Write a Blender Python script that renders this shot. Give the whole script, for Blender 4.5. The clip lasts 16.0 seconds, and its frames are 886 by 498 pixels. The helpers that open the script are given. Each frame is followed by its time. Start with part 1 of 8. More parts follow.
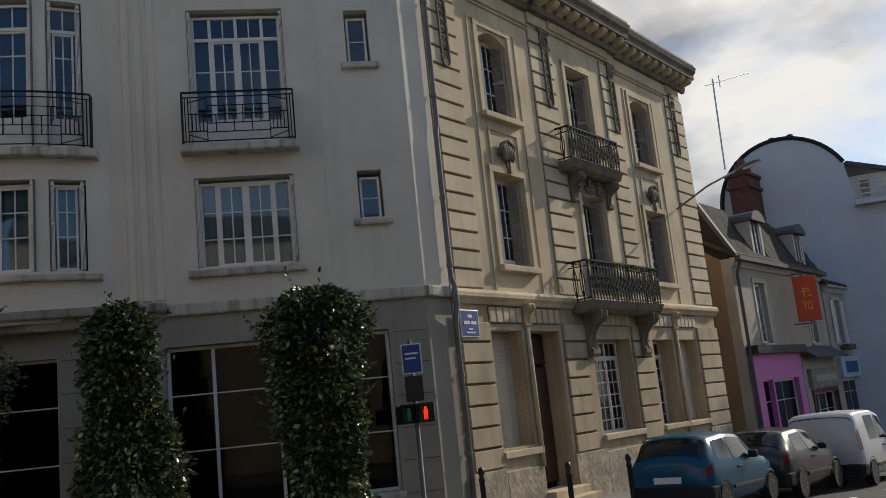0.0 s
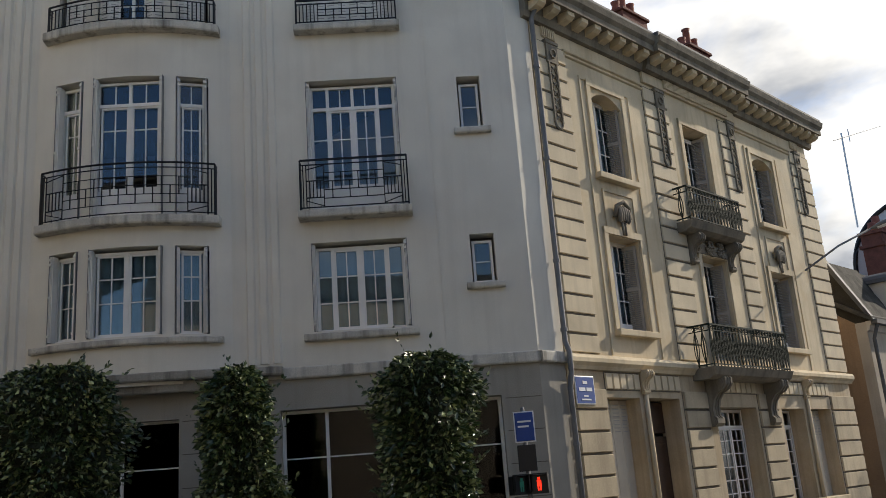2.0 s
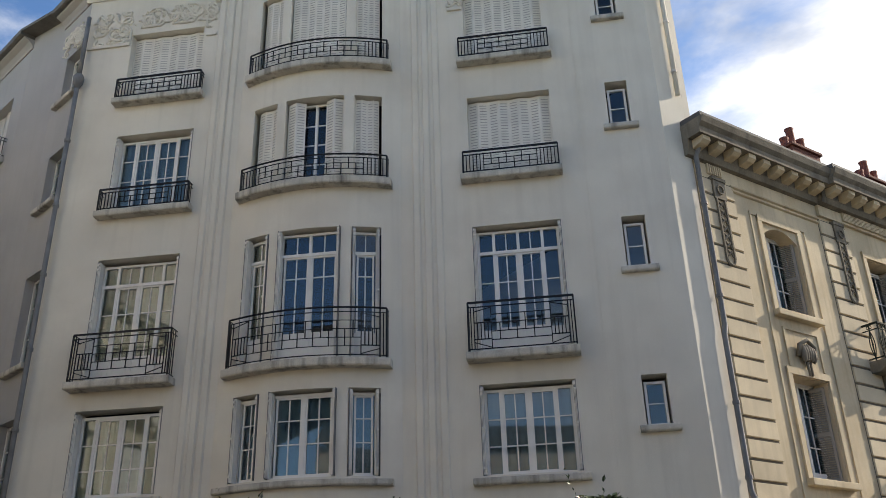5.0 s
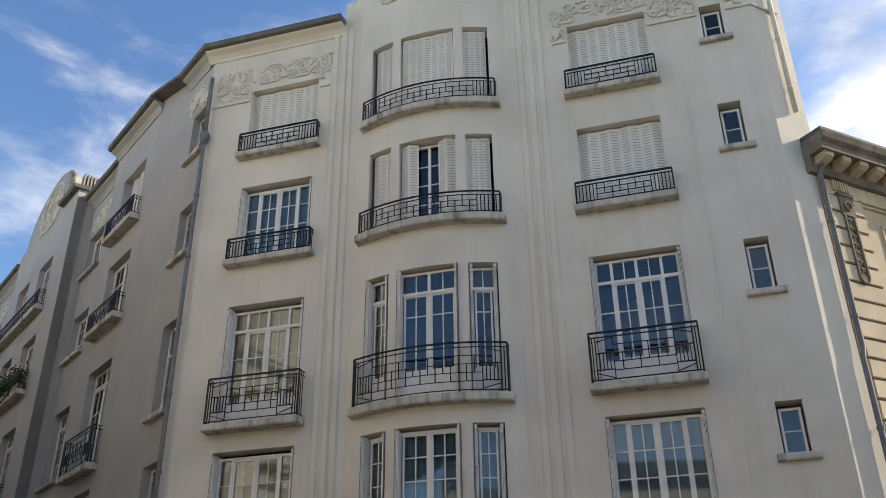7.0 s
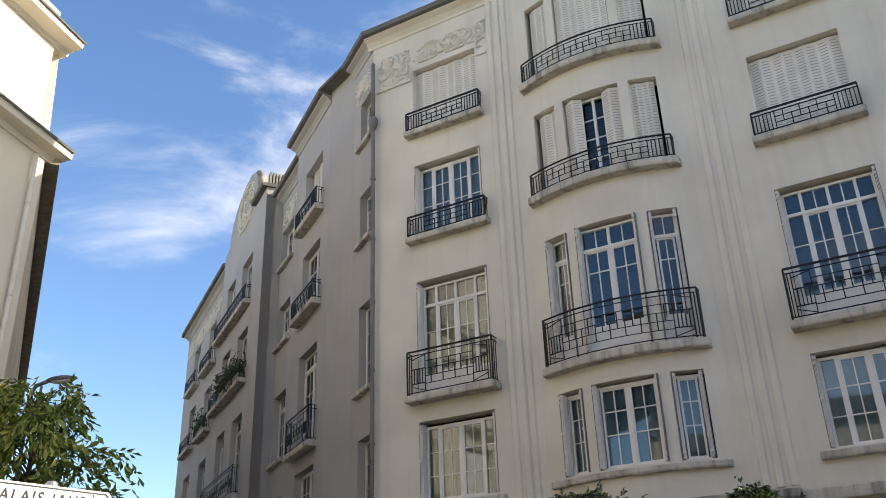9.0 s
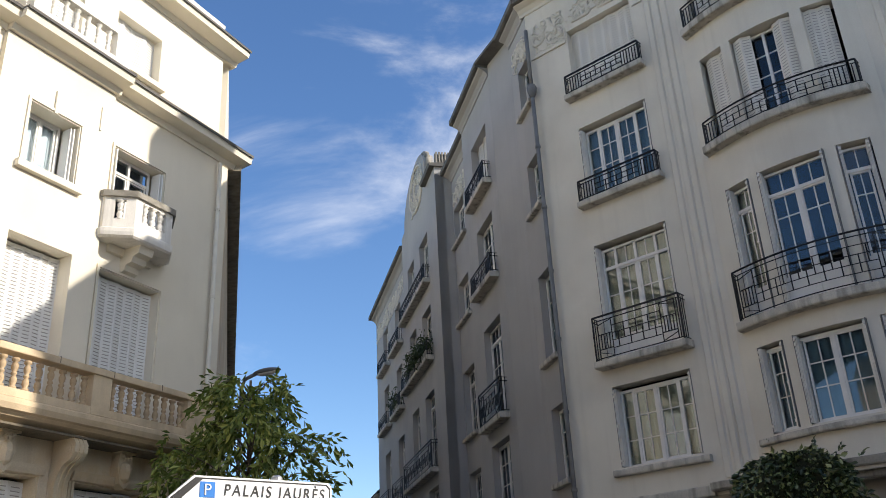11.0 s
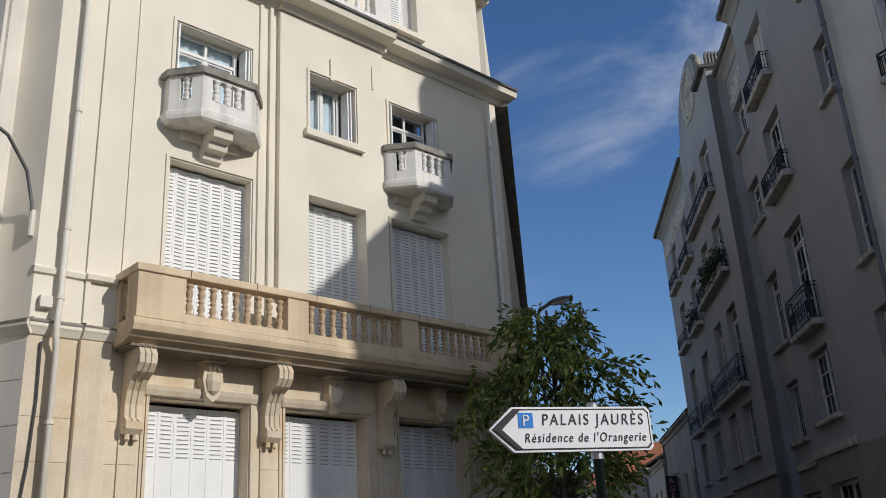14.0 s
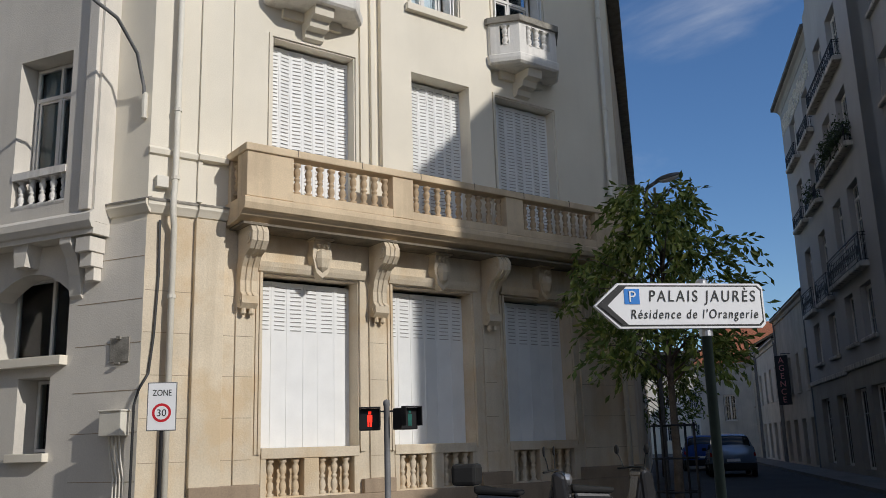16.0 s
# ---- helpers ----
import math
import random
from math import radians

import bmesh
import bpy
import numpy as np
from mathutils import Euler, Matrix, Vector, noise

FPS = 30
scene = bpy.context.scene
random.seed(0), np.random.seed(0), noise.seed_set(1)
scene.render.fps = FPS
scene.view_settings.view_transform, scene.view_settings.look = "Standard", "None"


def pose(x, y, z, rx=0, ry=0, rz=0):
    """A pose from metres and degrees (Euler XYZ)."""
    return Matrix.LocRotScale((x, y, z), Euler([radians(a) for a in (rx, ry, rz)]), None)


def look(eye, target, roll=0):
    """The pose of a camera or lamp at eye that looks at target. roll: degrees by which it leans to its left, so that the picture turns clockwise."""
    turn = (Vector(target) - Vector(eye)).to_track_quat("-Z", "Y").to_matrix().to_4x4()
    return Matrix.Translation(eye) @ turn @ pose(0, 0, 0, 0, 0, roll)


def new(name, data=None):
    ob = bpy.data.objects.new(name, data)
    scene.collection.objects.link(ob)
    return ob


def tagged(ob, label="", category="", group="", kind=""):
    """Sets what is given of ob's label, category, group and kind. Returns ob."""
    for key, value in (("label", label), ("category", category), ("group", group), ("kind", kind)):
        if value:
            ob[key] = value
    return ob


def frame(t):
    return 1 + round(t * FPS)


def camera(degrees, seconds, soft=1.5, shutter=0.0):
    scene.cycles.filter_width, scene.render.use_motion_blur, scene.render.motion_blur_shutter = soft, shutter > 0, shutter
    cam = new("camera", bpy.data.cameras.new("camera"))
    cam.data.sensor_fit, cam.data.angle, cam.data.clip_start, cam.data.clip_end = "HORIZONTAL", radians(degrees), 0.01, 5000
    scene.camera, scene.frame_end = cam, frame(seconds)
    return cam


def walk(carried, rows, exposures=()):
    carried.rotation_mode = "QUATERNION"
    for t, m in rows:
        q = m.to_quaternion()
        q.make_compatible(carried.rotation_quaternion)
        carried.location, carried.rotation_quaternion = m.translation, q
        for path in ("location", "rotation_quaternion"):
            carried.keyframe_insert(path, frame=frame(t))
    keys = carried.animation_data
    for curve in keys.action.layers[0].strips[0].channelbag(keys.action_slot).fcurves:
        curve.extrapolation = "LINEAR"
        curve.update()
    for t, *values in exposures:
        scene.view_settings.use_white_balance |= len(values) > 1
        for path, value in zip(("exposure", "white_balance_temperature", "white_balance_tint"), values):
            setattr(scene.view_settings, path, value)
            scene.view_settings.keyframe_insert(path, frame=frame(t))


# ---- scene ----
cam = camera(53.23, 16.0, soft=0.5)
# seconds, place, yaw, pitch, roll of a camera held in the hand that turns at a street corner
ROWS = [
    (0.0, -0.001, 0.001, 1.751, 1.04, 10.47, 5.83), (0.5, 0.025, 0.063, 1.803, 2.56, 11.32, 5.45), (1.0, 0.050, 0.107, 1.848, 4.58, 12.37, 5.04),
    (1.5, 0.072, 0.126, 1.873, 6.53, 13.55, 4.64), (2.0, 0.073, 0.128, 1.877, 8.43, 14.91, 4.24), (2.5, 0.061, 0.124, 1.865, 10.29, 16.41, 3.68),
    (3.0, 0.066, 0.139, 1.842, 12.23, 18.10, 3.31), (3.5, 0.075, 0.153, 1.808, 14.13, 19.89, 2.82), (4.0, 0.078, 0.157, 1.771, 15.91, 21.68, 2.35),
    (6.5, 0.024, 0.083, 1.604, 24.08, 28.01, 0.67), (7.0, 0.035, 0.059, 1.575, 26.72, 27.75, 0.67), (7.5, 0.068, 0.024, 1.553, 29.94, 27.20, 0.92),
    (8.0, 0.109, -0.017, 1.540, 33.36, 26.62, 1.16), (8.5, 0.157, -0.044, 1.542, 36.83, 25.98, 1.44), (9.0, 0.174, -0.053, 1.565, 40.25, 25.42, 1.79),
    (11.5, 0.041, -0.108, 1.721, 55.74, 23.36, 2.99), (12.0, 0.004, -0.103, 1.748, 58.73, 22.94, 3.14), (12.5, -0.045, -0.099, 1.745, 62.03, 22.59, 3.21),
    (13.0, -0.092, -0.091, 1.750, 65.51, 22.27, 3.34), (13.5, -0.141, -0.081, 1.752, 68.91, 21.57, 3.39), (14.0, -0.186, -0.069, 1.753, 72.15, 20.06, 3.21),
    (14.5, -0.224, -0.052, 1.760, 74.78, 17.84, 2.88), (15.0, -0.257, -0.040, 1.758, 76.71, 15.73, 2.46), (15.5, -0.271, -0.034, 1.753, 77.95, 13.97, 2.03),
    (16.0, -0.288, -0.033, 1.749, 78.74, 12.56, 1.67),
]
# seconds, stops, kelvin, tint
EXPOSURES = [(0.0, -0.6, 7050, 9), (0.5, -0.33, 7050, 9), (1.5, -0.12, 7050, 9), (3.5, -0.03, 7050, 9), (4.2, 0.1, 7100, 9), (6.5, 0.4, 7350, 10), (8.0, 0.5, 7440, 10), (9.0, 0.66, 7500, 11), (11.5, -0.08, 6500, 10), (13.0, -0.65, 6150, 10), (14.0, -0.82, 6150, 10), (16.0, -0.88, 6150, 10)]
walk(cam, [(t, pose(cx, cy, cz, 90 + p, r, y)) for t, cx, cy, cz, y, p, r in ROWS], EXPOSURES)

# ---- light ----
SUN_AZ, SUN_EL = 39.5, 27.0
world = bpy.data.worlds.new("sky")
scene.world = world
world.use_nodes = True
wn, wl = world.node_tree.nodes, world.node_tree.links
wn.clear()
w_out = wn.new("ShaderNodeOutputWorld")
w_bg = wn.new("ShaderNodeBackground")
w_bg.inputs["Strength"].default_value = 0.112
w_sky = wn.new("ShaderNodeTexSky")
w_sky.sky_type = "NISHITA"
w_sky.sun_disc = False
w_sky.sun_elevation, w_sky.sun_rotation = radians(SUN_EL), radians(90 - SUN_AZ)
w_sky.air_density, w_sky.dust_density, w_sky.ozone_density = 1.0, 0.25, 3.0
w_co = wn.new("ShaderNodeTexCoord")
w_map = wn.new("ShaderNodeMapping")
w_map.inputs["Scale"].default_value = (1.0, 1.0, 2.2)
w_noise = wn.new("ShaderNodeTexNoise")
w_noise.inputs["Scale"].default_value = 2.6
w_noise.inputs["Detail"].default_value = 9
w_noise.inputs["Roughness"].default_value = 0.58
w_noise.inputs["Distortion"].default_value = 0.35
w_dot = wn.new("ShaderNodeVectorMath")
w_dot.operation = "DOT_PRODUCT"
w_dot.inputs[1].default_value = (math.cos(radians(SUN_AZ)), math.sin(radians(SUN_AZ)), 0.0)
w_cov = wn.new("ShaderNodeMapRange")
w_cov.inputs["From Min"].default_value, w_cov.inputs["From Max"].default_value = -0.1, 0.95
w_cov.inputs["To Min"].default_value, w_cov.inputs["To Max"].default_value = -0.045, 0.27
w_add = wn.new("ShaderNodeMath")
w_add.operation = "ADD"
w_ramp = wn.new("ShaderNodeMapRange")
w_ramp.interpolation_type = "SMOOTHSTEP"
w_ramp.inputs["From Min"].default_value, w_ramp.inputs["From Max"].default_value = 0.46, 0.78
w_n2 = wn.new("ShaderNodeTexNoise")
w_n2.inputs["Scale"].default_value = 3.3
w_n2.inputs["Detail"].default_value = 6
w_cc = wn.new("ShaderNodeMix")
w_cc.data_type = "RGBA"
w_cc.inputs["A"].default_value = (4.2, 4.6, 5.4, 1)
w_cc.inputs["B"].default_value = (11.6, 11.7, 11.9, 1)
w_cr = wn.new("ShaderNodeMapRange")
w_cr.inputs["From Min"].default_value, w_cr.inputs["From Max"].default_value = 0.36, 0.52
w_mix = wn.new("ShaderNodeMix")
w_mix.data_type = "RGBA"
wl.new(w_co.outputs["Generated"], w_map.inputs["Vector"])
wl.new(w_map.outputs["Vector"], w_noise.inputs["Vector"])
wl.new(w_map.outputs["Vector"], w_n2.inputs["Vector"])
wl.new(w_co.outputs["Generated"], w_dot.inputs[0])
wl.new(w_dot.outputs["Value"], w_cov.inputs["Value"])
wl.new(w_noise.outputs["Fac"], w_add.inputs[0])
wl.new(w_cov.outputs["Result"], w_add.inputs[1])
wl.new(w_add.outputs["Value"], w_ramp.inputs["Value"])
wl.new(w_n2.outputs["Fac"], w_cr.inputs["Value"])
wl.new(w_cr.outputs["Result"], w_cc.inputs["Factor"])
wl.new(w_ramp.outputs["Result"], w_mix.inputs["Factor"])
w_hue = wn.new("ShaderNodeHueSaturation")
w_hue.inputs["Hue"].default_value = 0.506
w_hue.inputs["Saturation"].default_value, w_hue.inputs["Value"].default_value = 1.15, 1.75
wl.new(w_sky.outputs["Color"], w_hue.inputs["Color"])
wl.new(w_hue.outputs["Color"], w_mix.inputs["A"])
wl.new(w_cc.outputs["Result"], w_mix.inputs["B"])
wl.new(w_mix.outputs["Result"], w_bg.inputs["Color"])
wl.new(w_bg.outputs["Background"], w_out.inputs["Surface"])

sun = new("sun", bpy.data.lights.new("sun", "SUN"))
sun.data.energy, sun.data.angle, sun.data.color = 5.0, radians(0.5), (1.0, 0.93, 0.84)
_e = Vector((math.cos(radians(SUN_AZ)) * math.cos(radians(SUN_EL)), math.sin(radians(SUN_AZ)) * math.cos(radians(SUN_EL)), math.sin(radians(SUN_EL))))
sun.matrix_world = look(_e * 80, (0, 0, 0))


# ---- materials ----
def mat(name, base, rough=0.8, var=0.12, scale=1.2, grain=0.06, gscale=40, bump=0.15, metal=0.0, streak=0.0, stain=None, spec=0.4, rand=0.0, patch=None):
    """Plaster, stone, paint or metal: mottling at two scales, streaks that run down, fine relief."""
    m = bpy.data.materials.new(name)
    m.use_nodes = True
    n, l = m.node_tree.nodes, m.node_tree.links
    b = n["Principled BSDF"]
    b.inputs["Roughness"].default_value, b.inputs["Metallic"].default_value = rough, metal
    b.inputs["Specular IOR Level"].default_value = spec
    geo = n.new("ShaderNodeNewGeometry")
    n1 = n.new("ShaderNodeTexNoise")
    n1.inputs["Scale"].default_value, n1.inputs["Detail"].default_value = scale, 5
    n2 = n.new("ShaderNodeTexNoise")
    n2.inputs["Scale"].default_value, n2.inputs["Detail"].default_value = gscale, 3
    l.new(geo.outputs["Position"], n1.inputs["Vector"])
    l.new(geo.outputs["Position"], n2.inputs["Vector"])
    f = n.new("ShaderNodeMapRange")
    f.inputs["From Min"].default_value, f.inputs["From Max"].default_value = 0.3, 0.7
    f.inputs["To Min"].default_value, f.inputs["To Max"].default_value = 1 - var, 1 + var
    l.new(n1.outputs["Fac"], f.inputs["Value"])
    g = n.new("ShaderNodeMapRange")
    g.inputs["From Min"].default_value, g.inputs["From Max"].default_value = 0.3, 0.7
    g.inputs["To Min"].default_value, g.inputs["To Max"].default_value = 1 - grain, 1 + grain
    l.new(n2.outputs["Fac"], g.inputs["Value"])
    mul = n.new("ShaderNodeMath")
    mul.operation = "MULTIPLY"
    l.new(f.outputs["Result"], mul.inputs[0])
    l.new(g.outputs["Result"], mul.inputs[1])
    val = mul.outputs["Value"]
    if rand:
        oi = n.new("ShaderNodeObjectInfo")
        rr = n.new("ShaderNodeMapRange")
        rr.inputs["To Min"].default_value, rr.inputs["To Max"].default_value = 1 - rand, 1 + rand
        l.new(oi.outputs["Random"], rr.inputs["Value"])
        m3 = n.new("ShaderNodeMath")
        m3.operation = "MULTIPLY"
        l.new(val, m3.inputs[0])
        l.new(rr.outputs["Result"], m3.inputs[1])
        val = m3.outputs["Value"]
    sc = n.new("ShaderNodeVectorMath")
    sc.operation = "SCALE"
    sc.inputs[0].default_value = base
    l.new(val, sc.inputs["Scale"])
    col = sc.outputs["Vector"]
    if patch:
        n4 = n.new("ShaderNodeTexNoise")
        n4.inputs["Scale"].default_value, n4.inputs["Detail"].default_value, n4.inputs["Roughness"].default_value = patch[1], 7, 0.62
        l.new(geo.outputs["Position"], n4.inputs["Vector"])
        r4 = n.new("ShaderNodeMapRange")
        r4.inputs["From Min"].default_value, r4.inputs["From Max"].default_value = 0.48, 0.62
        r4.inputs["To Max"].default_value = patch[2]
        l.new(n4.outputs["Fac"], r4.inputs["Value"])
        m4 = n.new("ShaderNodeMix")
        m4.data_type = "RGBA"
        m4.inputs["B"].default_value = (*patch[0], 1)
        l.new(r4.outputs["Result"], m4.inputs["Factor"])
        l.new(col, m4.inputs["A"])
        col = m4.outputs["Result"]
    if streak:
        mp = n.new("ShaderNodeMapping")
        mp.inputs["Scale"].default_value = (5.0, 5.0, 0.22)
        l.new(geo.outputs["Position"], mp.inputs["Vector"])
        n3 = n.new("ShaderNodeTexNoise")
        n3.inputs["Scale"].default_value, n3.inputs["Detail"].default_value = 1.0, 6
        l.new(mp.outputs["Vector"], n3.inputs["Vector"])
        r3 = n.new("ShaderNodeMapRange")
        r3.inputs["From Min"].default_value, r3.inputs["From Max"].default_value = 0.5, 0.75
        r3.inputs["To Max"].default_value = streak
        l.new(n3.outputs["Fac"], r3.inputs["Value"])
        mx = n.new("ShaderNodeMix")
        mx.data_type = "RGBA"
        mx.inputs["B"].default_value = (*(stain or [c * 0.45 for c in base]), 1)
        l.new(r3.outputs["Result"], mx.inputs["Factor"])
        l.new(col, mx.inputs["A"])
        col = mx.outputs["Result"]
    l.new(col, b.inputs["Base Color"])
    if bump:
        bp = n.new("ShaderNodeBump")
        bp.inputs["Strength"].default_value, bp.inputs["Distance"].default_value = bump, 0.02
        l.new(n2.outputs["Fac"], bp.inputs["Height"])
        l.new(bp.outputs["Normal"], b.inputs["Normal"])
    return m


def glass(name, tint, ior=1.7):
    m = bpy.data.materials.new(name)
    m.use_nodes = True
    n, l = m.node_tree.nodes, m.node_tree.links
    n.clear()
    o, mx, tr, gl, fr = (n.new("ShaderNode" + k) for k in ("OutputMaterial", "MixShader", "BsdfTransparent", "BsdfGlossy", "Fresnel"))
    tr.inputs["Color"].default_value = (*tint, 1)
    gl.inputs["Roughness"].default_value = 0.015
    fr.inputs["IOR"].default_value = ior
    l.new(fr.outputs["Fac"], mx.inputs["Fac"])
    l.new(tr.outputs["BSDF"], mx.inputs[1])
    l.new(gl.outputs["BSDF"], mx.inputs[2])
    l.new(mx.outputs["Shader"], o.inputs["Surface"])
    return m


def glow(name, rgb, strength):
    m = bpy.data.materials.new(name)
    m.use_nodes = True
    b = m.node_tree.nodes["Principled BSDF"]
    b.inputs["Base Color"].default_value = (*rgb, 1)
    b.inputs["Emission Color"].default_value = (*rgb, 1)
    b.inputs["Emission Strength"].default_value = strength
    return m


M_PLASTER = mat("grey_plaster", (0.665, 0.625, 0.54), 0.9, 0.07, 0.7, 0.04, 60, 0.15, streak=0.2, stain=(0.42, 0.39, 0.33), patch=((0.57, 0.525, 0.45), 0.45, 0.4))
# Ground-floor render carries canopy and street shade in its darker base colour.
M_PLASTER_LOW = mat("shade_darkened_stone_render", (0.315, 0.29, 0.245), 0.9, 0.10, 0.9, 0.05, 50, 0.2, streak=0.25)
M_SILL = mat("weathered_concrete", (0.50, 0.47, 0.41), 0.95, 0.18, 3.0, 0.10, 40, 0.3, streak=0.85, stain=(0.10, 0.09, 0.075))
M_EAVE = mat("dark_metal_eave", (0.13, 0.125, 0.115), 0.85, 0.2, 2.0, 0.1, 40, 0.2, streak=0.4)
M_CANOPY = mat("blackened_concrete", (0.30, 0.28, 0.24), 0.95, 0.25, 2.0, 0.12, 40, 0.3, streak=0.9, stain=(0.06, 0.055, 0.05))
M_RELIEF = mat("carved_plaster", (0.64, 0.60, 0.52), 0.9, 0.1, 4.0, 0.06, 40, 0.3)
M_IRON = mat("black_wrought_iron", (0.011, 0.011, 0.013), 0.55, 0.2, 4, 0.1, 60, 0.1, metal=0.3)
M_GREENIRON = mat("green_black_cast_iron", (0.020, 0.027, 0.020), 0.8, 0.3, 5, 0.2, 60, 0.15, spec=0.2)
M_WHITE = mat("white_window_paint", (0.72, 0.70, 0.66), 0.5, 0.05, 3, 0.03, 60, 0.05)
M_SHUT = mat("white_metal_shutter", (0.74, 0.71, 0.65), 0.55, 0.07, 2.5, 0.04, 60, 0.08, streak=0.15)
M_SHUTC = mat("bright_white_shutter", (0.82, 0.82, 0.80), 0.5, 0.04, 2.5, 0.03, 60, 0.05)
M_SHUTB = mat("grey_louvre_paint", (0.33, 0.30, 0.26), 0.7, 0.12, 3, 0.06, 60, 0.1)
M_SLOT = mat("slot_shade", (0.40, 0.385, 0.36), 0.8, 0.1, 3, 0.05, 40, 0.0)
M_GLASS = glass("window_glass", (0.80, 0.88, 0.92), 1.72)
M_DARKGLASS = glass("shop_glass", (0.30, 0.31, 0.32), 1.35)
M_CURTAIN = mat("net_curtain", (0.32, 0.39, 0.41), 0.95, 0.08, 3, 0.05, 30, 0.1)
M_CURTAIN2 = mat("cream_curtain", (0.46, 0.42, 0.30), 0.95, 0.08, 3, 0.05, 30, 0.1)
M_CURTAINW = mat("white_net_curtain", (0.85, 0.86, 0.87), 0.95, 0.08, 3, 0.05, 30, 0.1)
# Near-black colour gives the unseen rooms their dimness behind the glass.
M_ROOM = mat("room_wall_dimmed_by_colour", (0.05, 0.05, 0.05), 0.9, 0.1, 1, 0.05, 20, 0.0)
M_STONE = mat("cream_limestone", (0.60, 0.495, 0.335), 0.9, 0.14, 0.9, 0.05, 60, 0.1, streak=0.38, stain=(0.26, 0.20, 0.13), patch=((0.50, 0.37, 0.21), 0.8, 0.5))
M_STONE_D = mat("soot_shade_dark_limestone", (0.21, 0.18, 0.135), 0.95, 0.25, 1.6, 0.10, 35, 0.3, streak=0.6, stain=(0.07, 0.06, 0.05))
M_RUBBLE = mat("rough_rubble_plinth", (0.44, 0.375, 0.28), 0.95, 0.25, 2.2, 0.22, 9, 0.9, streak=0.5, stain=(0.18, 0.15, 0.11), patch=((0.28, 0.23, 0.16), 1.4, 0.6))
# Limestone in a darker tone for the ground floor.
M_STONE_G = mat("darker_limestone", (0.49, 0.40, 0.275), 0.9, 0.14, 0.9, 0.08, 35, 0.3, streak=0.5, stain=(0.20, 0.155, 0.10), patch=((0.40, 0.29, 0.16), 0.8, 0.5))
M_JOINT = mat("dark_joint", (0.13, 0.11, 0.085), 0.95, 0.1, 3, 0.1, 40, 0.1)
M_CREAM = mat("cream_painted_render", (0.785, 0.725, 0.60), 0.85, 0.05, 0.8, 0.025, 50, 0.1, streak=0.06, stain=(0.55, 0.48, 0.36))
M_CSTONE = mat("ground_floor_stone", (0.67, 0.575, 0.43), 0.9, 0.12, 0.8, 0.06, 35, 0.25, streak=0.3, stain=(0.40, 0.31, 0.20), patch=((0.60, 0.44, 0.25), 0.9, 0.6))
M_JOINTC = mat("pale_stone_joint", (0.36, 0.29, 0.20), 0.95, 0.1, 3, 0.1, 40, 0.1)
# Greyer plaster of the wing, darkened further to carry the narrow street's shade.
M_WING = mat("shade_toned_grey_plaster", (0.385, 0.372, 0.355), 0.9, 0.07, 0.7, 0.03, 60, 0.12, streak=0.15, stain=(0.29, 0.275, 0.25))
M_OCHRE = mat("ochre_painted_stone", (0.69, 0.55, 0.37), 0.85, 0.08, 1.2, 0.05, 40, 0.15, streak=0.25, patch=((0.50, 0.38, 0.25), 1.6, 0.4))
M_BALU = mat("brown_stone_baluster", (0.50, 0.37, 0.23), 0.85, 0.15, 3, 0.08, 40, 0.15)
M_CBALC = mat("pale_weathered_balcony", (0.80, 0.77, 0.71), 0.9, 0.08, 1.5, 0.06, 40, 0.2, streak=0.45, stain=(0.30, 0.28, 0.25))
M_CAP = mat("lichen_grey_capping", (0.28, 0.26, 0.22), 0.95, 0.3, 4, 0.15, 40, 0.3)
M_GREYSTONE = mat("grey_stone_wing", (0.70, 0.655, 0.575), 0.9, 0.08, 0.8, 0.04, 40, 0.2, streak=0.1)
M_ZINC = mat("zinc_gutter", (0.10, 0.10, 0.10), 0.75, 0.15, 3, 0.05, 40, 0.1, metal=0.15)
M_PIPE = mat("grey_cast_pipe", (0.17, 0.17, 0.17), 0.7, 0.2, 3, 0.08, 40, 0.1, metal=0.0)
M_PIPEC = mat("cream_pipe", (0.72, 0.68, 0.58), 0.6, 0.06, 3, 0.04, 40, 0.1)
M_SLATE = mat("slate", (0.06, 0.056, 0.047), 0.95, 0.25, 3, 0.15, 30, 0.3, rand=0.25, spec=0.15)
M_BRICK = mat("red_brick", (0.14, 0.055, 0.042), 0.9, 0.25, 4, 0.15, 40, 0.3)
M_POT = mat("terracotta_pot", (0.20, 0.065, 0.045), 0.8, 0.2, 4, 0.1, 40, 0.2)
M_TILE = mat("orange_roof_tile", (0.48, 0.17, 0.08), 0.85, 0.2, 6, 0.15, 12, 0.5)
M_BROWN = mat("brown_gable_render", (0.30, 0.20, 0.12), 0.95, 0.2, 0.7, 0.1, 30, 0.3, streak=0.4)
M_HOUSE = mat("dirty_beige_render", (0.44, 0.385, 0.305), 0.95, 0.15, 0.9, 0.06, 40, 0.2, streak=0.35)
M_DOME = mat("lilac_grey_render", (0.62, 0.61, 0.635), 0.9, 0.06, 0.5, 0.03, 40, 0.1, streak=0.08)
M_PINK = mat("pink_shop_paint", (0.62, 0.18, 0.46), 0.6, 0.06, 2, 0.03, 50, 0.05)
M_RED = mat("red_banner", (0.72, 0.09, 0.03), 0.6, 0.06, 2, 0.03, 50, 0.05)
M_YEL = mat("yellow_lettering", (0.85, 0.42, 0.03), 0.6, 0.05, 3, 0.02, 50, 0.0)
M_BLUESHOP = mat("pale_blue_fascia", (0.42, 0.56, 0.66), 0.6, 0.06, 2, 0.03, 50, 0.05)
M_NAVY = mat("navy_lettering", (0.03, 0.10, 0.22), 0.6, 0.05, 3, 0.02, 50, 0.0)
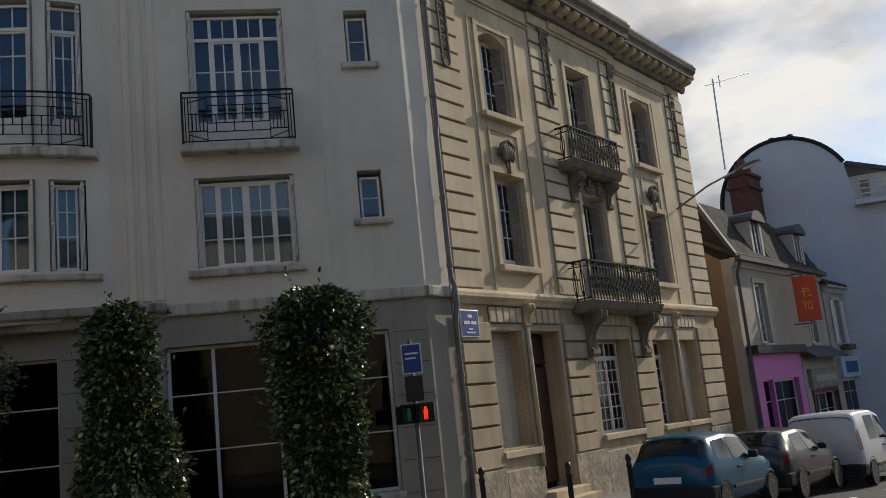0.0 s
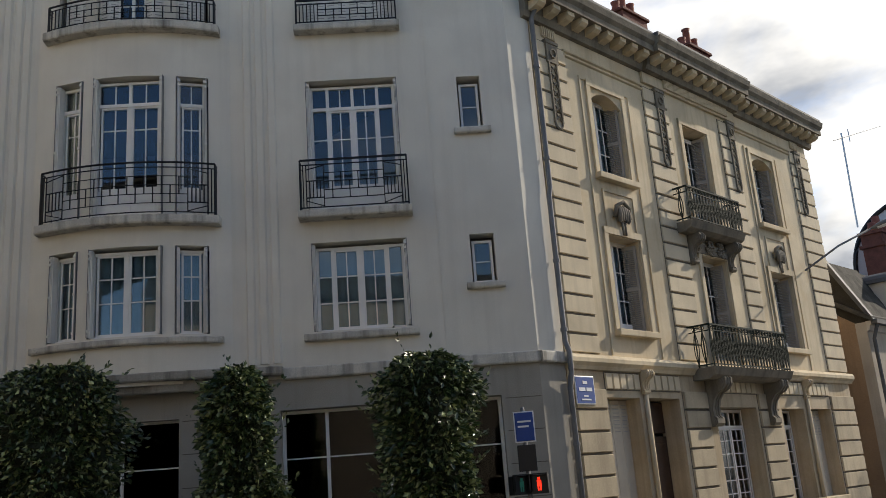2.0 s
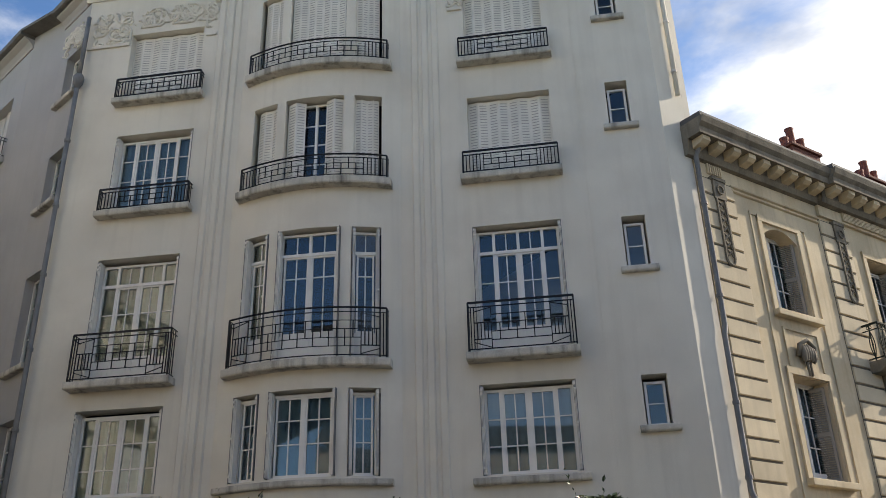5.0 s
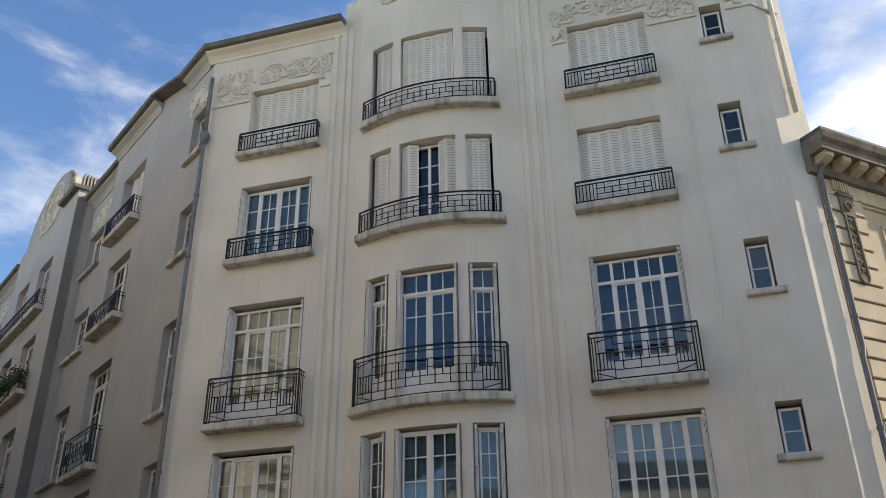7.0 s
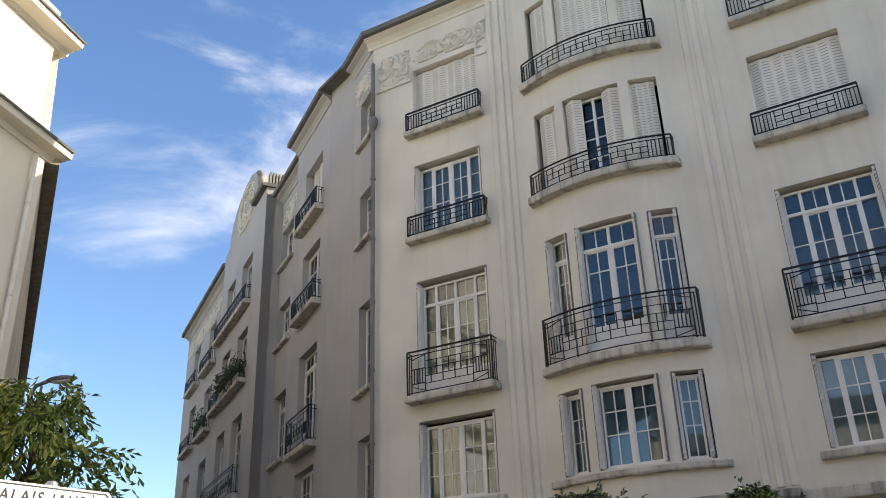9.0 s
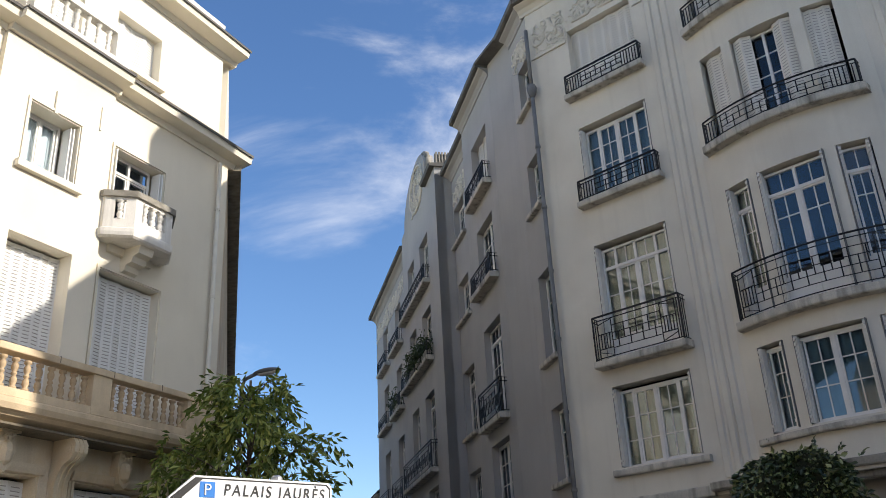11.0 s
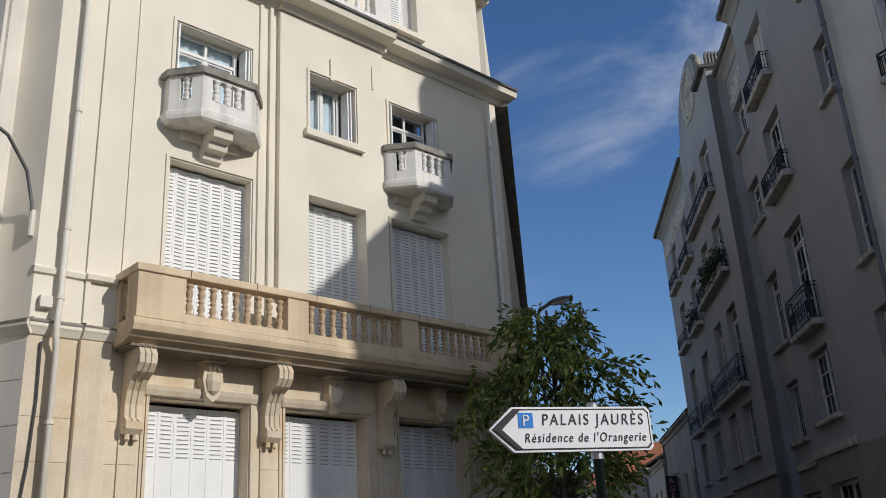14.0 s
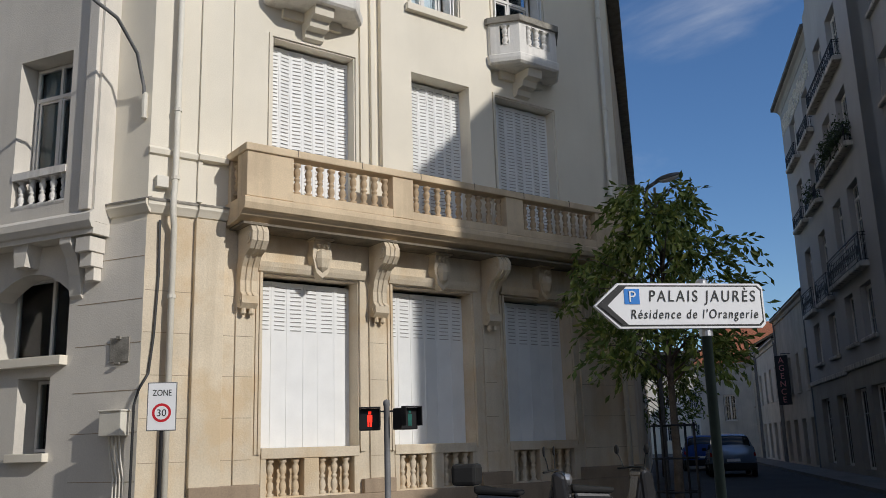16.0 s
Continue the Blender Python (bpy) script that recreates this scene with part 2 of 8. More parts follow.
M_ASPHALT = mat("asphalt", (0.055, 0.055, 0.055), 0.9, 0.2, 0.6, 0.15, 60, 0.4)
M_PAVE = mat("grey_pavement", (0.17, 0.165, 0.155), 0.9, 0.15, 1.0, 0.1, 40, 0.3)
M_KERB = mat("granite_kerb", (0.25, 0.245, 0.235), 0.85, 0.12, 3, 0.1, 60, 0.3)
M_LINE = mat("white_road_paint", (0.6, 0.6, 0.58), 0.8, 0.15, 4, 0.1, 40, 0.1)
M_SIGNW = mat("white_sign_face", (0.82, 0.82, 0.82), 0.35, 0.03, 3, 0.01, 40, 0.0)
M_SIGNB = mat("blue_sign_enamel", (0.013, 0.06, 0.27), 0.45, 0.05, 3, 0.02, 40, 0.0)
M_SIGNP = mat("parking_blue", (0.02, 0.20, 0.62), 0.4, 0.03, 3, 0.02, 40, 0.0)
M_BLACK = mat("black_paint", (0.015, 0.015, 0.016), 0.45, 0.1, 3, 0.05, 40, 0.05)
M_SIGNR = mat("red_sign_ring", (0.55, 0.02, 0.03), 0.4, 0.05, 3, 0.02, 40, 0.0)
M_STEEL = mat("galvanised_steel", (0.50, 0.51, 0.52), 0.4, 0.1, 5, 0.05, 60, 0.05, metal=0.8)
M_GREENPOLE = mat("dark_green_pole", (0.10, 0.14, 0.13), 0.32, 0.1, 5, 0.05, 60, 0.05, metal=0.6)
def leaf_mat(name, dark, pale, share, rough=0.4, spec=0.6):
    m = mat(name, dark, rough, 0.3, 2.5, 0.2, 9, 0.0, spec=spec)
    n, l = m.node_tree.nodes, m.node_tree.links
    b = n["Principled BSDF"]
    col = b.inputs["Base Color"].links[0].from_socket
    geo = n.new("ShaderNodeNewGeometry")
    r = n.new("ShaderNodeMapRange")
    r.inputs["From Min"].default_value, r.inputs["From Max"].default_value = 1 - share, 1.0
    mx = n.new("ShaderNodeMix")
    mx.data_type = "RGBA"
    mx.inputs["B"].default_value = (*pale, 1)
    l.new(geo.outputs["Random Per Island"], r.inputs["Value"])
    l.new(r.outputs["Result"], mx.inputs["Factor"])
    l.new(col, mx.inputs["A"])
    l.new(mx.outputs["Result"], b.inputs["Base Color"])
    return m


# The random pale leaves paint in sky glints and sunlight on the foliage.
M_LEAF = leaf_mat("glossy_climber_leaf_glints", (0.026, 0.048, 0.012), (0.36, 0.40, 0.17), 0.36, 0.3)
M_LEAF_T = leaf_mat("tree_leaf_sunlit_tones", (0.105, 0.15, 0.024), (0.36, 0.39, 0.10), 0.5, 0.5, 0.3)
M_CORE = mat("inner_shade_fill", (0.020, 0.024, 0.010), 0.95, 0.3, 6, 0.3, 20, 0.3)
M_BARK = mat("grey_brown_bark", (0.12, 0.095, 0.07), 0.95, 0.25, 6, 0.2, 40, 0.5)
M_WOODDOOR = mat("dark_brown_door", (0.055, 0.028, 0.016), 0.5, 0.15, 6, 0.1, 30, 0.15)
M_TEAL = mat("teal_car_paint", (0.002, 0.085, 0.16), 0.25, 0.03, 2, 0.01, 40, 0.0, spec=0.35)
M_CHAR = mat("charcoal_car_paint", (0.045, 0.045, 0.048), 0.22, 0.03, 2, 0.01, 40, 0.0, metal=0.35, spec=0.7)
M_VAN = mat("white_van_paint", (0.62, 0.62, 0.63), 0.3, 0.04, 2, 0.02, 40, 0.0, spec=0.6)
M_SILVER = mat("silver_blue_car_paint", (0.24, 0.30, 0.40), 0.25, 0.03, 2, 0.01, 40, 0.0, metal=0.4, spec=0.6)
M_RUBBER = mat("black_rubber", (0.018, 0.018, 0.018), 0.85, 0.15, 4, 0.1, 40, 0.1)
M_ALLOY = mat("silver_wheel", (0.50, 0.50, 0.51), 0.35, 0.08, 4, 0.05, 40, 0.0, metal=0.8)
M_TAIL = mat("red_lamp_lens", (0.28, 0.01, 0.012), 0.2, 0.05, 4, 0.02, 40, 0.0, spec=0.7)
M_PLANT = mat("planter_greens", (0.045, 0.065, 0.025), 0.7, 0.35, 5, 0.3, 10, 0.0)
M_REDLIT = glow("lit_red_figure", (1.0, 0.03, 0.012), 1.8)
M_GREENDIM = glow("dim_green_figure", (0.01, 0.10, 0.08), 0.3)


# ---- building blocks ----
class Geo:
    """Gathers boxes, prisms, lathes and tubes into one mesh."""

    def __init__(self):
        self.v, self.f, self.second = [], [], None

    def add(self, verts, faces):
        k = len(self.v)
        self.v += [tuple(p) for p in verts]
        self.f += [tuple(k + i for i in q) for q in faces]
        return self

    def box(self, x0, x1, y0, y1, z0, z1):
        return self.add([(x0, y0, z0), (x1, y0, z0), (x1, y1, z0), (x0, y1, z0), (x0, y0, z1), (x1, y0, z1), (x1, y1, z1), (x0, y1, z1)],
                        [(3, 2, 1, 0), (4, 5, 6, 7), (0, 1, 5, 4), (1, 2, 6, 5), (2, 3, 7, 6), (3, 0, 4, 7)])

    def prism(self, poly, a, b, axis="x"):
        """poly: counter-clockwise outline in the two other axes, drawn out from a to b."""
        put = {"x": lambda t, p: (t, p[0], p[1]), "y": lambda t, p: (p[0], t, p[1]), "z": lambda t, p: (p[0], p[1], t)}[axis]
        n = len(poly)
        vs = [put(a, p) for p in poly] + [put(b, p) for p in poly]
        fs = [(i, (i + 1) % n, n + (i + 1) % n, n + i) for i in range(n)]
        return self.add(vs, fs + [tuple(range(n - 1, -1, -1)), tuple(range(n, 2 * n))])

    def lathe(self, prof, n=10, at=(0, 0, 0)):
        vs, fs = [], []
        for r, z in prof:
            vs += [(at[0] + r * math.cos(2 * math.pi * i / n), at[1] + r * math.sin(2 * math.pi * i / n), at[2] + z) for i in range(n)]
        for j in range(len(prof) - 1):
            fs += [(j * n + i, j * n + (i + 1) % n, (j + 1) * n + (i + 1) % n, (j + 1) * n + i) for i in range(n)]
        fs += [tuple(range(n - 1, -1, -1)), tuple((len(prof) - 1) * n + i for i in range(n))]
        return self.add(vs, fs)

    def tube(self, pts, r, n=6, r2=None):
        pts = [Vector(p) for p in pts]
        vs, fs = [], []
        for j, p in enumerate(pts):
            d = (pts[min(j + 1, len(pts) - 1)] - pts[max(j - 1, 0)]).normalized()
            a = d.orthogonal() if abs(d.z) > 0.95 else d.cross(Vector((0, 0, 1)))
            a.normalize()
            if j and a.dot(pa) < 0:
                a = -a
            pa = a
            b = d.cross(a)
            rr = r if r2 is None else r + (r2 - r) * j / (len(pts) - 1)
            vs += [p + (a * math.cos(2 * math.pi * i / n) + b * math.sin(2 * math.pi * i / n)) * rr for i in range(n)]
        for j in range(len(pts) - 1):
            fs += [(j * n + i, j * n + (i + 1) % n, (j + 1) * n + (i + 1) % n, (j + 1) * n + i) for i in range(n)]
        fs += [tuple(range(n - 1, -1, -1)), tuple((len(pts) - 1) * n + i for i in range(n))]
        return self.add(vs, fs)

    def warp(self, fn):
        self.v = [fn(*p) for p in self.v]
        return self

    def mesh(self, name, material, smooth=False, fix=True):
        me = bpy.data.meshes.new(name)
        me.from_pydata(self.v, [], self.f)
        me.materials.append(material)
        if self.second:
            me.materials.append(self.second[0])
            me.polygons.foreach_set("material_index", [1 if i >= self.second[1] else 0 for i in range(len(me.polygons))])
        if fix:
            bm = bmesh.new()
            bm.from_mesh(me)
            bmesh.ops.recalc_face_normals(bm, faces=bm.faces)
            bm.to_mesh(me)
            bm.free()
        if smooth:
            me.polygons.foreach_set("use_smooth", [True] * len(me.polygons))
        me.update()
        return me


PLACE = {}


def thing(name, m, label, category, group="", kind=""):
    ob = new(name)
    ob.empty_display_size = 0.2
    ob.matrix_basis = m
    PLACE[ob.name] = m.copy()
    return tagged(ob, label, category, group, kind)


def part(name, geo, material, parent=None, label="", m=None, smooth=False, bevel=0.0, fix=True):
    """One mesh object under a thing or a part; geo is a Geo or a mesh to share; m its place in the world."""
    me = geo.mesh(name, material, smooth, fix) if isinstance(geo, Geo) else geo
    ob = new(name, me)
    m = m or Matrix()
    if parent is not None:
        ob.parent = parent
        ob.matrix_parent_inverse = PLACE[parent.name].inverted()
    ob.matrix_basis = m
    PLACE[ob.name] = m.copy()
    if label:
        ob["label"] = label
    if bevel:
        md = ob.modifiers.new("edge", "BEVEL")
        md.width, md.segments, md.limit_method = bevel, 2, "ANGLE"
    return ob


def pieces(name, geo, material, parent, label="", m=None, bevel=0.0):
    """Every separate island of a Geo as a part of its own."""
    root = list(range(len(geo.v)))

    def find(i):
        while root[i] != i:
            root[i] = root[root[i]]
            i = root[i]
        return i

    for q in geo.f:
        for i in q[1:]:
            root[find(i)] = find(q[0])
    sets = {}
    for q in geo.f:
        sets.setdefault(find(q[0]), []).append(q)
    for fs in sets.values():
        ids = sorted({i for q in fs for i in q})
        new_id = {i: k for k, i in enumerate(ids)}
        part(name, Geo().add([geo.v[i] for i in ids], [[new_id[i] for i in q] for q in fs]), material, parent, label, m, bevel=bevel)


def solid(name, geo, material, label, category, m=None, kind="", group="", smooth=False, bevel=0.0):
    return tagged(part(name, geo, material, None, "", m, smooth, bevel), label, category, group, kind)


MESHES = {}


def shared(key, build, material, smooth=False):
    if key not in MESHES:
        MESHES[key] = build().mesh(key if isinstance(key, str) else str(key[0]), material, smooth)
    return MESHES[key]


def ground_z(x, y):
    q = x * 0.612 + y * 0.791
    return -0.19 - 0.035 * max(-14.0, min(25.0, x)) - 0.045 * max(0.0, min(10.0, q - 14))


def wall_geo(s0, s1, z0, z1, thick, holes, bulge=None, cuts=()):
    """A wall along x with its face at y = 0 and its back at y = thick; holes are (s0, s1, z0, z1) and go through.
    bulge(s) pushes the wall out at s."""
    xs = sorted({s0, s1, *cuts, *(h[0] for h in holes), *(h[1] for h in holes)})
    xs = [x for x in xs if s0 <= x <= s1]
    zs = sorted({z0, z1, *(h[2] for h in holes), *(h[3] for h in holes)})
    zs = [z for z in zs if z0 <= z <= z1]
    nx, nz = len(xs) - 1, len(zs) - 1
    full = [[not any(h[0] < (xs[i] + xs[i + 1]) / 2 < h[1] and h[2] < (zs[j] + zs[j + 1]) / 2 < h[3] for h in holes) for j in range(nz)] for i in range(nx)]
    g = Geo()
    idx = {}

    def vid(i, j, k):
        if (i, j, k) not in idx:
            o = bulge(xs[i]) if bulge else 0.0
            idx[i, j, k] = len(g.v)
            g.v.append((xs[i], (thick if k else 0.0) - o, zs[j]))
        return idx[i, j, k]

    ok = lambda i, j: 0 <= i < nx and 0 <= j < nz and full[i][j]
    for i in range(nx):
        for j in range(nz):
            if not full[i][j]:
                continue
            g.f.append((vid(i, j, 0), vid(i + 1, j, 0), vid(i + 1, j + 1, 0), vid(i, j + 1, 0)))
            g.f.append((vid(i, j + 1, 1), vid(i + 1, j + 1, 1), vid(i + 1, j, 1), vid(i, j, 1)))
            if not ok(i - 1, j):
                g.f.append((vid(i, j, 1), vid(i, j, 0), vid(i, j + 1, 0), vid(i, j + 1, 1)))
            if not ok(i + 1, j):
                g.f.append((vid(i + 1, j, 0), vid(i + 1, j, 1), vid(i + 1, j + 1, 1), vid(i + 1, j + 1, 0)))
            if not ok(i, j - 1):
                g.f.append((vid(i, j, 1), vid(i + 1, j, 1), vid(i + 1, j, 0), vid(i, j, 0)))
            if not ok(i, j + 1):
                g.f.append((vid(i, j + 1, 0), vid(i + 1, j + 1, 0), vid(i + 1, j + 1, 1), vid(i, j + 1, 1)))
    return g


def grid_window(parent, F, s0, s1, z0, z1, depth, cols, transom=None, rows=3, panel=0.0, curtain=None, name="window", fr=0.055, bars=True, tint=None):
    """A framed window set back in its opening: frame, a casement with bars for each column, a pane for each light, a curtain behind.
    cols: list of relative widths; leaves with a middle bar where the width is 2 or more."""
    y0, y1 = depth, depth + 0.07
    out = [(s0, z0), (s1, z0), (s1, z1), (s0, z1)]
    inn = [(s0 + fr, z0 + fr), (s1 - fr, z0 + fr), (s1 - fr, z1 - fr), (s0 + fr, z1 - fr)]
    g = Geo()
    g.v = [(x, y, z) for y in (y0, y1) for x, z in out + inn]
    for i in range(4):
        j = (i + 1) % 4
        g.f += [(i, j, 4 + j, 4 + i), (8 + j, 8 + i, 12 + i, 12 + j), (i, 8 + i, 8 + j, j), (4 + j, 12 + j, 12 + i, 4 + i)]
    win = part(name, g, M_WHITE, parent, "", F)
    i0, i1, zb, zt = s0 + fr, s1 - fr, z0 + fr, z1 - fr
    if transom:
        ztr = z1 - transom
        part("transom", Geo().box(i0, i1, y0 - 0.012, y1 - 0.002, ztr - 0.035, ztr + 0.035), M_WHITE, win, "", F)
    edges = [i0]
    for c in cols:
        edges.append(edges[-1] + (i1 - i0) * c / sum(cols))
    st = 0.04
    for a, b, c in zip(edges[:-1], edges[1:], cols):
        lo, hi = zb + panel, (ztr - 0.035 if transom else zt)
        if a != i0:
            part("mullion", Geo().box(a - 0.03, a + 0.03, y0 - 0.006, y1 - 0.004, zb, zt), M_WHITE, win, "", F)
        k = Geo()
        if panel:
            k.box(a, b, y0 + 0.015, y1 - 0.012, zb, zb + panel)
            part("panel", k, M_WHITE, win, "", F)
            k = Geo()
            part("panel_moulding", Geo().box(a + 0.09, b - 0.09, y0 + 0.005, y0 + 0.015, zb + 0.08, zb + panel - 0.06), M_WHITE, win, "", F)
        e = 0.03 if c >= 2 else 0.0
        if c >= 2:
            k.box(a + e, a + e + st, y0 + 0.01, y1 - 0.008, lo, hi).box(b - e - st, b - e, y0 + 0.01, y1 - 0.008, lo, hi)
            k.box(a + e, b - e, y0 + 0.012, y1 - 0.01, lo, lo + st).box(a + e, b - e, y0 + 0.012, y1 - 0.01, hi - st, hi)
        if bars:
            if c >= 2:
                m_ = (a + b) / 2
                part("glazing_bar", Geo().box(m_ - 0.012, m_ + 0.012, y0 + 0.02, y0 + 0.05, lo, hi), M_WHITE, win, "", F)
                if transom:
                    part("glazing_bar", Geo().box(m_ - 0.012, m_ + 0.012, y0 + 0.02, y0 + 0.05, ztr, zt), M_WHITE, win, "", F)
            for q in rows if isinstance(rows, (list, tuple)) else [i / rows for i in range(1, rows)]:
                zz = lo + (hi - lo) * q
                part("glazing_bar", Geo().box(a + e, b - e, y0 + 0.021, y0 + 0.051, zz - 0.012, zz + 0.012), M_WHITE, win, "", F)
        if k.v:
            part("casement", k, M_WHITE, win, "", F)
        for l_, h_ in [(lo, hi)] + ([(ztr + 0.03, zt)] if transom else []):
            pg = Geo()
            for yy in (y0 + 0.032, y0 + 0.038):
                pg.add([(a + 0.01, yy, l_), (b - 0.01, yy, l_), (b - 0.01, yy, h_), (a + 0.01, yy, h_)], [(0, 1, 2, 3)])
            p = part("pane", pg, tint or M_GLASS, win, "", F, fix=False)
            p.visible_shadow = False
    if curtain:
        w = s1 - s0
        cg = Geo()
        n = max(6, int(w / 0.06))
        vs = [(s0 + w * i / n, y1 + 0.07 + 0.025 * math.sin(i * 1.9) + 0.012 * math.sin(i * 4.1), z) for z in (z0 + 0.02, z1 - 0.02) for i in range(n + 1)]
        cg.add(vs, [(i, i + 1, n + 2 + i, n + 1 + i) for i in range(n)])
        cg.add([(x, y + 0.012, z) for x, y, z in vs], [(n + 1 + i, n + 2 + i, i + 1, i) for i in range(n)])
        part("curtain", cg, curtain, win, "", F, smooth=True, fix=False)
    return win
def louvre_panel(w, h, z0, z1, step, edge=0.17):
    """A metal shutter leaf: a plain sheet with rolled edges and one column of short hooded slots from z0 to z1."""
    a, b = w * edge, w * (1 - edge)
    g = Geo().box(0, 0.014, 0, 0.026, 0, h).box(w - 0.014, w, 0, 0.026, 0, h).box(0.014, w - 0.014, 0.008, 0.022, 0, h)
    n = max(1, int((z1 - z0) / step))
    st = (z1 - z0) / n
    for i in range(n):
        z = z0 + (i + 0.5) * st
        g.prism([(0.008, z + st * 0.24), (-0.007, z + st * 0.06), (-0.004, z + st * 0.02), (0.008, z + st * 0.12)], a, b, "x")
    # The slots are not cut: flat darker strips paint in their shade.
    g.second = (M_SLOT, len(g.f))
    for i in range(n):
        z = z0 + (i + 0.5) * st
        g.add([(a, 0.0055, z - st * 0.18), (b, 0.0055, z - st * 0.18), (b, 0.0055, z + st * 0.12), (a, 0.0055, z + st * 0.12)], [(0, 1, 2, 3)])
    return g


def folding_shutter(parent, F, s0, s1, z0, z1, depth, n, material, key, lz0=0.08, lz1=None, step=0.072, fold=10, edge=0.17, name="shutter"):
    """Leaves side by side, folded a little to and fro."""
    w = (s1 - s0) / n
    h = z1 - z0
    me = shared((name, key, n, round(w, 3), round(h, 3)), lambda: louvre_panel(w / math.cos(radians(fold)), h, lz0, (lz1 or h) - 0.06, step, edge), material)
    off = w * math.tan(radians(fold))
    for i in range(n):
        a = fold if i % 2 else -fold
        m = F @ pose(s0 + i * w, depth + (0 if i % 2 else off), z0, 0, 0, a)
        part(name, me, material, parent, "", m)


def jamb_leaves(parent, F, s0, s1, z0, z1, depth, name="folded_shutter"):
    """Shutters folded away into both sides of an opening, with their small brackets."""
    for a, d in ((s0, 1), (s1, -1)):
        g = Geo()
        for k in range(3):
            x = a + d * (0.008 + 0.022 * k)
            g.box(min(x, x + d * 0.014), max(x, x + d * 0.014), -0.008 + 0.012 * k, depth - 0.02, z0 + 0.03, z1 - 0.03)
        for z in (z0 + 0.12, (z0 + z1) / 2, z1 - 0.12, z1 - 0.22):
            g.box(min(a + d * 0.01, a + d * 0.05), max(a + d * 0.01, a + d * 0.05), -0.03, -0.006, z, z + 0.045)
        part(name, g, M_SHUT, parent, "", F)
        # Added dark strip stands for the shadowed gap between wall and leaves.
        d0, d1 = sorted((a - d * 0.004, a + d * 0.012))
        part("shutter_guide", Geo().box(d0, d1, -0.012, depth, z0 + 0.02, z1 - 0.01), M_PIPE, parent, "", F)


def slab(parent, F, s0, s1, z0, z1, out, material=None, bulge=None, name="balcony", n=1, back=0.0):
    prof = [(-out, z0 + 0.03), (-out + 0.02, z0), (back, z0), (back, z1), (-out + 0.015, z1), (-out, z1 - 0.02)]
    g = Geo()
    for i in range(n):
        g.prism(prof, s0 + (s1 - s0) * i / n, s0 + (s1 - s0) * (i + 1) / n, "x")
    if bulge:
        g = Geo()
        k = len(prof)
        for i in range(n + 1):
            s = s0 + (s1 - s0) * i / n
            o = bulge(s)
            g.v += [(s, y - o, z) for y, z in prof]
        g.f = [(i * k + j, i * k + (j + 1) % k, (i + 1) * k + (j + 1) % k, (i + 1) * k + j) for i in range(n) for j in range(k)]
        g.f += [tuple(range(k - 1, -1, -1)), tuple(n * k + j for j in range(k))]
    return part(name, g, material or M_SILL, parent, "", F, bevel=0.0 if bulge else 0.012)


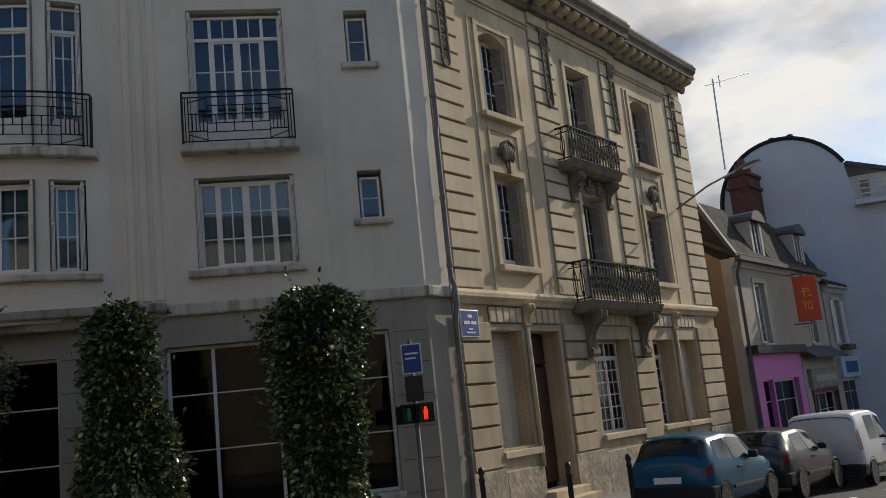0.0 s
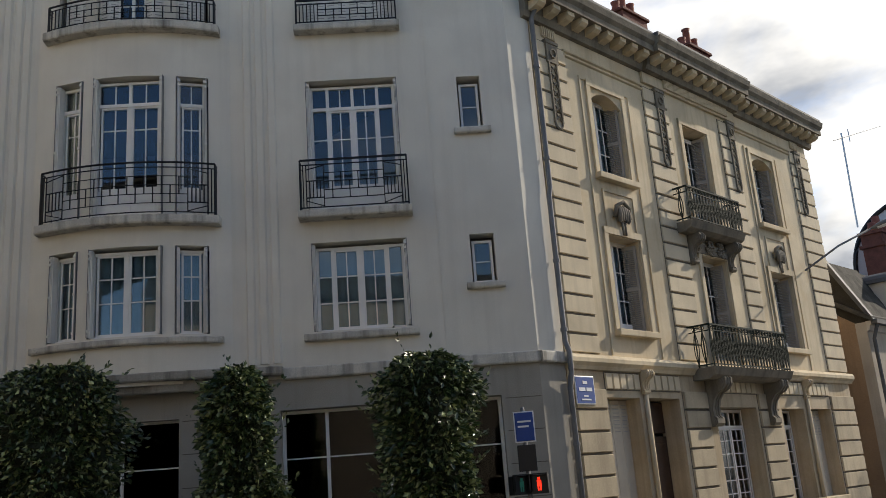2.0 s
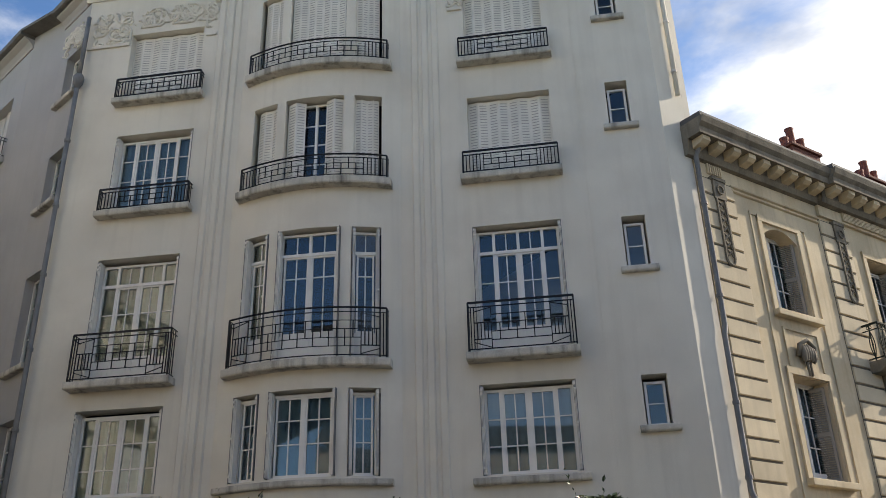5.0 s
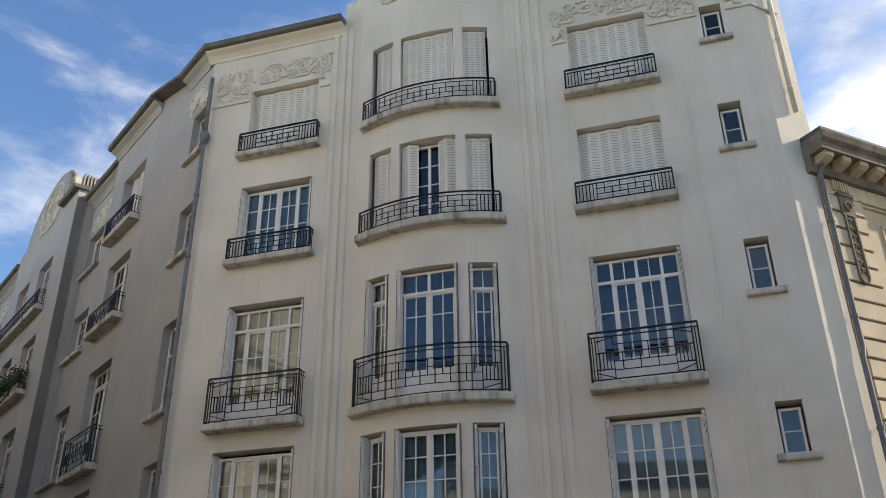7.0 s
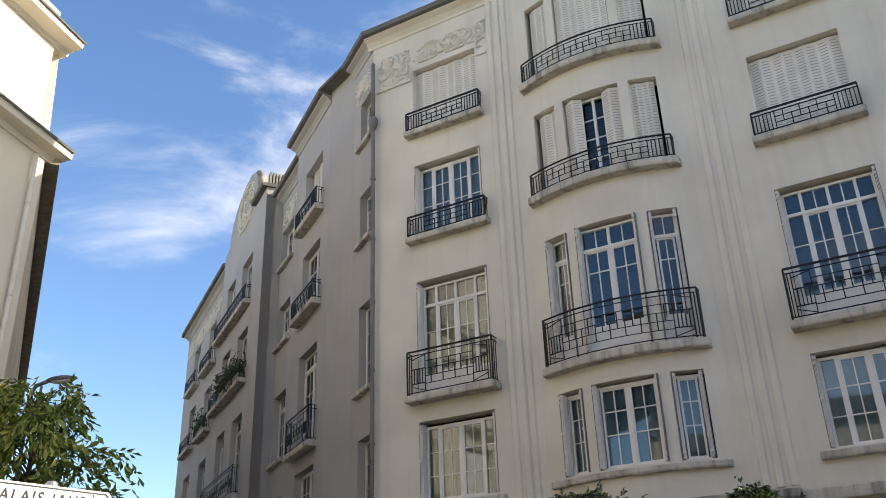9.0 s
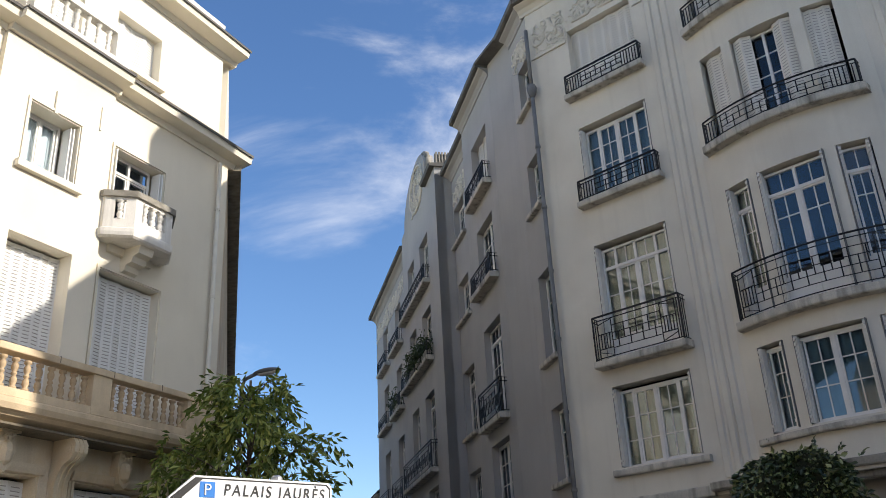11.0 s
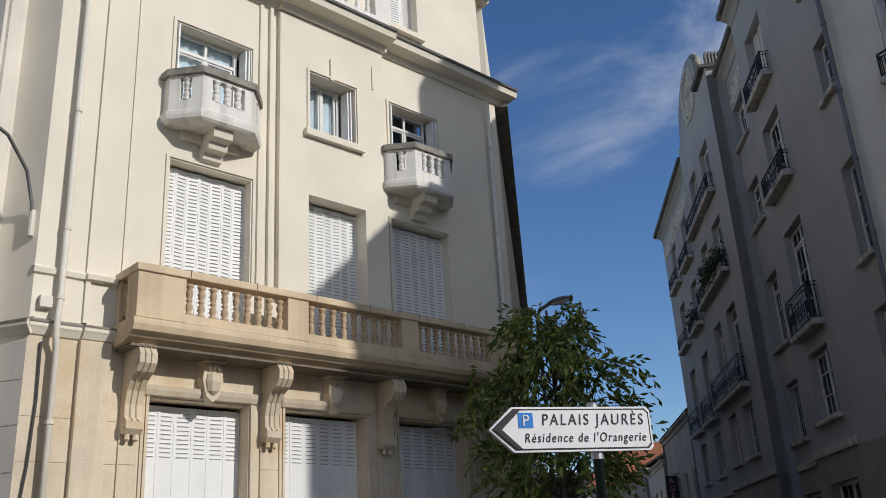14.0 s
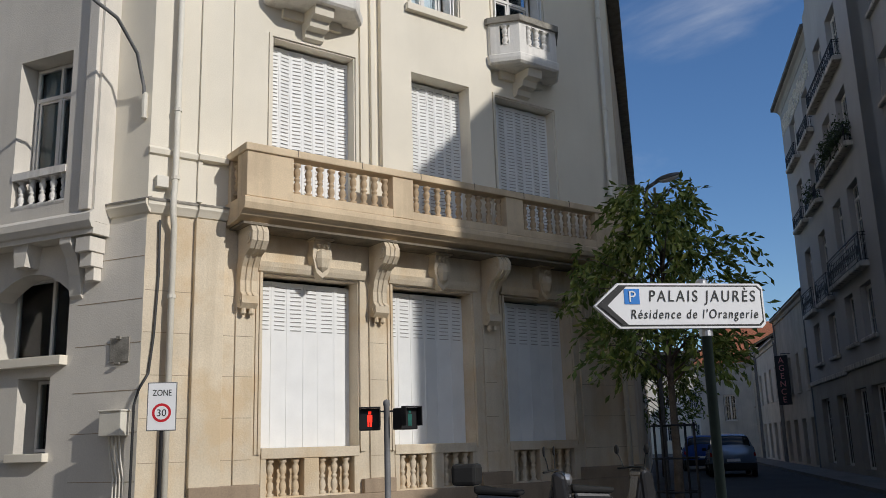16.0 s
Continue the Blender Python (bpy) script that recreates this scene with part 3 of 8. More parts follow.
def railing(parent, F, s0, s1, z, h, out, bulge=None, low=False):
    """Wrought-iron guard: double top rail, a grid in the middle, close uprights and slanting struts at the sides, returns to the wall."""
    b = 0.010
    w = s1 - s0
    top, g = Geo(), Geo()
    y = -out

    def bar(geo, xa, za, xb, zb, t=b, n=1):
        if n > 3:
            geo.tube([(xa + (xb - xa) * i / n, y, za + (zb - za) * i / n) for i in range(n + 1)], t * 1.2, 5)
            return
        for i in range(n):
            p, q = i / n, (i + 1) / n
            x1, x2, z1_, z2_ = xa + (xb - xa) * p, xa + (xb - xa) * q, za + (zb - za) * p, za + (zb - za) * q
            if abs(x2 - x1) > abs(z2_ - z1_):
                geo.prism([(y - t, z1_ - t), (y + t, z1_ - t), (y + t, z1_ + t), (y - t, z1_ + t)], x1, x2, "x")
                if abs(z2_ - z1_) > 1e-6:
                    geo.v[-4:] = [(px, py, pz + z2_ - z1_) for px, py, pz in geo.v[-4:]]
            else:
                geo.box(x1 - t, x1 + t, y - t, y + t, min(z1_, z2_), max(z1_, z2_))

    k = 14 if bulge else 1
    gap = 0.10 if not low else 0.09
    bar(top, s0, z + h, s1, z + h, 0.018, k)
    bar(g, s0, z + h - gap, s1, z + h - gap, b, k)
    bar(g, s0, z + 0.05, s1, z + 0.05, b, k)
    zt, zb = z + h - gap, z + 0.05
    for x in (s0, s1):
        bar(top, x, z, x, z + h, 0.015)
    b = 0.008
    span = zt - zb
    side = min(0.48, w * 0.22)
    for x0, x1, d in ((s0, s0 + side, 1), (s1, s1 - side, -1)):
        bar(g, x1, zb, x1, zt, 0.009)
        if low:
            for i in range(1, 6):
                x = x0 + (x1 - x0) * i / 6
                bar(g, x, zb, x, zt)
            continue
        xo = x0 + d * 0.12
        bar(g, xo, zb, xo, zt)
        bar(g, x0 + d * 0.06, zb, x0 + d * 0.06, zt)
        bar(g, xo, zt - 0.10, x1, zt - 0.02, b, 3)
        bar(g, xo, zb + 0.14, x1, zb + 0.02, b, 3)
        for zz in (zb + 0.2, zb + span * 0.62):
            bar(g, min(xo, x1), zz, max(xo, x1), zz)
        for i in range(1, 5):
            x = xo + (x1 - xo) * i / 5
            bar(g, x, zb + 0.2, x, zb + span * 0.62)
    mid0, mid1 = s0 + side, s1 - side
    rows = 5 if not low else 3
    for i in range(1, rows):
        bar(g, mid0, zb + span * i / rows, mid1, zb + span * i / rows, b, k)
    cols = max(5, int((mid1 - mid0) / 0.15))
    for i in range(1, cols):
        x = mid0 + (mid1 - mid0) * i / cols
        za, zc = ((0.2, 0.6) if i % 2 else (0.4, 0.8)) if not low else ((0.33, 1.0) if i % 2 else (0.0, 0.67))
        bar(g, x, zb + span * za, x, zb + span * zc)
    for x in (s0, s1):
        for zz in (z + h, z + h - gap, z + 0.05):
            g.box(x - b, x + b, y, 0.0, zz - b, zz + b)
        for j in range(1, 3):
            yy = y * j / 3
            g.box(x - b, x + b, yy - b, yy + b, z + 0.05, z + h)
    if bulge:
        fn = lambda px, py, pz: (px, py - bulge(px) if py < -0.02 else py, pz)
        top.warp(fn), g.warp(fn)
    rail = part("railing", top, M_IRON, parent, "", F)
    part("grille", g, M_IRON, rail, "", F)
    return rail


def curls(g, s0, s1, z0, z1, y, n, r):
    """Rolling flower and scroll relief: rings and leaves that stand out from a panel."""
    rnd = random.Random(int(s0 * 100) + n)
    for i in range(n):
        cx, cz = s0 + (s1 - s0) * rnd.random(), z0 + (z1 - z0) * rnd.random()
        rr = r * (0.5 + 0.7 * rnd.random())
        pts = []
        a0 = rnd.random() * 6.28
        d = rnd.choice((-1, 1))
        for k in range(13):
            a = a0 + d * k * 0.55
            q = rr * (1 - k / 14)
            pts.append((min(max(cx + q * math.cos(a), s0), s1), y, min(max(cz + q * math.sin(a), z0), z1)))
        g.tube(pts, 0.042, 5, 0.018)
        for k in range(3):
            a = a0 + k * 2.1
            px, pz = cx + rr * 1.2 * math.cos(a), cz + rr * 1.2 * math.sin(a)
            if s0 < px < s1 and z0 < pz < z1:
                g.lathe([(0.0, -0.02), (0.05, 0.0), (0.0, 0.02)], 6, (px, y, pz))
    return g


# ---- the plaster apartment building on the corner ----
KX, KY = -0.42, 17.0
FA = pose(KX, KY, 0, 0, 0, 9.96)
LEFT = -13.96
P0 = FA @ Vector((LEFT, 0, 0))
FW = pose(P0.x, P0.y, 0, 0, 0, 335.4)
FS = pose(KX, KY, 0, 0, 0, 52.28)
apt = thing("apartment_building", pose(KX, KY, 0, 0, 0, 9.96), "pale grey plastered apartment building on a street corner, five storeys", "apartment building")


def bay(s):
    u = (s + 7.68) / 1.93
    return 0.48 * (1 - u * u) if abs(u) < 1 else 0.0


R1, R2, R3, R4 = (4.85, 6.6), (7.18, 10.05), (11.25, 13.32), (14.30, 16.35)
COLR, COLL = (-4.22, -2.36), (-12.67, -10.75)
BAYW = [(-9.17, -8.56), (-8.34, -6.97), (-6.75, -6.15)]
holes = [(-4.90, -0.77, 0.42, 3.42), (-9.9, -6.76, 0.42, 3.40), (-13.4, -10.6, 0.42, 3.40)]
for a, b in (R1, R2, R3, R4):
    holes += [(*COLR, a, b), (*COLL, a, b + 0.03)]
BAYR = [(4.92, 6.63), (7.22, 10.15), (11.30, 13.50), (14.45, 16.72)]
for a, b in BAYR:
    holes += [(c, d, a, b) for c, d in BAYW]
SMALL = [(5.60, 6.58), (8.82, 9.97), (12.20, 13.33), (15.15, 16.13)]
holes += [(-1.12, -0.64, a, b) for a, b in SMALL]
cuts = [-9.61 + 3.86 * i / 30 for i in range(31)]
part("wall", wall_geo(LEFT, 0, -2.0, 4.0, 0.4, [h for h in holes if h[3] < 4]), M_PLASTER_LOW, apt, "stone ground floor wall with shade put into its colour", FA)
part("wall", wall_geo(LEFT, 0, 4.0, 18.0, 0.4, [h for h in holes if h[2] > 4], bay, cuts), M_PLASTER, apt, "grey plaster front with a bowed bay", FA)
# parapet over the bay
part("parapet", wall_geo(-10.05, -5.35, 18.0, 18.75, 0.5, [], bay, cuts), M_PLASTER, apt, "", FA)
part("parapet", wall_geo(-9.75, -5.6, 18.75, 20.3, 0.5, [], bay, cuts), M_PLASTER, apt, "", FA)
part("parapet", wall_geo(-9.1, -6.3, 20.3, 20.9, 0.5, [], bay, cuts), M_PLASTER, apt, "", FA)
g = Geo()
curls(g, -8.95, -6.45, 18.1, 18.7, 0.0, 28, 0.24)
g.warp(lambda x, y, z: (x, y - bay(x) - 0.01, z))
part("carved_panel", g, M_RELIEF, apt, "flower relief over the bay", FA, smooth=True)
# stepped ribs that run up between the bay and the side windows
for s in (-5.40, -5.16, -4.92, -10.05, -10.28, -9.86):
    g = Geo().prism([(s - 0.09, 0.0), (s - 0.055, -0.045), (s + 0.055, -0.045), (s + 0.09, 0.0), (s, 0.1)], 4.3, 18.0 if s < -9 else 17.8, "z")
    part("rib", g, M_PLASTER, apt, "", FA)
part("rib", Geo().box(-1.735, -1.705, -0.02, 0.0, 4.2, 15.8), M_PLASTER, apt, "", FA)
# belt over the ground floor and the blackened canopy under the bay
slab(apt, FA, LEFT - 0.05, -10.6, 3.98, 4.2, 0.10, M_SILL, name="belt_course")
slab(apt, FA, -4.82, 0.05, 3.98, 4.2, 0.10, M_SILL, name="belt_course")
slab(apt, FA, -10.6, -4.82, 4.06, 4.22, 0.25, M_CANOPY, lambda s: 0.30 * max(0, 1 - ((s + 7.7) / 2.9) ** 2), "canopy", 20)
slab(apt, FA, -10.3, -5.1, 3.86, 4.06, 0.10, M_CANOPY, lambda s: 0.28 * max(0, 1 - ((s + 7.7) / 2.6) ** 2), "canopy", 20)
# stone joints of the ground floor
g = Geo()
for i, z in enumerate((0.35, 0.95, 1.55, 2.15, 2.75, 3.35)):
    g.box(-0.70, -0.02, -0.006, 0.0, z - 0.008, z + 0.008).box(-6.70, -4.95, -0.006, 0.0, z - 0.008, z + 0.008)
part("jointing", g, M_JOINT, apt, "", FA)

# windows of the front
for col, cur in ((COLR, M_CURTAIN), (COLL, M_CURTAIN2)):
    a, b = col
    grid_window(apt, FA, a + 0.06, b - 0.06, R1[0], R1[1] - 0.06, 0.2, [1.2, 2.4, 2.4, 1.2], None, [0.33, 0.66], 0, cur)
    grid_window(apt, FA, a + 0.06, b - 0.06, R2[0], R2[1] - 0.06, 0.2, [1.3, 2.2, 2.2, 1.3], 0.50, [0.62], 0.55, None if col is COLR else M_CURTAIN2)
    for r in (R1, R2):
        jamb_leaves(apt, FA, a, b, r[0], r[1], 0.2)
folding_shutter(apt, FA, *COLR, R3[0], R3[1] - 0.03, 0.16, 8, M_SHUT, "a")
folding_shutter(apt, FA, *COLR, R4[0], R4[1] - 0.03, 0.16, 8, M_SHUT, "a")
folding_shutter(apt, FA, *COLL, R4[0], R4[1], 0.16, 8, M_SHUT, "a")
grid_window(apt, FA, COLL[0] + 0.06, COLL[1] - 0.06, R3[0], R3[1] - 0.05, 0.2, [1.3, 2.2, 2.2, 1.3], None, [0.4, 0.72], 0.2, M_CURTAIN)
jamb_leaves(apt, FA, *COLL, *R3, 0.2)
for a, b in ((-12.84, -10.56), (-4.40, -2.22)):
    slab(apt, FA, a, b, 4.66, 4.80, 0.14, name="sill")
    bl = slab(apt, FA, a - 0.02, b + 0.02, 7.03, 7.19, 0.34)
    railing(bl, FA, a + 0.04, b - 0.04, 7.19, 1.03, 0.28)
    for z in (11.09, 14.18):
        bl = slab(apt, FA, a, b, z, z + 0.15, 0.26)
        railing(bl, FA, a + 0.06, b - 0.06, z + 0.15, 0.55, 0.20, low=True)
# windows of the bay
for i, (a, b) in enumerate(BAYW):
    F = FA @ pose((a + b) / 2, -bay((a + b) / 2), 0, 0, 0, (-17, 0, 17)[i])
    h = (b - a) / 2 - 0.03
    cols = [2, 2] if i == 1 else [2]
    grid_window(apt, F, -h, h, BAYR[0][0], BAYR[0][1] - 0.05, 0.18, cols, None, [0.4, 0.7], 0, M_CURTAIN)
    grid_window(apt, F, -h, h, BAYR[1][0], BAYR[1][1] - 0.05, 0.18, cols, 0.50, [0.72], 0.55, M_CURTAIN2 if i == 0 else None)
    for r in BAYR[:2]:
        jamb_leaves(apt, F, -h - 0.02, h + 0.02, r[0], r[1], 0.18)
    n = (3, 7, 4)[i]
    folding_shutter(apt, F, -h, h, BAYR[3][0], BAYR[3][1] - 0.03, 0.12, n, M_SHUT, "a")
    if i != 1:
        folding_shutter(apt, F, -h, h, BAYR[2][0], BAYR[2][1] - 0.03, 0.12, n, M_SHUT, "a", fold=16)
    else:
        folding_shutter(apt, F, -h, -0.24, BAYR[2][0], BAYR[2][1] - 0.03, 0.10, 2, M_SHUT, "b", fold=24)
        folding_shutter(apt, F, 0.24, h, BAYR[2][0], BAYR[2][1] - 0.03, 0.10, 2, M_SHUT, "b", fold=24)
        grid_window(apt, F, -0.34, 0.34, BAYR[2][0], BAYR[2][1] - 0.05, 0.26, [1, 1], None, [0.25, 0.5, 0.75], 0, None)
bb = lambda s: 0.47 * max(0.0, 1 - ((s + 7.68) / 1.95) ** 2)
slab(apt, FA, -9.48, -5.9, 4.74, 4.86, 0.14, M_SILL, bb, "sill", 18)
for z, hh, lo in ((7.02, 1.05, False), (11.10, 0.56, True), (14.25, 0.56, True)):
    bl = slab(apt, FA, -9.42, -5.92, z, z + 0.17, 0.26, M_SILL, bb, "balcony", 18)
    railing(bl, FA, -9.32, -6.0, z + 0.17, hh, 0.20, bb, lo)
# small windows by the corner
for a, b in SMALL:
    grid_window(apt, FA, -1.08, -0.68, a + 0.02, b - 0.1, 0.17, [1], None, [0.5], 0, None, fr=0.05)
    slab(apt, FA, -1.25, -0.50, a - 0.13, a, 0.12, name="sill")
# shop windows
for a, b, cols in ((-4.90, -0.77, [0.8, 1.2, 1.2, 0.95]), (-9.9, -6.76, [1, 1.1, 1.1]), (-13.4, -10.6, [1, 1, 1])):
    grid_window(apt, FA, a, b, 0.42, 3.41, 0.22, cols, None, [0.36, 0.715], 0, None, "shop_window", 0.06, True, M_DARKGLASS)
    slab(apt, FA, a - 0.05, b + 0.05, 0.28, 0.42, 0.08, name="sill")
# carved friezes of the top floor
g = Geo()
curls(g, -13.75, -12.72, 16.15, 17.15, -0.01, 16, 0.24), curls(g, -12.72, -10.65, 16.58, 17.15, -0.01, 24, 0.24), curls(g, -10.7, -10.40, 16.15, 17.15, -0.01, 8, 0.17)
curls(g, -4.6, -4.25, 16.0, 17.05, -0.01, 8, 0.17), curls(g, -4.25, -2.3, 16.48, 17.05, -0.01, 24, 0.24), curls(g, -2.3, -1.2, 16.0, 17.05, -0.01, 16, 0.24), curls(g, -0.55, -0.05, 16.0, 17.05, -0.01, 9, 0.18)
part("carved_frieze", g, M_RELIEF, apt, "flower and scroll frieze", FA, smooth=True)
g = Geo().box(-13.85, -12.72, -0.05, 0, 16.05, 16.13).box(-10.68, -10.4, -0.05, 0, 16.05, 16.13).box(-4.6, -4.25, -0.05, 0, 15.87, 15.95).box(-2.34, -1.2, -0.05, 0, 15.87, 15.95).box(-0.55, 0.02, -0.05, 0, 15.87, 15.95)
for k in range(0, len(g.v), 8):
    part("ledge", Geo().add(g.v[k:k + 8], g.f[:6]), M_PLASTER, apt, "", FA, bevel=0.01)
# eaves
def cornice_moulding(F, a, b, m=M_PLASTER):
    """Plaster cove under the metal edge of the roof."""
    part("cornice", Geo().prism([(0.1, 17.62), (-0.03, 17.62), (-0.05, 17.70), (-0.14, 17.80), (-0.27, 17.86), (-0.30, 17.895), (0.1, 17.895)], a, b, "x"), m, apt, "", F)


for a, b in ((LEFT - 0.15, -10.05), (-5.35, 0.3)):
    part("eave", Geo().prism([(-0.34, 17.9), (-0.01, 17.9), (-0.01, 18.004), (0.4, 18.004), (0.4, 18.2), (-0.40, 18.08), (-0.40, 17.92)], a, b, "x"), M_EAVE, apt, "", FA)

    cornice_moulding(FA, a, b)

# side of the building that the sun grazes
holes = []
part("wall", wall_geo(0, 0.78, 4.0, 18.0, 0.4, [], None), M_PLASTER, apt, "sunlit return wall at the corner", FS)
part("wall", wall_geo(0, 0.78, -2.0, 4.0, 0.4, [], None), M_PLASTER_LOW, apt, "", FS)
part("wall", Geo().box(0.48, 0.78, 0.4, 11.0, 4.0, 18.0), M_PLASTER, apt, "", FS)
part("wall", wall_geo(0.784, 0.96, 12.45, 18.0, 0.4, []), M_PLASTER, apt, "", FS)
slab(apt, FS, 0.0, 0.8, 3.98, 4.2, 0.10, M_SILL, name="belt_course")
slab(apt, FS, 0.0, 0.8, 15.87, 15.95, 0.05, M_PLASTER, name="ledge")
part("eave", Geo().prism([(-0.30, 18.0), (0.4, 18.0), (0.4, 18.34), (-0.35, 18.22), (-0.35, 18.06)], -0.2, 1.0, "x"), M_EAVE, apt, "", FS)
pipe = part("downpipe", Geo().tube([(0.55, -0.08, 18.0), (0.56, -0.08, 13.0)], 0.055, 8), M_PLASTER, apt, "", FS, smooth=True)
g = Geo()
for z in (13.6, 15.0, 16.4):
    g.lathe([(0.07, 0), (0.07, 0.06)], 8, (0.556, -0.08, z))
pieces("pipe_collar", g, M_PLASTER, pipe, "", FS)

# ---- the wing along the side street ----
WALLS = [(-1.53, 0.0, 0.0), (-6.43, -2.9, 0.27), (-10.0, -6.43, -0.2), (-17.0, -10.0, 0.45), (-26.7, -17.0, 0.15)]
WINS = {0: [(-0.98, -0.12)], 1: [(-5.4, -3.65)], 2: [(-9.85, -8.4)], 3: [(-13.3, -11.7), (-15.9, -14.5)], 4: [(-20.9, -19.4), (-24.5, -23.0)]}
# oblique strip between the first two planes
ob_ = [(-1.53, 0.0), (-1.53, 0.35), (-2.9, 0.35), (-2.9, -0.27)]
part("wall", Geo().prism(ob_, -2.0, 4.0, "z"), M_PLASTER_LOW, apt, "", FW)
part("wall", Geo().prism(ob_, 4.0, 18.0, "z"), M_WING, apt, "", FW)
part("eave", Geo().prism([(-1.53, -0.40), (-1.53, 0.4), (-2.9, 0.4), (-2.9, -0.67)], 18.006, 18.1, "z"), M_EAVE, apt, "", FW)
for i, (a, b, o) in enumerate(WALLS):
    F = FW @ pose(0, -o, 0)
    hs = []
    for c, d in WINS[i]:
        hs += [(c, d, lo + (0.6 if i in (0, 2) else 0) * (1 if lo > 7 else 0), hi) for lo, hi in (R1, R2, R3, R4)]
        hs += [(c - 0.2, d + 0.2, 0.5, 3.3)]
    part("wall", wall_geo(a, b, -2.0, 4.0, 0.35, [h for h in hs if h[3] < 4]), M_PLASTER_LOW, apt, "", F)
    part("wall", wall_geo(a, b, 4.0, 18.0, 0.35, [h for h in hs if h[2] > 4]), M_WING, apt, "grey plaster wing along the side street, darkened for shade", F)
    for s, dpt in ((a, WALLS[i + 1][2] if i < 4 else -9.0), (b, WALLS[i - 1][2] if i else 0.0)):
        if o > dpt:
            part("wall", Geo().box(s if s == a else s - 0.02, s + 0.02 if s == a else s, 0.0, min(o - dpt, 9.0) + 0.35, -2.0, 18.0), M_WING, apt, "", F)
    for c, d, lo, hi in hs:
        cols = [2, 2] if d - c > 1.3 else [1, 1]
        if lo < 4:
            grid_window(apt, F, c, d, lo, hi, 0.2, cols, None, [0.7], 0, None, "shop_window", tint=M_DARKGLASS)
            continue
        if lo > 14 and i == 1:
            folding_shutter(apt, F, c, d, lo, hi, 0.2, 6, M_SHUT, "w")
        else:
            grid_window(apt, F, c, d, lo, hi - 0.03, 0.2, cols, 0.45 if (7 < lo < 8.5 and i != 0) else None, [0.35, 0.7], 0, M_CURTAIN if (lo < 7 or i == 0) else None)
        if i in (0, 2) or lo < 6:
            slab(apt, F, c - 0.15, d + 0.15, lo - 0.13, lo, 0.15, name="sill")
        elif i != 3 or d == -11.7:
            e0, e1 = (c - 0.25, d + 0.25) if i == 1 else (c - 0.7, d + 0.45) if i != 3 else (-16.95, -11.5)
            bl = slab(apt, F, e0, e1, lo - 0.17, lo, 0.30)
            railing(bl, F, e0 + 0.05, e1 - 0.05, lo, 0.95 if 7 < lo < 8.5 else 0.58, 0.24, low=not 7 < lo < 8.5)
    if i != 3:
        part("eave", Geo().prism([(-0.36, 17.9), (-0.01, 17.9), (-0.01, 18.004), (0.4, 18.004), (0.4, 18.2), (-0.42, 18.08), (-0.42, 17.92)], a - 0.1 if i == 4 else a, b + (0.16 if i == 0 else 0.0), "x"), M_EAVE, apt, "", F)
        cornice_moulding(F, a, b, M_WING)
    slab(apt, F, a, b, 3.98, 4.18, 0.08, name="belt_course")
    if i in (0, 2, 4):
        g = Geo()
        curls(g, a + 0.2, b - 0.15, 16.4, 17.2, -0.01, int((b - a) * 11), 0.22)
        part("carved_frieze", g, M_RELIEF, apt, "", F, smooth=True)
# curved gable of the projecting block
F = FW @ pose(0, -0.45, 0)
rise = [(-13.2 + 1.4 * math.cos(radians(a)), 19.5 + 0.85 * math.sin(radians(a))) for a in range(0, 91, 10)]
rise += [(-13.2 - 3.1 * math.sin(radians(a)), 18.45 + 1.9 * math.cos(radians(a))) for a in range(10, 91, 10)]
part("gable", Geo().prism([(-17.0, 18.0), (-10.0, 18.0), (-10.0, 18.35), (-11.8, 18.35)] + rise + [(-17.0, 18.35)], 0.0, 0.45, "y"), M_WING, apt, "round-topped parapet gable", F)
ring = [(-11.74, 0.2, 18.35)] + [(x, 0.2, z + 0.05) for x, z in rise] + [(-17.05, 0.2, 18.42)]
part("coping", Geo().tube(ring, 0.13, 6), M_CAP, apt, "", F, smooth=True)
part("eave", Geo().prism([(-0.2, 18.3), (0.5, 18.3), (0.5, 18.48), (-0.24, 18.42)], -11.7, -9.9, "x"), M_EAVE, apt, "", F)
g = Geo()
curls(g, -14.5, -12.2, 18.2, 19.9, -0.01, 46, 0.2)
g.tube([(-13.35 + 1.25 * math.cos(radians(a)), -0.02, 19.05 + 0.95 * math.sin(radians(a))) for a in range(0, 361, 15)], 0.06, 6)
part("carved_panel", g, M_RELIEF, apt, "oval flower relief", F, smooth=True)
g = Geo()
for k in range(5):
    g.box(-10.25, -9.95, 0.08 + 0.12 * k, 0.14 + 0.12 * k, 18.4, 18.95)
part("parapet", g, M_CAP, apt, "", F)
# corner downpipe with its hopper
g = Geo().tube([(0.10, -0.16, 17.0), (0.10, -0.16, 15.2)], 0.055, 8).lathe([(0.055, -0.2), (0.12, -0.05), (0.14, 0.12), (0.10, 0.2)], 8, (0.10, -0.16, 15.0)).tube([(0.10, -0.16, 14.9), (0.10, -0.16, -0.3)], 0.055, 8)
pipe = part("downpipe", g, M_PIPE, apt, "grey rainwater pipe with a hopper", FA @ pose(LEFT, 0, 0), smooth=True)
g = Geo()
for k in range(8):
    g.lathe([(0.075, 0), (0.075, 0.07)], 8, (0.10, -0.16, 1.0 + 1.75 * k))
pieces("pipe_collar", g, M_PIPE, pipe, "", FA @ pose(LEFT, 0, 0))
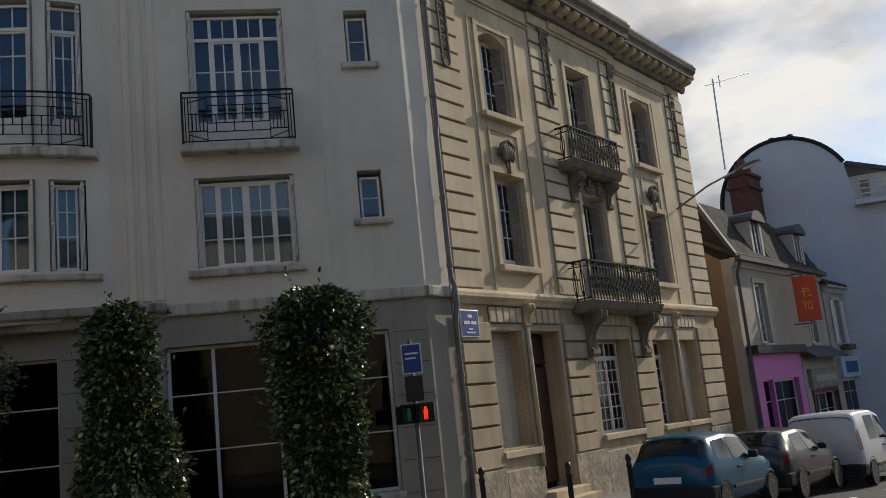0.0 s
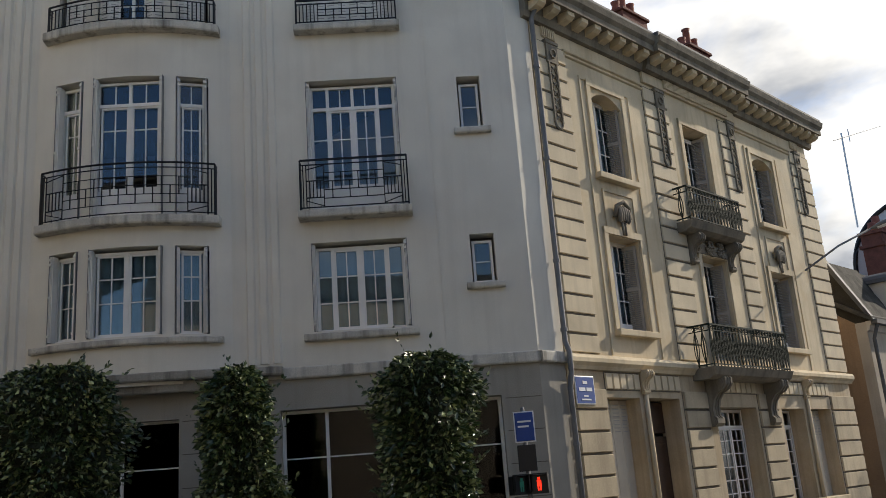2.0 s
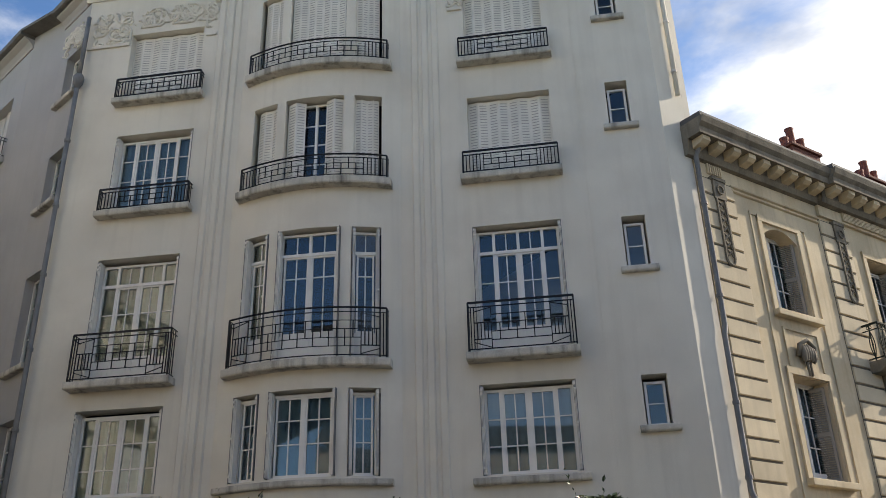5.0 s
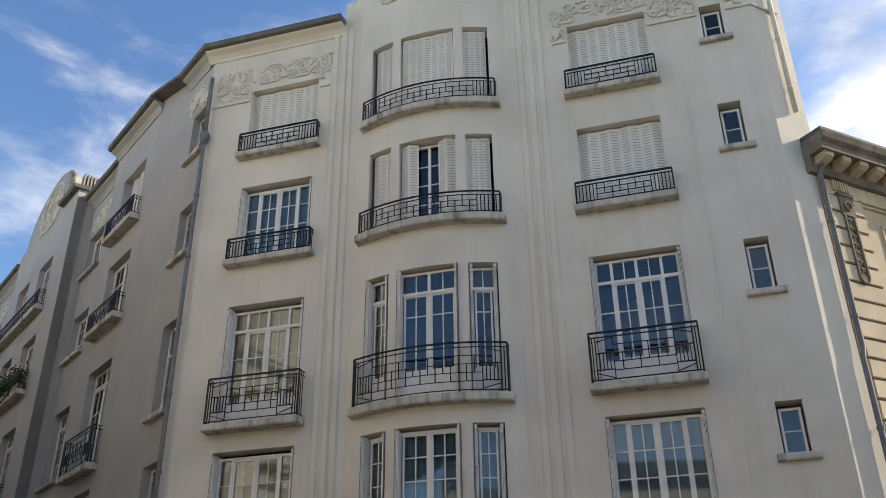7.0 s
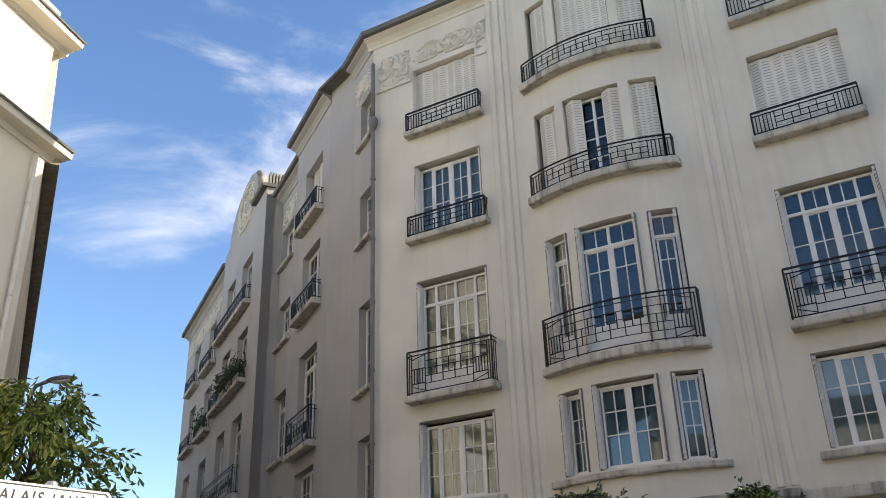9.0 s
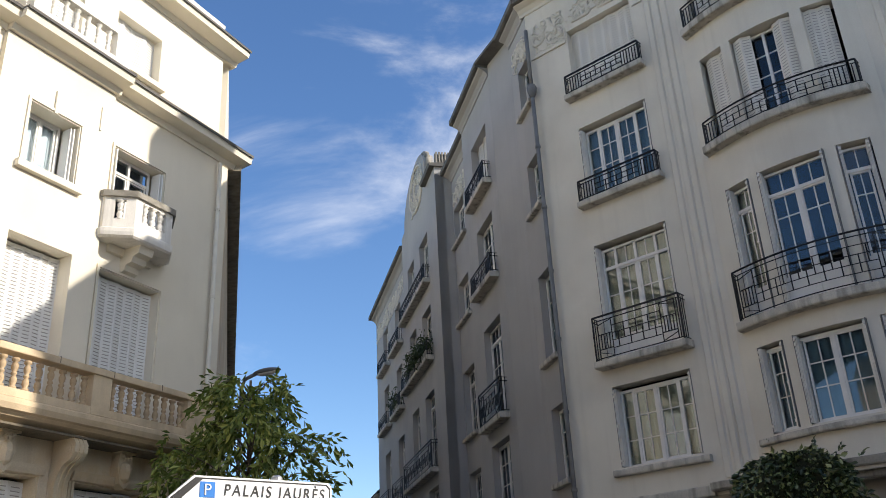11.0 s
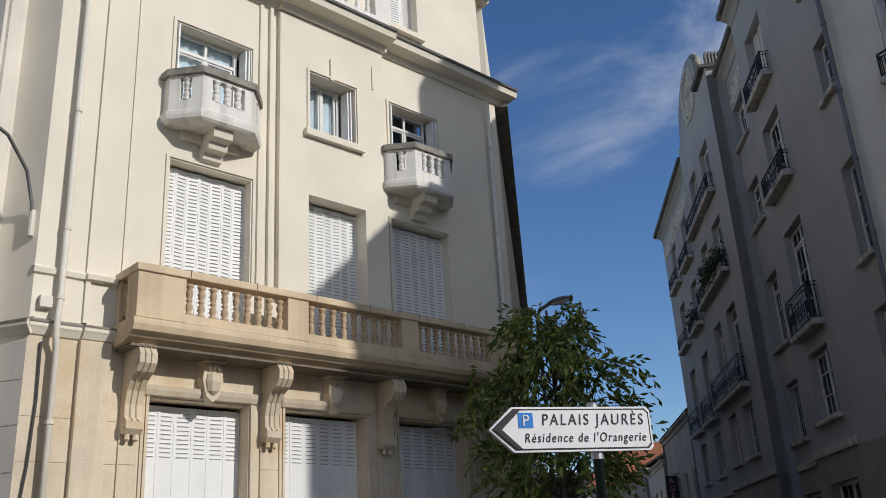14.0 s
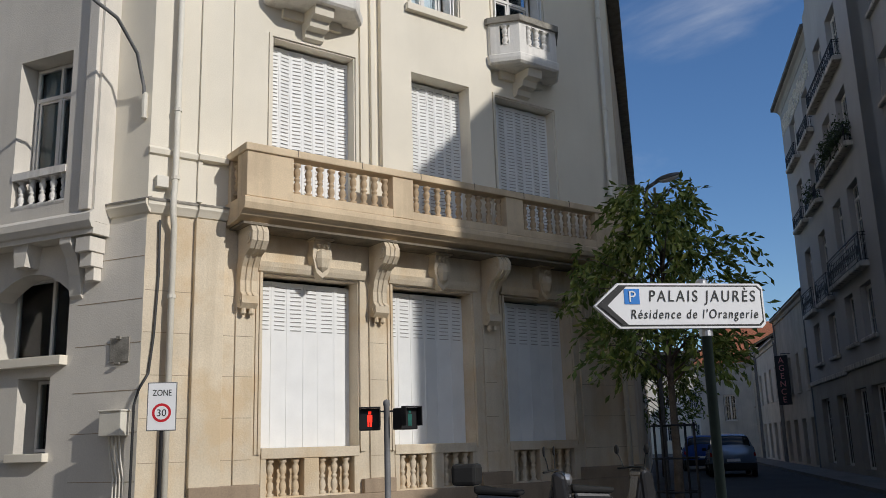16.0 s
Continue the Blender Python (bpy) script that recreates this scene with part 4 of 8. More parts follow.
# roofs and the closed back
def flat_roof(parent, pts, z, t, material, name="roof"):
    g = Geo().prism([(p[0], p[1]) for p in pts], z, z + t, "z")
    return part(name, g, material, parent)
q = [FA @ Vector((LEFT, 0.2, 0)), FA @ Vector((0, 0.2, 0)), FS @ Vector((0.7, 0.3, 0)), FS @ Vector((0.7, 10, 0)), FW @ Vector((-26.6, 12, 0)), FW @ Vector((-26.6, 0.0, 0))]
flat_roof(apt, q, 18.02, 0.12, M_ZINC)
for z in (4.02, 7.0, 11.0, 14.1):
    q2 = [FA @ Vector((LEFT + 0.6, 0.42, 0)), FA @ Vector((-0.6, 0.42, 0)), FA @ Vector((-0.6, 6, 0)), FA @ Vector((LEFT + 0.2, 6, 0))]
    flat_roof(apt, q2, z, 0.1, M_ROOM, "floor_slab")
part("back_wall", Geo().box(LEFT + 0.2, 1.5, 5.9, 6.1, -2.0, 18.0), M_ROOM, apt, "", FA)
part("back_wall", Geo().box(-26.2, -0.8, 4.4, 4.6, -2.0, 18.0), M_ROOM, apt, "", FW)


# ---- the limestone town house beside it ----
house = thing("town_house", FS @ pose(0.85, 0, 0), "cream limestone town house with carved ornament, three storeys", "town house")
B_END = 14.4


def arc_top(g, s0, s1, z, rise, y0, y1, zt):
    """Fills the corners over a shallow arch between the springing z and the flat top zt."""
    n = 8
    c = (s0 + s1) / 2
    w = (s1 - s0) / 2
    pts = [(s0 + (s1 - s0) * i / n, z + rise * (1 - ((s0 + (s1 - s0) * i / n - c) / w) ** 2)) for i in range(n + 1)]
    g.prism(pts + [(s1, zt), (s0, zt)], y0, y1, "y")


bh = []
TOPW = [(2.78, 3.98), (6.72, 7.95), (10.42, 11.72)]
for i, (a, b) in enumerate(TOPW):
    bh += [(a, b, 8.32 if i != 1 else 7.9, 10.42), (a, b, 4.78 if i != 1 else 4.3, 6.9)]
GW = [(2.03, 3.22, 0.88, 3.34), (3.50, 4.78, -0.2, 3.34), (6.32, 8.35, 0.74, 3.16), (9.72, 11.05, 0.66, 3.14), (11.42, 12.78, 0.62, 3.14)]
part("wall", wall_geo(0.82, B_END, -2.5, 3.9, 0.55, GW), M_STONE_G, house, "darker limestone ground floor", FS)
part("wall", wall_geo(0.82, B_END, 3.9, 12.0, 0.55, bh), M_STONE, house, "cream limestone street front", FS)
part("wall", Geo().box(B_END - 0.4, B_END, 0.55, 10, -2.5, 12.0), M_STONE, house, "", FS)
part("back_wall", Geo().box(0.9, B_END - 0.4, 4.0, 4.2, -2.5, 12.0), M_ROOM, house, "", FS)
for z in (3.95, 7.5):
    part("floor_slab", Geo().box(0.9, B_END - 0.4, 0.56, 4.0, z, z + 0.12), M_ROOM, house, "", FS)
# plinth and belt
for a, b in ((0.82, 2.0), (4.82, 6.3), (8.38, 9.7), (12.8, B_END + 0.03)):
    part("plinth", Geo().box(a, b, -0.06, 0, -2.5, 0.5), M_RUBBLE, house, "rough stained stone plinth", FS, bevel=0.015)
for a, b, z in ((2.0, 3.4, 0.42), (6.3, 8.38, 0.42), (9.7, 11.2, 0.4), (11.3, 12.8, 0.38)):
    part("plinth", Geo().box(a, b, -0.06, 0, -2.5, z), M_RUBBLE, house, "", FS, bevel=0.015)
    part("sill", Geo().box(a - 0.03, b + 0.05, -0.10, 0.3, z + 0.26, z + 0.40), M_STONE, house, "", FS, bevel=0.012)
prof = [(0.0, 3.88), (-0.06, 3.88), (-0.10, 3.95), (-0.17, 4.02), (-0.17, 4.10), (-0.12, 4.17), (0.0, 4.2)]
part("belt_course", Geo().prism(prof, 0.82, B_END + 0.12, "x"), M_STONE, house, "", FS)
# rusticated strips: one block a course
STRIPS = [(0.95, 1.95), (5.02, 6.12), (8.75, 9.62), (13.1, B_END + 0.02)]


def block(w, h, d):
    e = 0.018
    g = Geo()
    g.add([(0, 0, 0), (w, 0, 0), (w, 0, h), (0, 0, h), (e, -d, e), (w - e, -d, e), (w - e, -d, h - e), (e, -d, h - e)],
          [(4, 5, 6, 7), (0, 1, 5, 4), (1, 2, 6, 5), (2, 3, 7, 6), (3, 0, 4, 7)])
    return g


M_BLOCK_G = mat("darker_limestone_block", (0.47, 0.385, 0.26), 0.9, 0.14, 1.3, 0.08, 35, 0.3, streak=0.45, stain=(0.22, 0.17, 0.12), rand=0.10)
M_BLOCK = mat("limestone_block", (0.605, 0.505, 0.35), 0.9, 0.12, 1.3, 0.05, 60, 0.1, streak=0.25, stain=(0.30, 0.24, 0.17), rand=0.07)
for a, b in STRIPS:
    h = 0.405
    part("joint_bed", Geo().box(a, b, -0.012, 0, 4.22, 11.1), M_JOINT, house, "", FS)
    me = shared(("stone_block", round(b - a, 3)), lambda: block(b - a, h - 0.035, 0.045), M_BLOCK)
    for i in range(17):
        part("stone_block", me, M_BLOCK, house, "", FS @ pose(a, 0, 4.22 + i * h))
GSTR = [(0.95, 1.98), (4.92, 5.95), (8.45, 9.55), (12.85, B_END + 0.02)]
for a, b in GSTR:
    h = 0.43
    part("joint_bed", Geo().box(a, b, -0.012, 0, 0.53, 3.5), M_JOINT, house, "", FS)
    me = shared(("stone_block", "g", round(b - a, 3)), lambda: block(b - a, h - 0.035, 0.06), M_BLOCK_G)
    for i in range(7):
        part("stone_block", me, M_BLOCK_G, house, "", FS @ pose(a, 0, 0.53 + i * h))
# upright stones over the ground-floor openings
for a, b in ((2.0, 3.25), (3.55, 4.85), (6.3, 8.4), (9.7, 11.1), (11.45, 12.8)):
    n = max(3, round((b - a) / 0.27))
    w = (b - a) / n
    part("joint_bed", Geo().box(a, b, -0.012, 0, 3.48, 3.86), M_JOINT, house, "", FS)
    me = shared(("voussoir", round(w, 3)), lambda: block(w - 0.03, 0.34, 0.05), M_BLOCK)
    for i in range(n):
        part("voussoir", me, M_BLOCK, house, "", FS @ pose(a + i * w + 0.015, 0, 3.5))


def scroll(h, d, w):
    """Bracket that curls out at the top and in at the foot, seen from the side, w wide."""
    pts = [(0, 0), (-0.06 * d, 0.02 * h), (-0.22 * d, 0.0), (-0.36 * d, 0.06 * h), (-0.36 * d, 0.15 * h), (-0.24 * d, 0.2 * h), (-0.22 * d, 0.34 * h), (-0.32 * d, 0.5 * h),
           (-0.52 * d, 0.62 * h), (-0.80 * d, 0.68 * h), (-0.97 * d, 0.77 * h), (-0.98 * d, 0.88 * h), (-0.86 * d, 0.96 * h), (-0.86 * d, h), (0, h)]
    g = Geo().prism(pts, 0, w, "x")
    for x in (-0.015, w - 0.01):
        for cy, cz, r in ((-0.72 * d, 0.82 * h, 0.17 * d), (-0.2 * d, 0.1 * h, 0.1 * d)):
            g.prism([(cy + r * math.cos(t * 0.5236), cz + r * math.sin(t * 0.5236)) for t in range(12)], x, x + 0.025, "x")
            g.prism([(cy + 0.5 * r * math.cos(t * 0.5236), cz + 0.5 * r * math.sin(t * 0.5236)) for t in range(12)], x - 0.012, x + 0.037, "x")
    for k in range(1, 3):
        g.tube([(w * k / 3, y - 0.012, z) for y, z in pts[4:13]], 0.016, 5)
    return g


me = shared(("console", "b"), lambda: scroll(1.22, 0.55, 0.34), M_STONE_D)
for s in (5.95, 8.85):
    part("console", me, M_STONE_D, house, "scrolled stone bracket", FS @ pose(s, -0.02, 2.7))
me = shared(("console", "s"), lambda: scroll(0.5, 0.24, 0.22), M_STONE)
for s in (3.28, 11.14):
    part("console", me, M_STONE, house, "", FS @ pose(s, -0.03, 3.42))
    part("pilaster", Geo().tube([(s + 0.11, -0.05, 0.4), (s + 0.11, -0.05, 3.4)], 0.055, 10), M_STONE, house, "", FS, smooth=True)


def iron_balcony(s0, s1, z, out, h, key):
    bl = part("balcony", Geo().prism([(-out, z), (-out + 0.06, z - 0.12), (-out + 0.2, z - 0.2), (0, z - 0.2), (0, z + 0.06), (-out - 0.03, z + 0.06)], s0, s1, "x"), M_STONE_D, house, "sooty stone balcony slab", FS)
    fr = Geo()
    z0 = z + 0.06
    y = -out + 0.04
    for zz, t in ((z0 + 0.06, 0.013), (z0 + h - 0.14, 0.011), (z0 + h, 0.02)):
        fr.box(s0 + 0.03, s1 - 0.03, y - t, y + t, zz - t, zz + t)
        for x in (s0 + 0.03, s1 - 0.03):
            fr.box(x - t, x + t, y, 0, zz - t, zz + t)
    rail = part("railing", fr, M_GREENIRON, bl, "green-black cast-iron railing", FS)

    def panel():
        g = Geo()
        b = 0.012
        zb, zt = 0.06, h - 0.14
        g.box(-b, b, -b, b, 0, h)
        for d in (-1, 1):
            pts = [(d * 0.06 * math.sin(math.pi * k / 8) * (1 if k < 5 else 1.0), 0, zb + (zt - zb) * k / 8) for k in range(9)]
            g.tube(pts, 0.012, 4)
            g.tube([(d * (0.035 + 0.025 * math.cos(k)), 0, zt + 0.07 + 0.04 * math.sin(k)) for k in range(7)], 0.010, 4)
        g.lathe([(0.0, -0.03), (0.025, 0.0), (0.0, 0.03)], 6, (0, 0, (zb + zt) / 2))
        return g

    me = shared(("iron_panel", key), panel, M_GREENIRON)
    n = int((s1 - s0) / 0.155)
    for i in range(n + 1):
        part("baluster", me, M_GREENIRON, rail, "", FS @ pose(s0 + 0.05 + (s1 - s0 - 0.1) * i / n, y, z0))
    m = max(2, int(out / 0.16))
    for x in (s0 + 0.03, s1 - 0.03):
        for j in range(1, m):
            part("baluster", me, M_GREENIRON, rail, "", FS @ pose(x, y * j / m, z0, 0, 0, 90))


iron_balcony(5.5, 9.4, 3.96, 0.62, 0.98, "low")
iron_balcony(5.72, 8.38, 7.55, 0.46, 0.86, "high")
for s in (6.25, 8.1):
    me = shared(("console", "m"), lambda: scroll(0.75, 0.4, 0.22), M_STONE_D)
    part("console", me, M_STONE_D, house, "", FS @ pose(s - 0.11, -0.02, 6.62))
g = Geo().box(6.45, 8.0, -0.08, 0, 6.95, 7.2)
curls(g, 6.5, 7.95, 6.95, 7.3, -0.1, 14, 0.12)
part("carved_lintel", g, M_STONE_D, house, "", FS)


def louvre_leaf(w, h):
    g = Geo().box(0, 0.06, 0, 0.035, 0, h).box(w - 0.06, w, 0, 0.035, 0, h)
    for z in (0, h * 0.48, h - 0.08):
        g.box(0.06, w - 0.06, 0, 0.035, z, z + 0.08)
    for lo, hi in ((0.08, h * 0.48), (h * 0.48 + 0.08, h - 0.08)):
        n = int((hi - lo) / 0.045)
        for i in range(n):
            z = lo + (hi - lo) * i / n
            g.prism([(0.004, z + 0.034), (0.03, z), (0.034, z + 0.006), (0.008, z + 0.042)], 0.06, w - 0.06, "x")
    return g


for i, (a, b) in enumerate(TOPW):
    for lo, hi, top in ((8.32 if i != 1 else 7.9, 10.42, True), (4.78 if i != 1 else 4.3, 6.9, False)):
        g = Geo()
        if top and i != 1:
            arc_top(g, a, b, hi - 0.28, 0.24, 0.0, 0.5, hi)
        # stone frame round the opening
        for x0, x1 in ((a - 0.16, a - 0.02), (b + 0.02, b + 0.16)):
            g.box(x0, x1, -0.05, 0, lo - 0.05, hi + 0.14)
        g.box(a - 0.16, b + 0.16, -0.055, 0, hi + 0.02, hi + 0.17)
        pieces("window_surround", g, M_STONE, house, "", FS)
        grid_window(house, FS, a, b, lo, hi - (0.08 if top else 0), 0.34, [2, 2], None, [0.3, 0.65], 0.15, M_CURTAIN if i != 1 else None, fr=0.05)
        if i != 1:
            part("sill", Geo().box(a - 0.18, b + 0.18, -0.16, 0.3, lo - 0.14, lo), M_STONE, house, "", FS, bevel=0.015)
        me = shared(("louvre_leaf", round(hi - lo, 2)), lambda: louvre_leaf(0.56, hi - lo - 0.12), M_SHUTB)
        part("shutter", me, M_SHUTB, house, "grey-brown louvred shutter, half open", FS @ pose(b - 0.03, 0.08, lo + 0.04, 0, 0, 108))
        part("shutter", me, M_SHUTB, house, "", FS @ pose(a + 0.02, 0.08, lo + 0.04, 0, 0, 84))
# panels, roses and mouldings
for s in (3.38, 11.07):
    g = Geo().box(s - 0.98, s - 0.93, -0.03, 0, 4.22, 10.55).box(s + 0.93, s + 0.98, -0.03, 0, 4.22, 10.55).box(s - 0.98, s + 0.98, -0.03, 0, 10.55, 10.62)
    g.box(s - 0.6, s + 0.6, -0.03, 0, 7.92, 7.97).box(s - 0.6, s - 0.55, -0.03, 0, 7.1, 7.92).box(s + 0.55, s + 0.6, -0.03, 0, 7.1, 7.92)
    pieces("moulding", g, M_STONE, house, "", FS)
    g = Geo()
    for k in range(5):
        g.lathe([(0.0, -0.20), (0.055, -0.14), (0.075, 0.0), (0.055, 0.14), (0.0, 0.2)], 7, (s - 0.16 + 0.08 * k, -0.10, 7.45 - 0.02 * abs(k - 2)))
    g.tube([(s - 0.3, -0.06, 7.35), (s - 0.24, -0.1, 7.6), (s, -0.12, 7.72), (s + 0.24, -0.1, 7.6), (s + 0.3, -0.06, 7.35)], 0.05, 6)
    g.tube([(s - 0.04, -0.06, 7.25), (s - 0.03, -0.06, 6.95)], 0.035, 6).tube([(s + 0.06, -0.06, 7.25), (s + 0.05, -0.06, 6.95)], 0.035, 6)
    part("carved_shell", g, M_STONE_D, house, "dark weathered shell carving", FS, smooth=True)
for s in (1.42, 5.72, 9.35, 13.55):
    g = Geo().box(s - 0.19, s + 0.19, -0.09, 0, 10.6, 11.05).box(s - 0.22, s + 0.22, -0.11, 0, 11.05, 11.13)
    g.box(s - 0.15, s - 0.11, -0.09, 0, 9.2, 10.6).box(s + 0.11, s + 0.15, -0.09, 0, 9.2, 10.6)
    g.tube([(s + 0.13 * math.cos(a), -0.06, 9.2 + 0.14 * math.sin(a)) for a in [math.pi + math.pi * k / 8 for k in range(9)]], 0.03, 5)
    g.tube([(s + 0.1 * math.cos(k * 0.7), -0.11, 10.82 + 0.1 * math.sin(k * 0.7)) for k in range(10)], 0.02, 5)
    for k in range(7):
        z = 9.25 + 0.19 * k
        g.tube([(s - 0.09, -0.07, z), (s, -0.09, z + 0.09), (s + 0.09, -0.07, z)], 0.022, 5).tube([(s - 0.08, -0.06, z + 0.15), (s, -0.08, z + 0.06), (s + 0.08, -0.06, z + 0.15)], 0.018, 5)
    part("carved_pendant", g, M_STONE_D, house, "", FS)
    me = shared(("flute", 1), lambda: Geo().box(-0.018, 0.018, -0.05, 0, 0, 0.24), M_STONE)
    for k in range(7):
        part("flute", me, M_STONE, house, "", FS @ pose(s - 0.21 + 0.07 * k, 0, 11.22))
for k in range(58):
    part("flute", MESHES[("flute", 1)], M_STONE, house, "", FS @ pose(5.98 + 0.056 * k, -0.08, 11.24))
part("frieze_panel", Geo().box(5.05, 9.65, -0.08, 0, 11.18, 11.46), M_STONE, house, "", FS)
g = Geo()
for a, b in ((1.9, 5.0), (9.7, 13.1)):
    for z in (10.95, 11.06):
        g.prism([(0, z), (-0.05, z + 0.02), (-0.06, z + 0.05), (0, z + 0.06)], a, b, "x")
pieces("moulding", g, M_STONE, house, "", FS)
# cornice, its brackets, the zinc edge
for a, b, o in ((0.55, 5.05, 0.0), (5.05, 9.68, 0.12), (9.68, B_END + 0.35, 0.0)):
    dz = -0.2
    pr = [(0.0, 11.66), (-0.10 - o, 11.68), (-0.14 - o, 11.8), (-0.16 - o, 12.02), (-0.50 - o, 12.02), (-0.50 - o, 12.18), (-0.58 - o, 12.26), (-0.62 - o, 12.40), (0.0, 12.40)]
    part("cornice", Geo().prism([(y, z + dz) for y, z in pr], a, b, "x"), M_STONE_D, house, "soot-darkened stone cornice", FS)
    part("gutter", Geo().prism([(-0.56 - o, 12.40), (0.3, 12.40), (0.3, 12.55), (-0.56 - o, 12.52)], a + 0.02, b - 0.02, "x"), M_ZINC, house, "", FS @ pose(0, 0, dz))
    n = round((b - a) / 0.52)
    me = shared(("modillion", o), lambda: Geo().prism([(-0.14 - o, 11.82), (-0.36 - o, 11.86), (-0.45 - o, 11.92), (-0.45 - o, 12.02), (-0.14 - o, 12.02)], -0.12, 0.12, "x"), M_STONE)
    for i in range(n):
        part("modillion", me, M_STONE, house, "", FS @ pose(a + (i + 0.5) * (b - a) / n, 0, dz))
part("roof", Geo().prism([(-0.4, 12.3), (8.0, 12.3), (8.0, 13.0), (3.6, 13.4)], 0.9, B_END, "x"), M_SLATE, house, "low slate roof", FS)
for s in (9.0, 12.85):
    g = Geo().box(s - 0.68, s + 0.68, 2.2, 2.9, 12.6, 15.4).box(s - 0.74, s + 0.74, 2.13, 2.97, 14.95, 15.05).box(s - 0.74, s + 0.74, 2.13, 2.97, 15.4, 15.5)
    ch = part("chimney", g, M_BRICK, house, "red brick chimney stack", FS, bevel=0.02)
    for x, h in ((-0.45, 0.4), (-0.08, 0.85), (0.38, 0.6)):
        part("chimney_pot", Geo().lathe([(0.15, 0), (0.17, 0.1), (0.13, 0.2), (0.12, h - 0.08), (0.15, h)], 10, (s + x, 2.55, 15.48)), M_POT, ch, "", FS, smooth=True)
# ground-floor joinery
def slab_shutters(a, b, lo, hi, depth, material):
    folding_shutter(house, FS, a, b, lo, hi, depth, 4, material, "b", lz0=(hi - lo) * 0.72, step=0.074, fold=6)


M_SHUTBG = mat("faded_beige_shutter", (0.56, 0.50, 0.40), 0.7, 0.08, 2, 0.04, 50, 0.1, streak=0.2)
slab_shutters(2.05, 3.2, 0.88, 3.32, 0.32, M_SHUTBG)
slab_shutters(11.44, 12.76, 0.64, 3.12, 0.32, M_SHUTBG)
grid_window(house, FS, 6.34, 8.33, 0.78, 3.14, 0.42, [2, 2, 2], 0.42, [0.16, 0.33, 0.5, 0.67, 0.84], 0, None, fr=0.06)
grid_window(house, FS, 9.74, 11.03, 0.70, 3.12, 0.42, [2, 2], 0.42, [0.16, 0.33, 0.5, 0.67, 0.84], 0, None, fr=0.06)
door = part("door", Geo().box(3.54, 4.74, 0.44, 0.5, -0.05, 2.55).box(3.54, 4.74, 0.44, 0.5, 2.62, 3.3).box(3.64, 4.08, 0.42, 0.44, 0.15, 1.0).box(4.2, 4.64, 0.42, 0.44, 0.15, 1.0).box(3.64, 4.08, 0.42, 0.44, 1.15, 2.4).box(4.2, 4.64, 0.42, 0.44, 1.15, 2.4), M_WOODDOOR, house, "dark brown panelled front door", FS, bevel=0.01)
part("handle", Geo().tube([(4.14, 0.38, 0.95), (4.14, 0.36, 1.05), (4.14, 0.38, 1.15)], 0.015, 6), M_ALLOY, door, "brass handle", FS)
for i in range(2):
    part("step", Geo().box(3.4, 4.88, -0.28 - 0.28 * i, 0.42 if i == 0 else -0.28, -2.5, -0.16 - 0.16 * i), M_STONE, house, "", FS, bevel=0.015)
# downpipe against the neighbour
g = Geo().tube([(0.86, -0.42, 12.1), (0.86, -0.35, 11.9), (0.80, -0.10, 11.5), (0.80, -0.10, 7.6), (0.74, -0.10, 7.4), (0.74, -0.10, 4.4), (0.74, -0.17, 4.2), (0.74, -0.17, 3.8), (0.74, -0.1, 3.5), (0.74, -0.1, -0.5)], 0.055, 8)
pipe = part("downpipe", g, M_PIPE, house, "dented grey rainwater pipe", FS, smooth=True)
for z in (10.3, 8.2, 6.0, 4.6, 2.4, 0.9):
    part("pipe_collar", Geo().lathe([(0.072, 0), (0.072, 0.07)], 8, (0.80 if z > 7.5 else 0.74, -0.10, z)), M_PIPE, pipe, "", FS)


def bars(parent, m, rows, material, t=0.006):
    """Unreadable writing as plain bars: rows of (x0, x1, z0, z1)."""
    for a, b, c, d in rows:
        part("lettering_bar", Geo().box(a, b, -t, 0.0, c, d), material, parent, "", m)


F = FS @ pose(0.92, -0.075, 3.18)
sg = tagged(part("street_name_sign", Geo().box(0, 0.62, -0.01, 0.012, 0, 0.56), M_SIGNW, None, "", F, bevel=0.01), "blue enamel street name plate with white border on stone", "street sign")
part("face", Geo().box(0.025, 0.595, -0.014, -0.0105, 0.025, 0.535), M_SIGNB, sg, "", F)
bars(sg, F @ pose(0, -0.0145, 0), [(0.24, 0.38, 0.40, 0.46), (0.10, 0.30, 0.26, 0.33), (0.34, 0.52, 0.26, 0.33), (0.24, 0.38, 0.15, 0.18), (0.16, 0.46, 0.08, 0.11)], M_SIGNW)


# ---- the cream building across the side street ----
FC = pose(-14.92, -1.94, 0, 0, 0, 114.8)
FL = pose(-14.88, -2.51, 0, 0, 0, 54.5)
cre = thing("corner_building", FC @ pose(0, 0, 0), "cream painted corner building with stone balconies and white shutters", "apartment building")
C_END = 11.35
LOWO = [(2.06, 3.97), (4.74, 6.66), (7.52, 9.42)]
UPO = [(2.2, 3.92), (5.22, 6.72), (7.55, 9.28)]
TOPO = [(2.2, 3.86, 10.2, 12.28), (5.27, 6.5, 10.78, 12.22), (7.6, 9.12, 10.2, 12.3)]
co = [(a, b, 1.0, 4.78) for a, b in LOWO] + [(a, b, 6.0, 9.28) for a, b in UPO] + TOPO
part("wall", wall_geo(0, C_END, -0.6, 5.62, 0.5, co[:3]), M_CSTONE, cre, "stained limestone ground floor", FC)
part("wall", wall_geo(0, C_END, 5.62, 13.6, 0.5, co[3:]), M_CREAM, cre, "cream painted render", FC)
ATT = [(5.05, 6.5, 14.6, 16.2), (7.5, 8.95, 14.82, 16.25)]
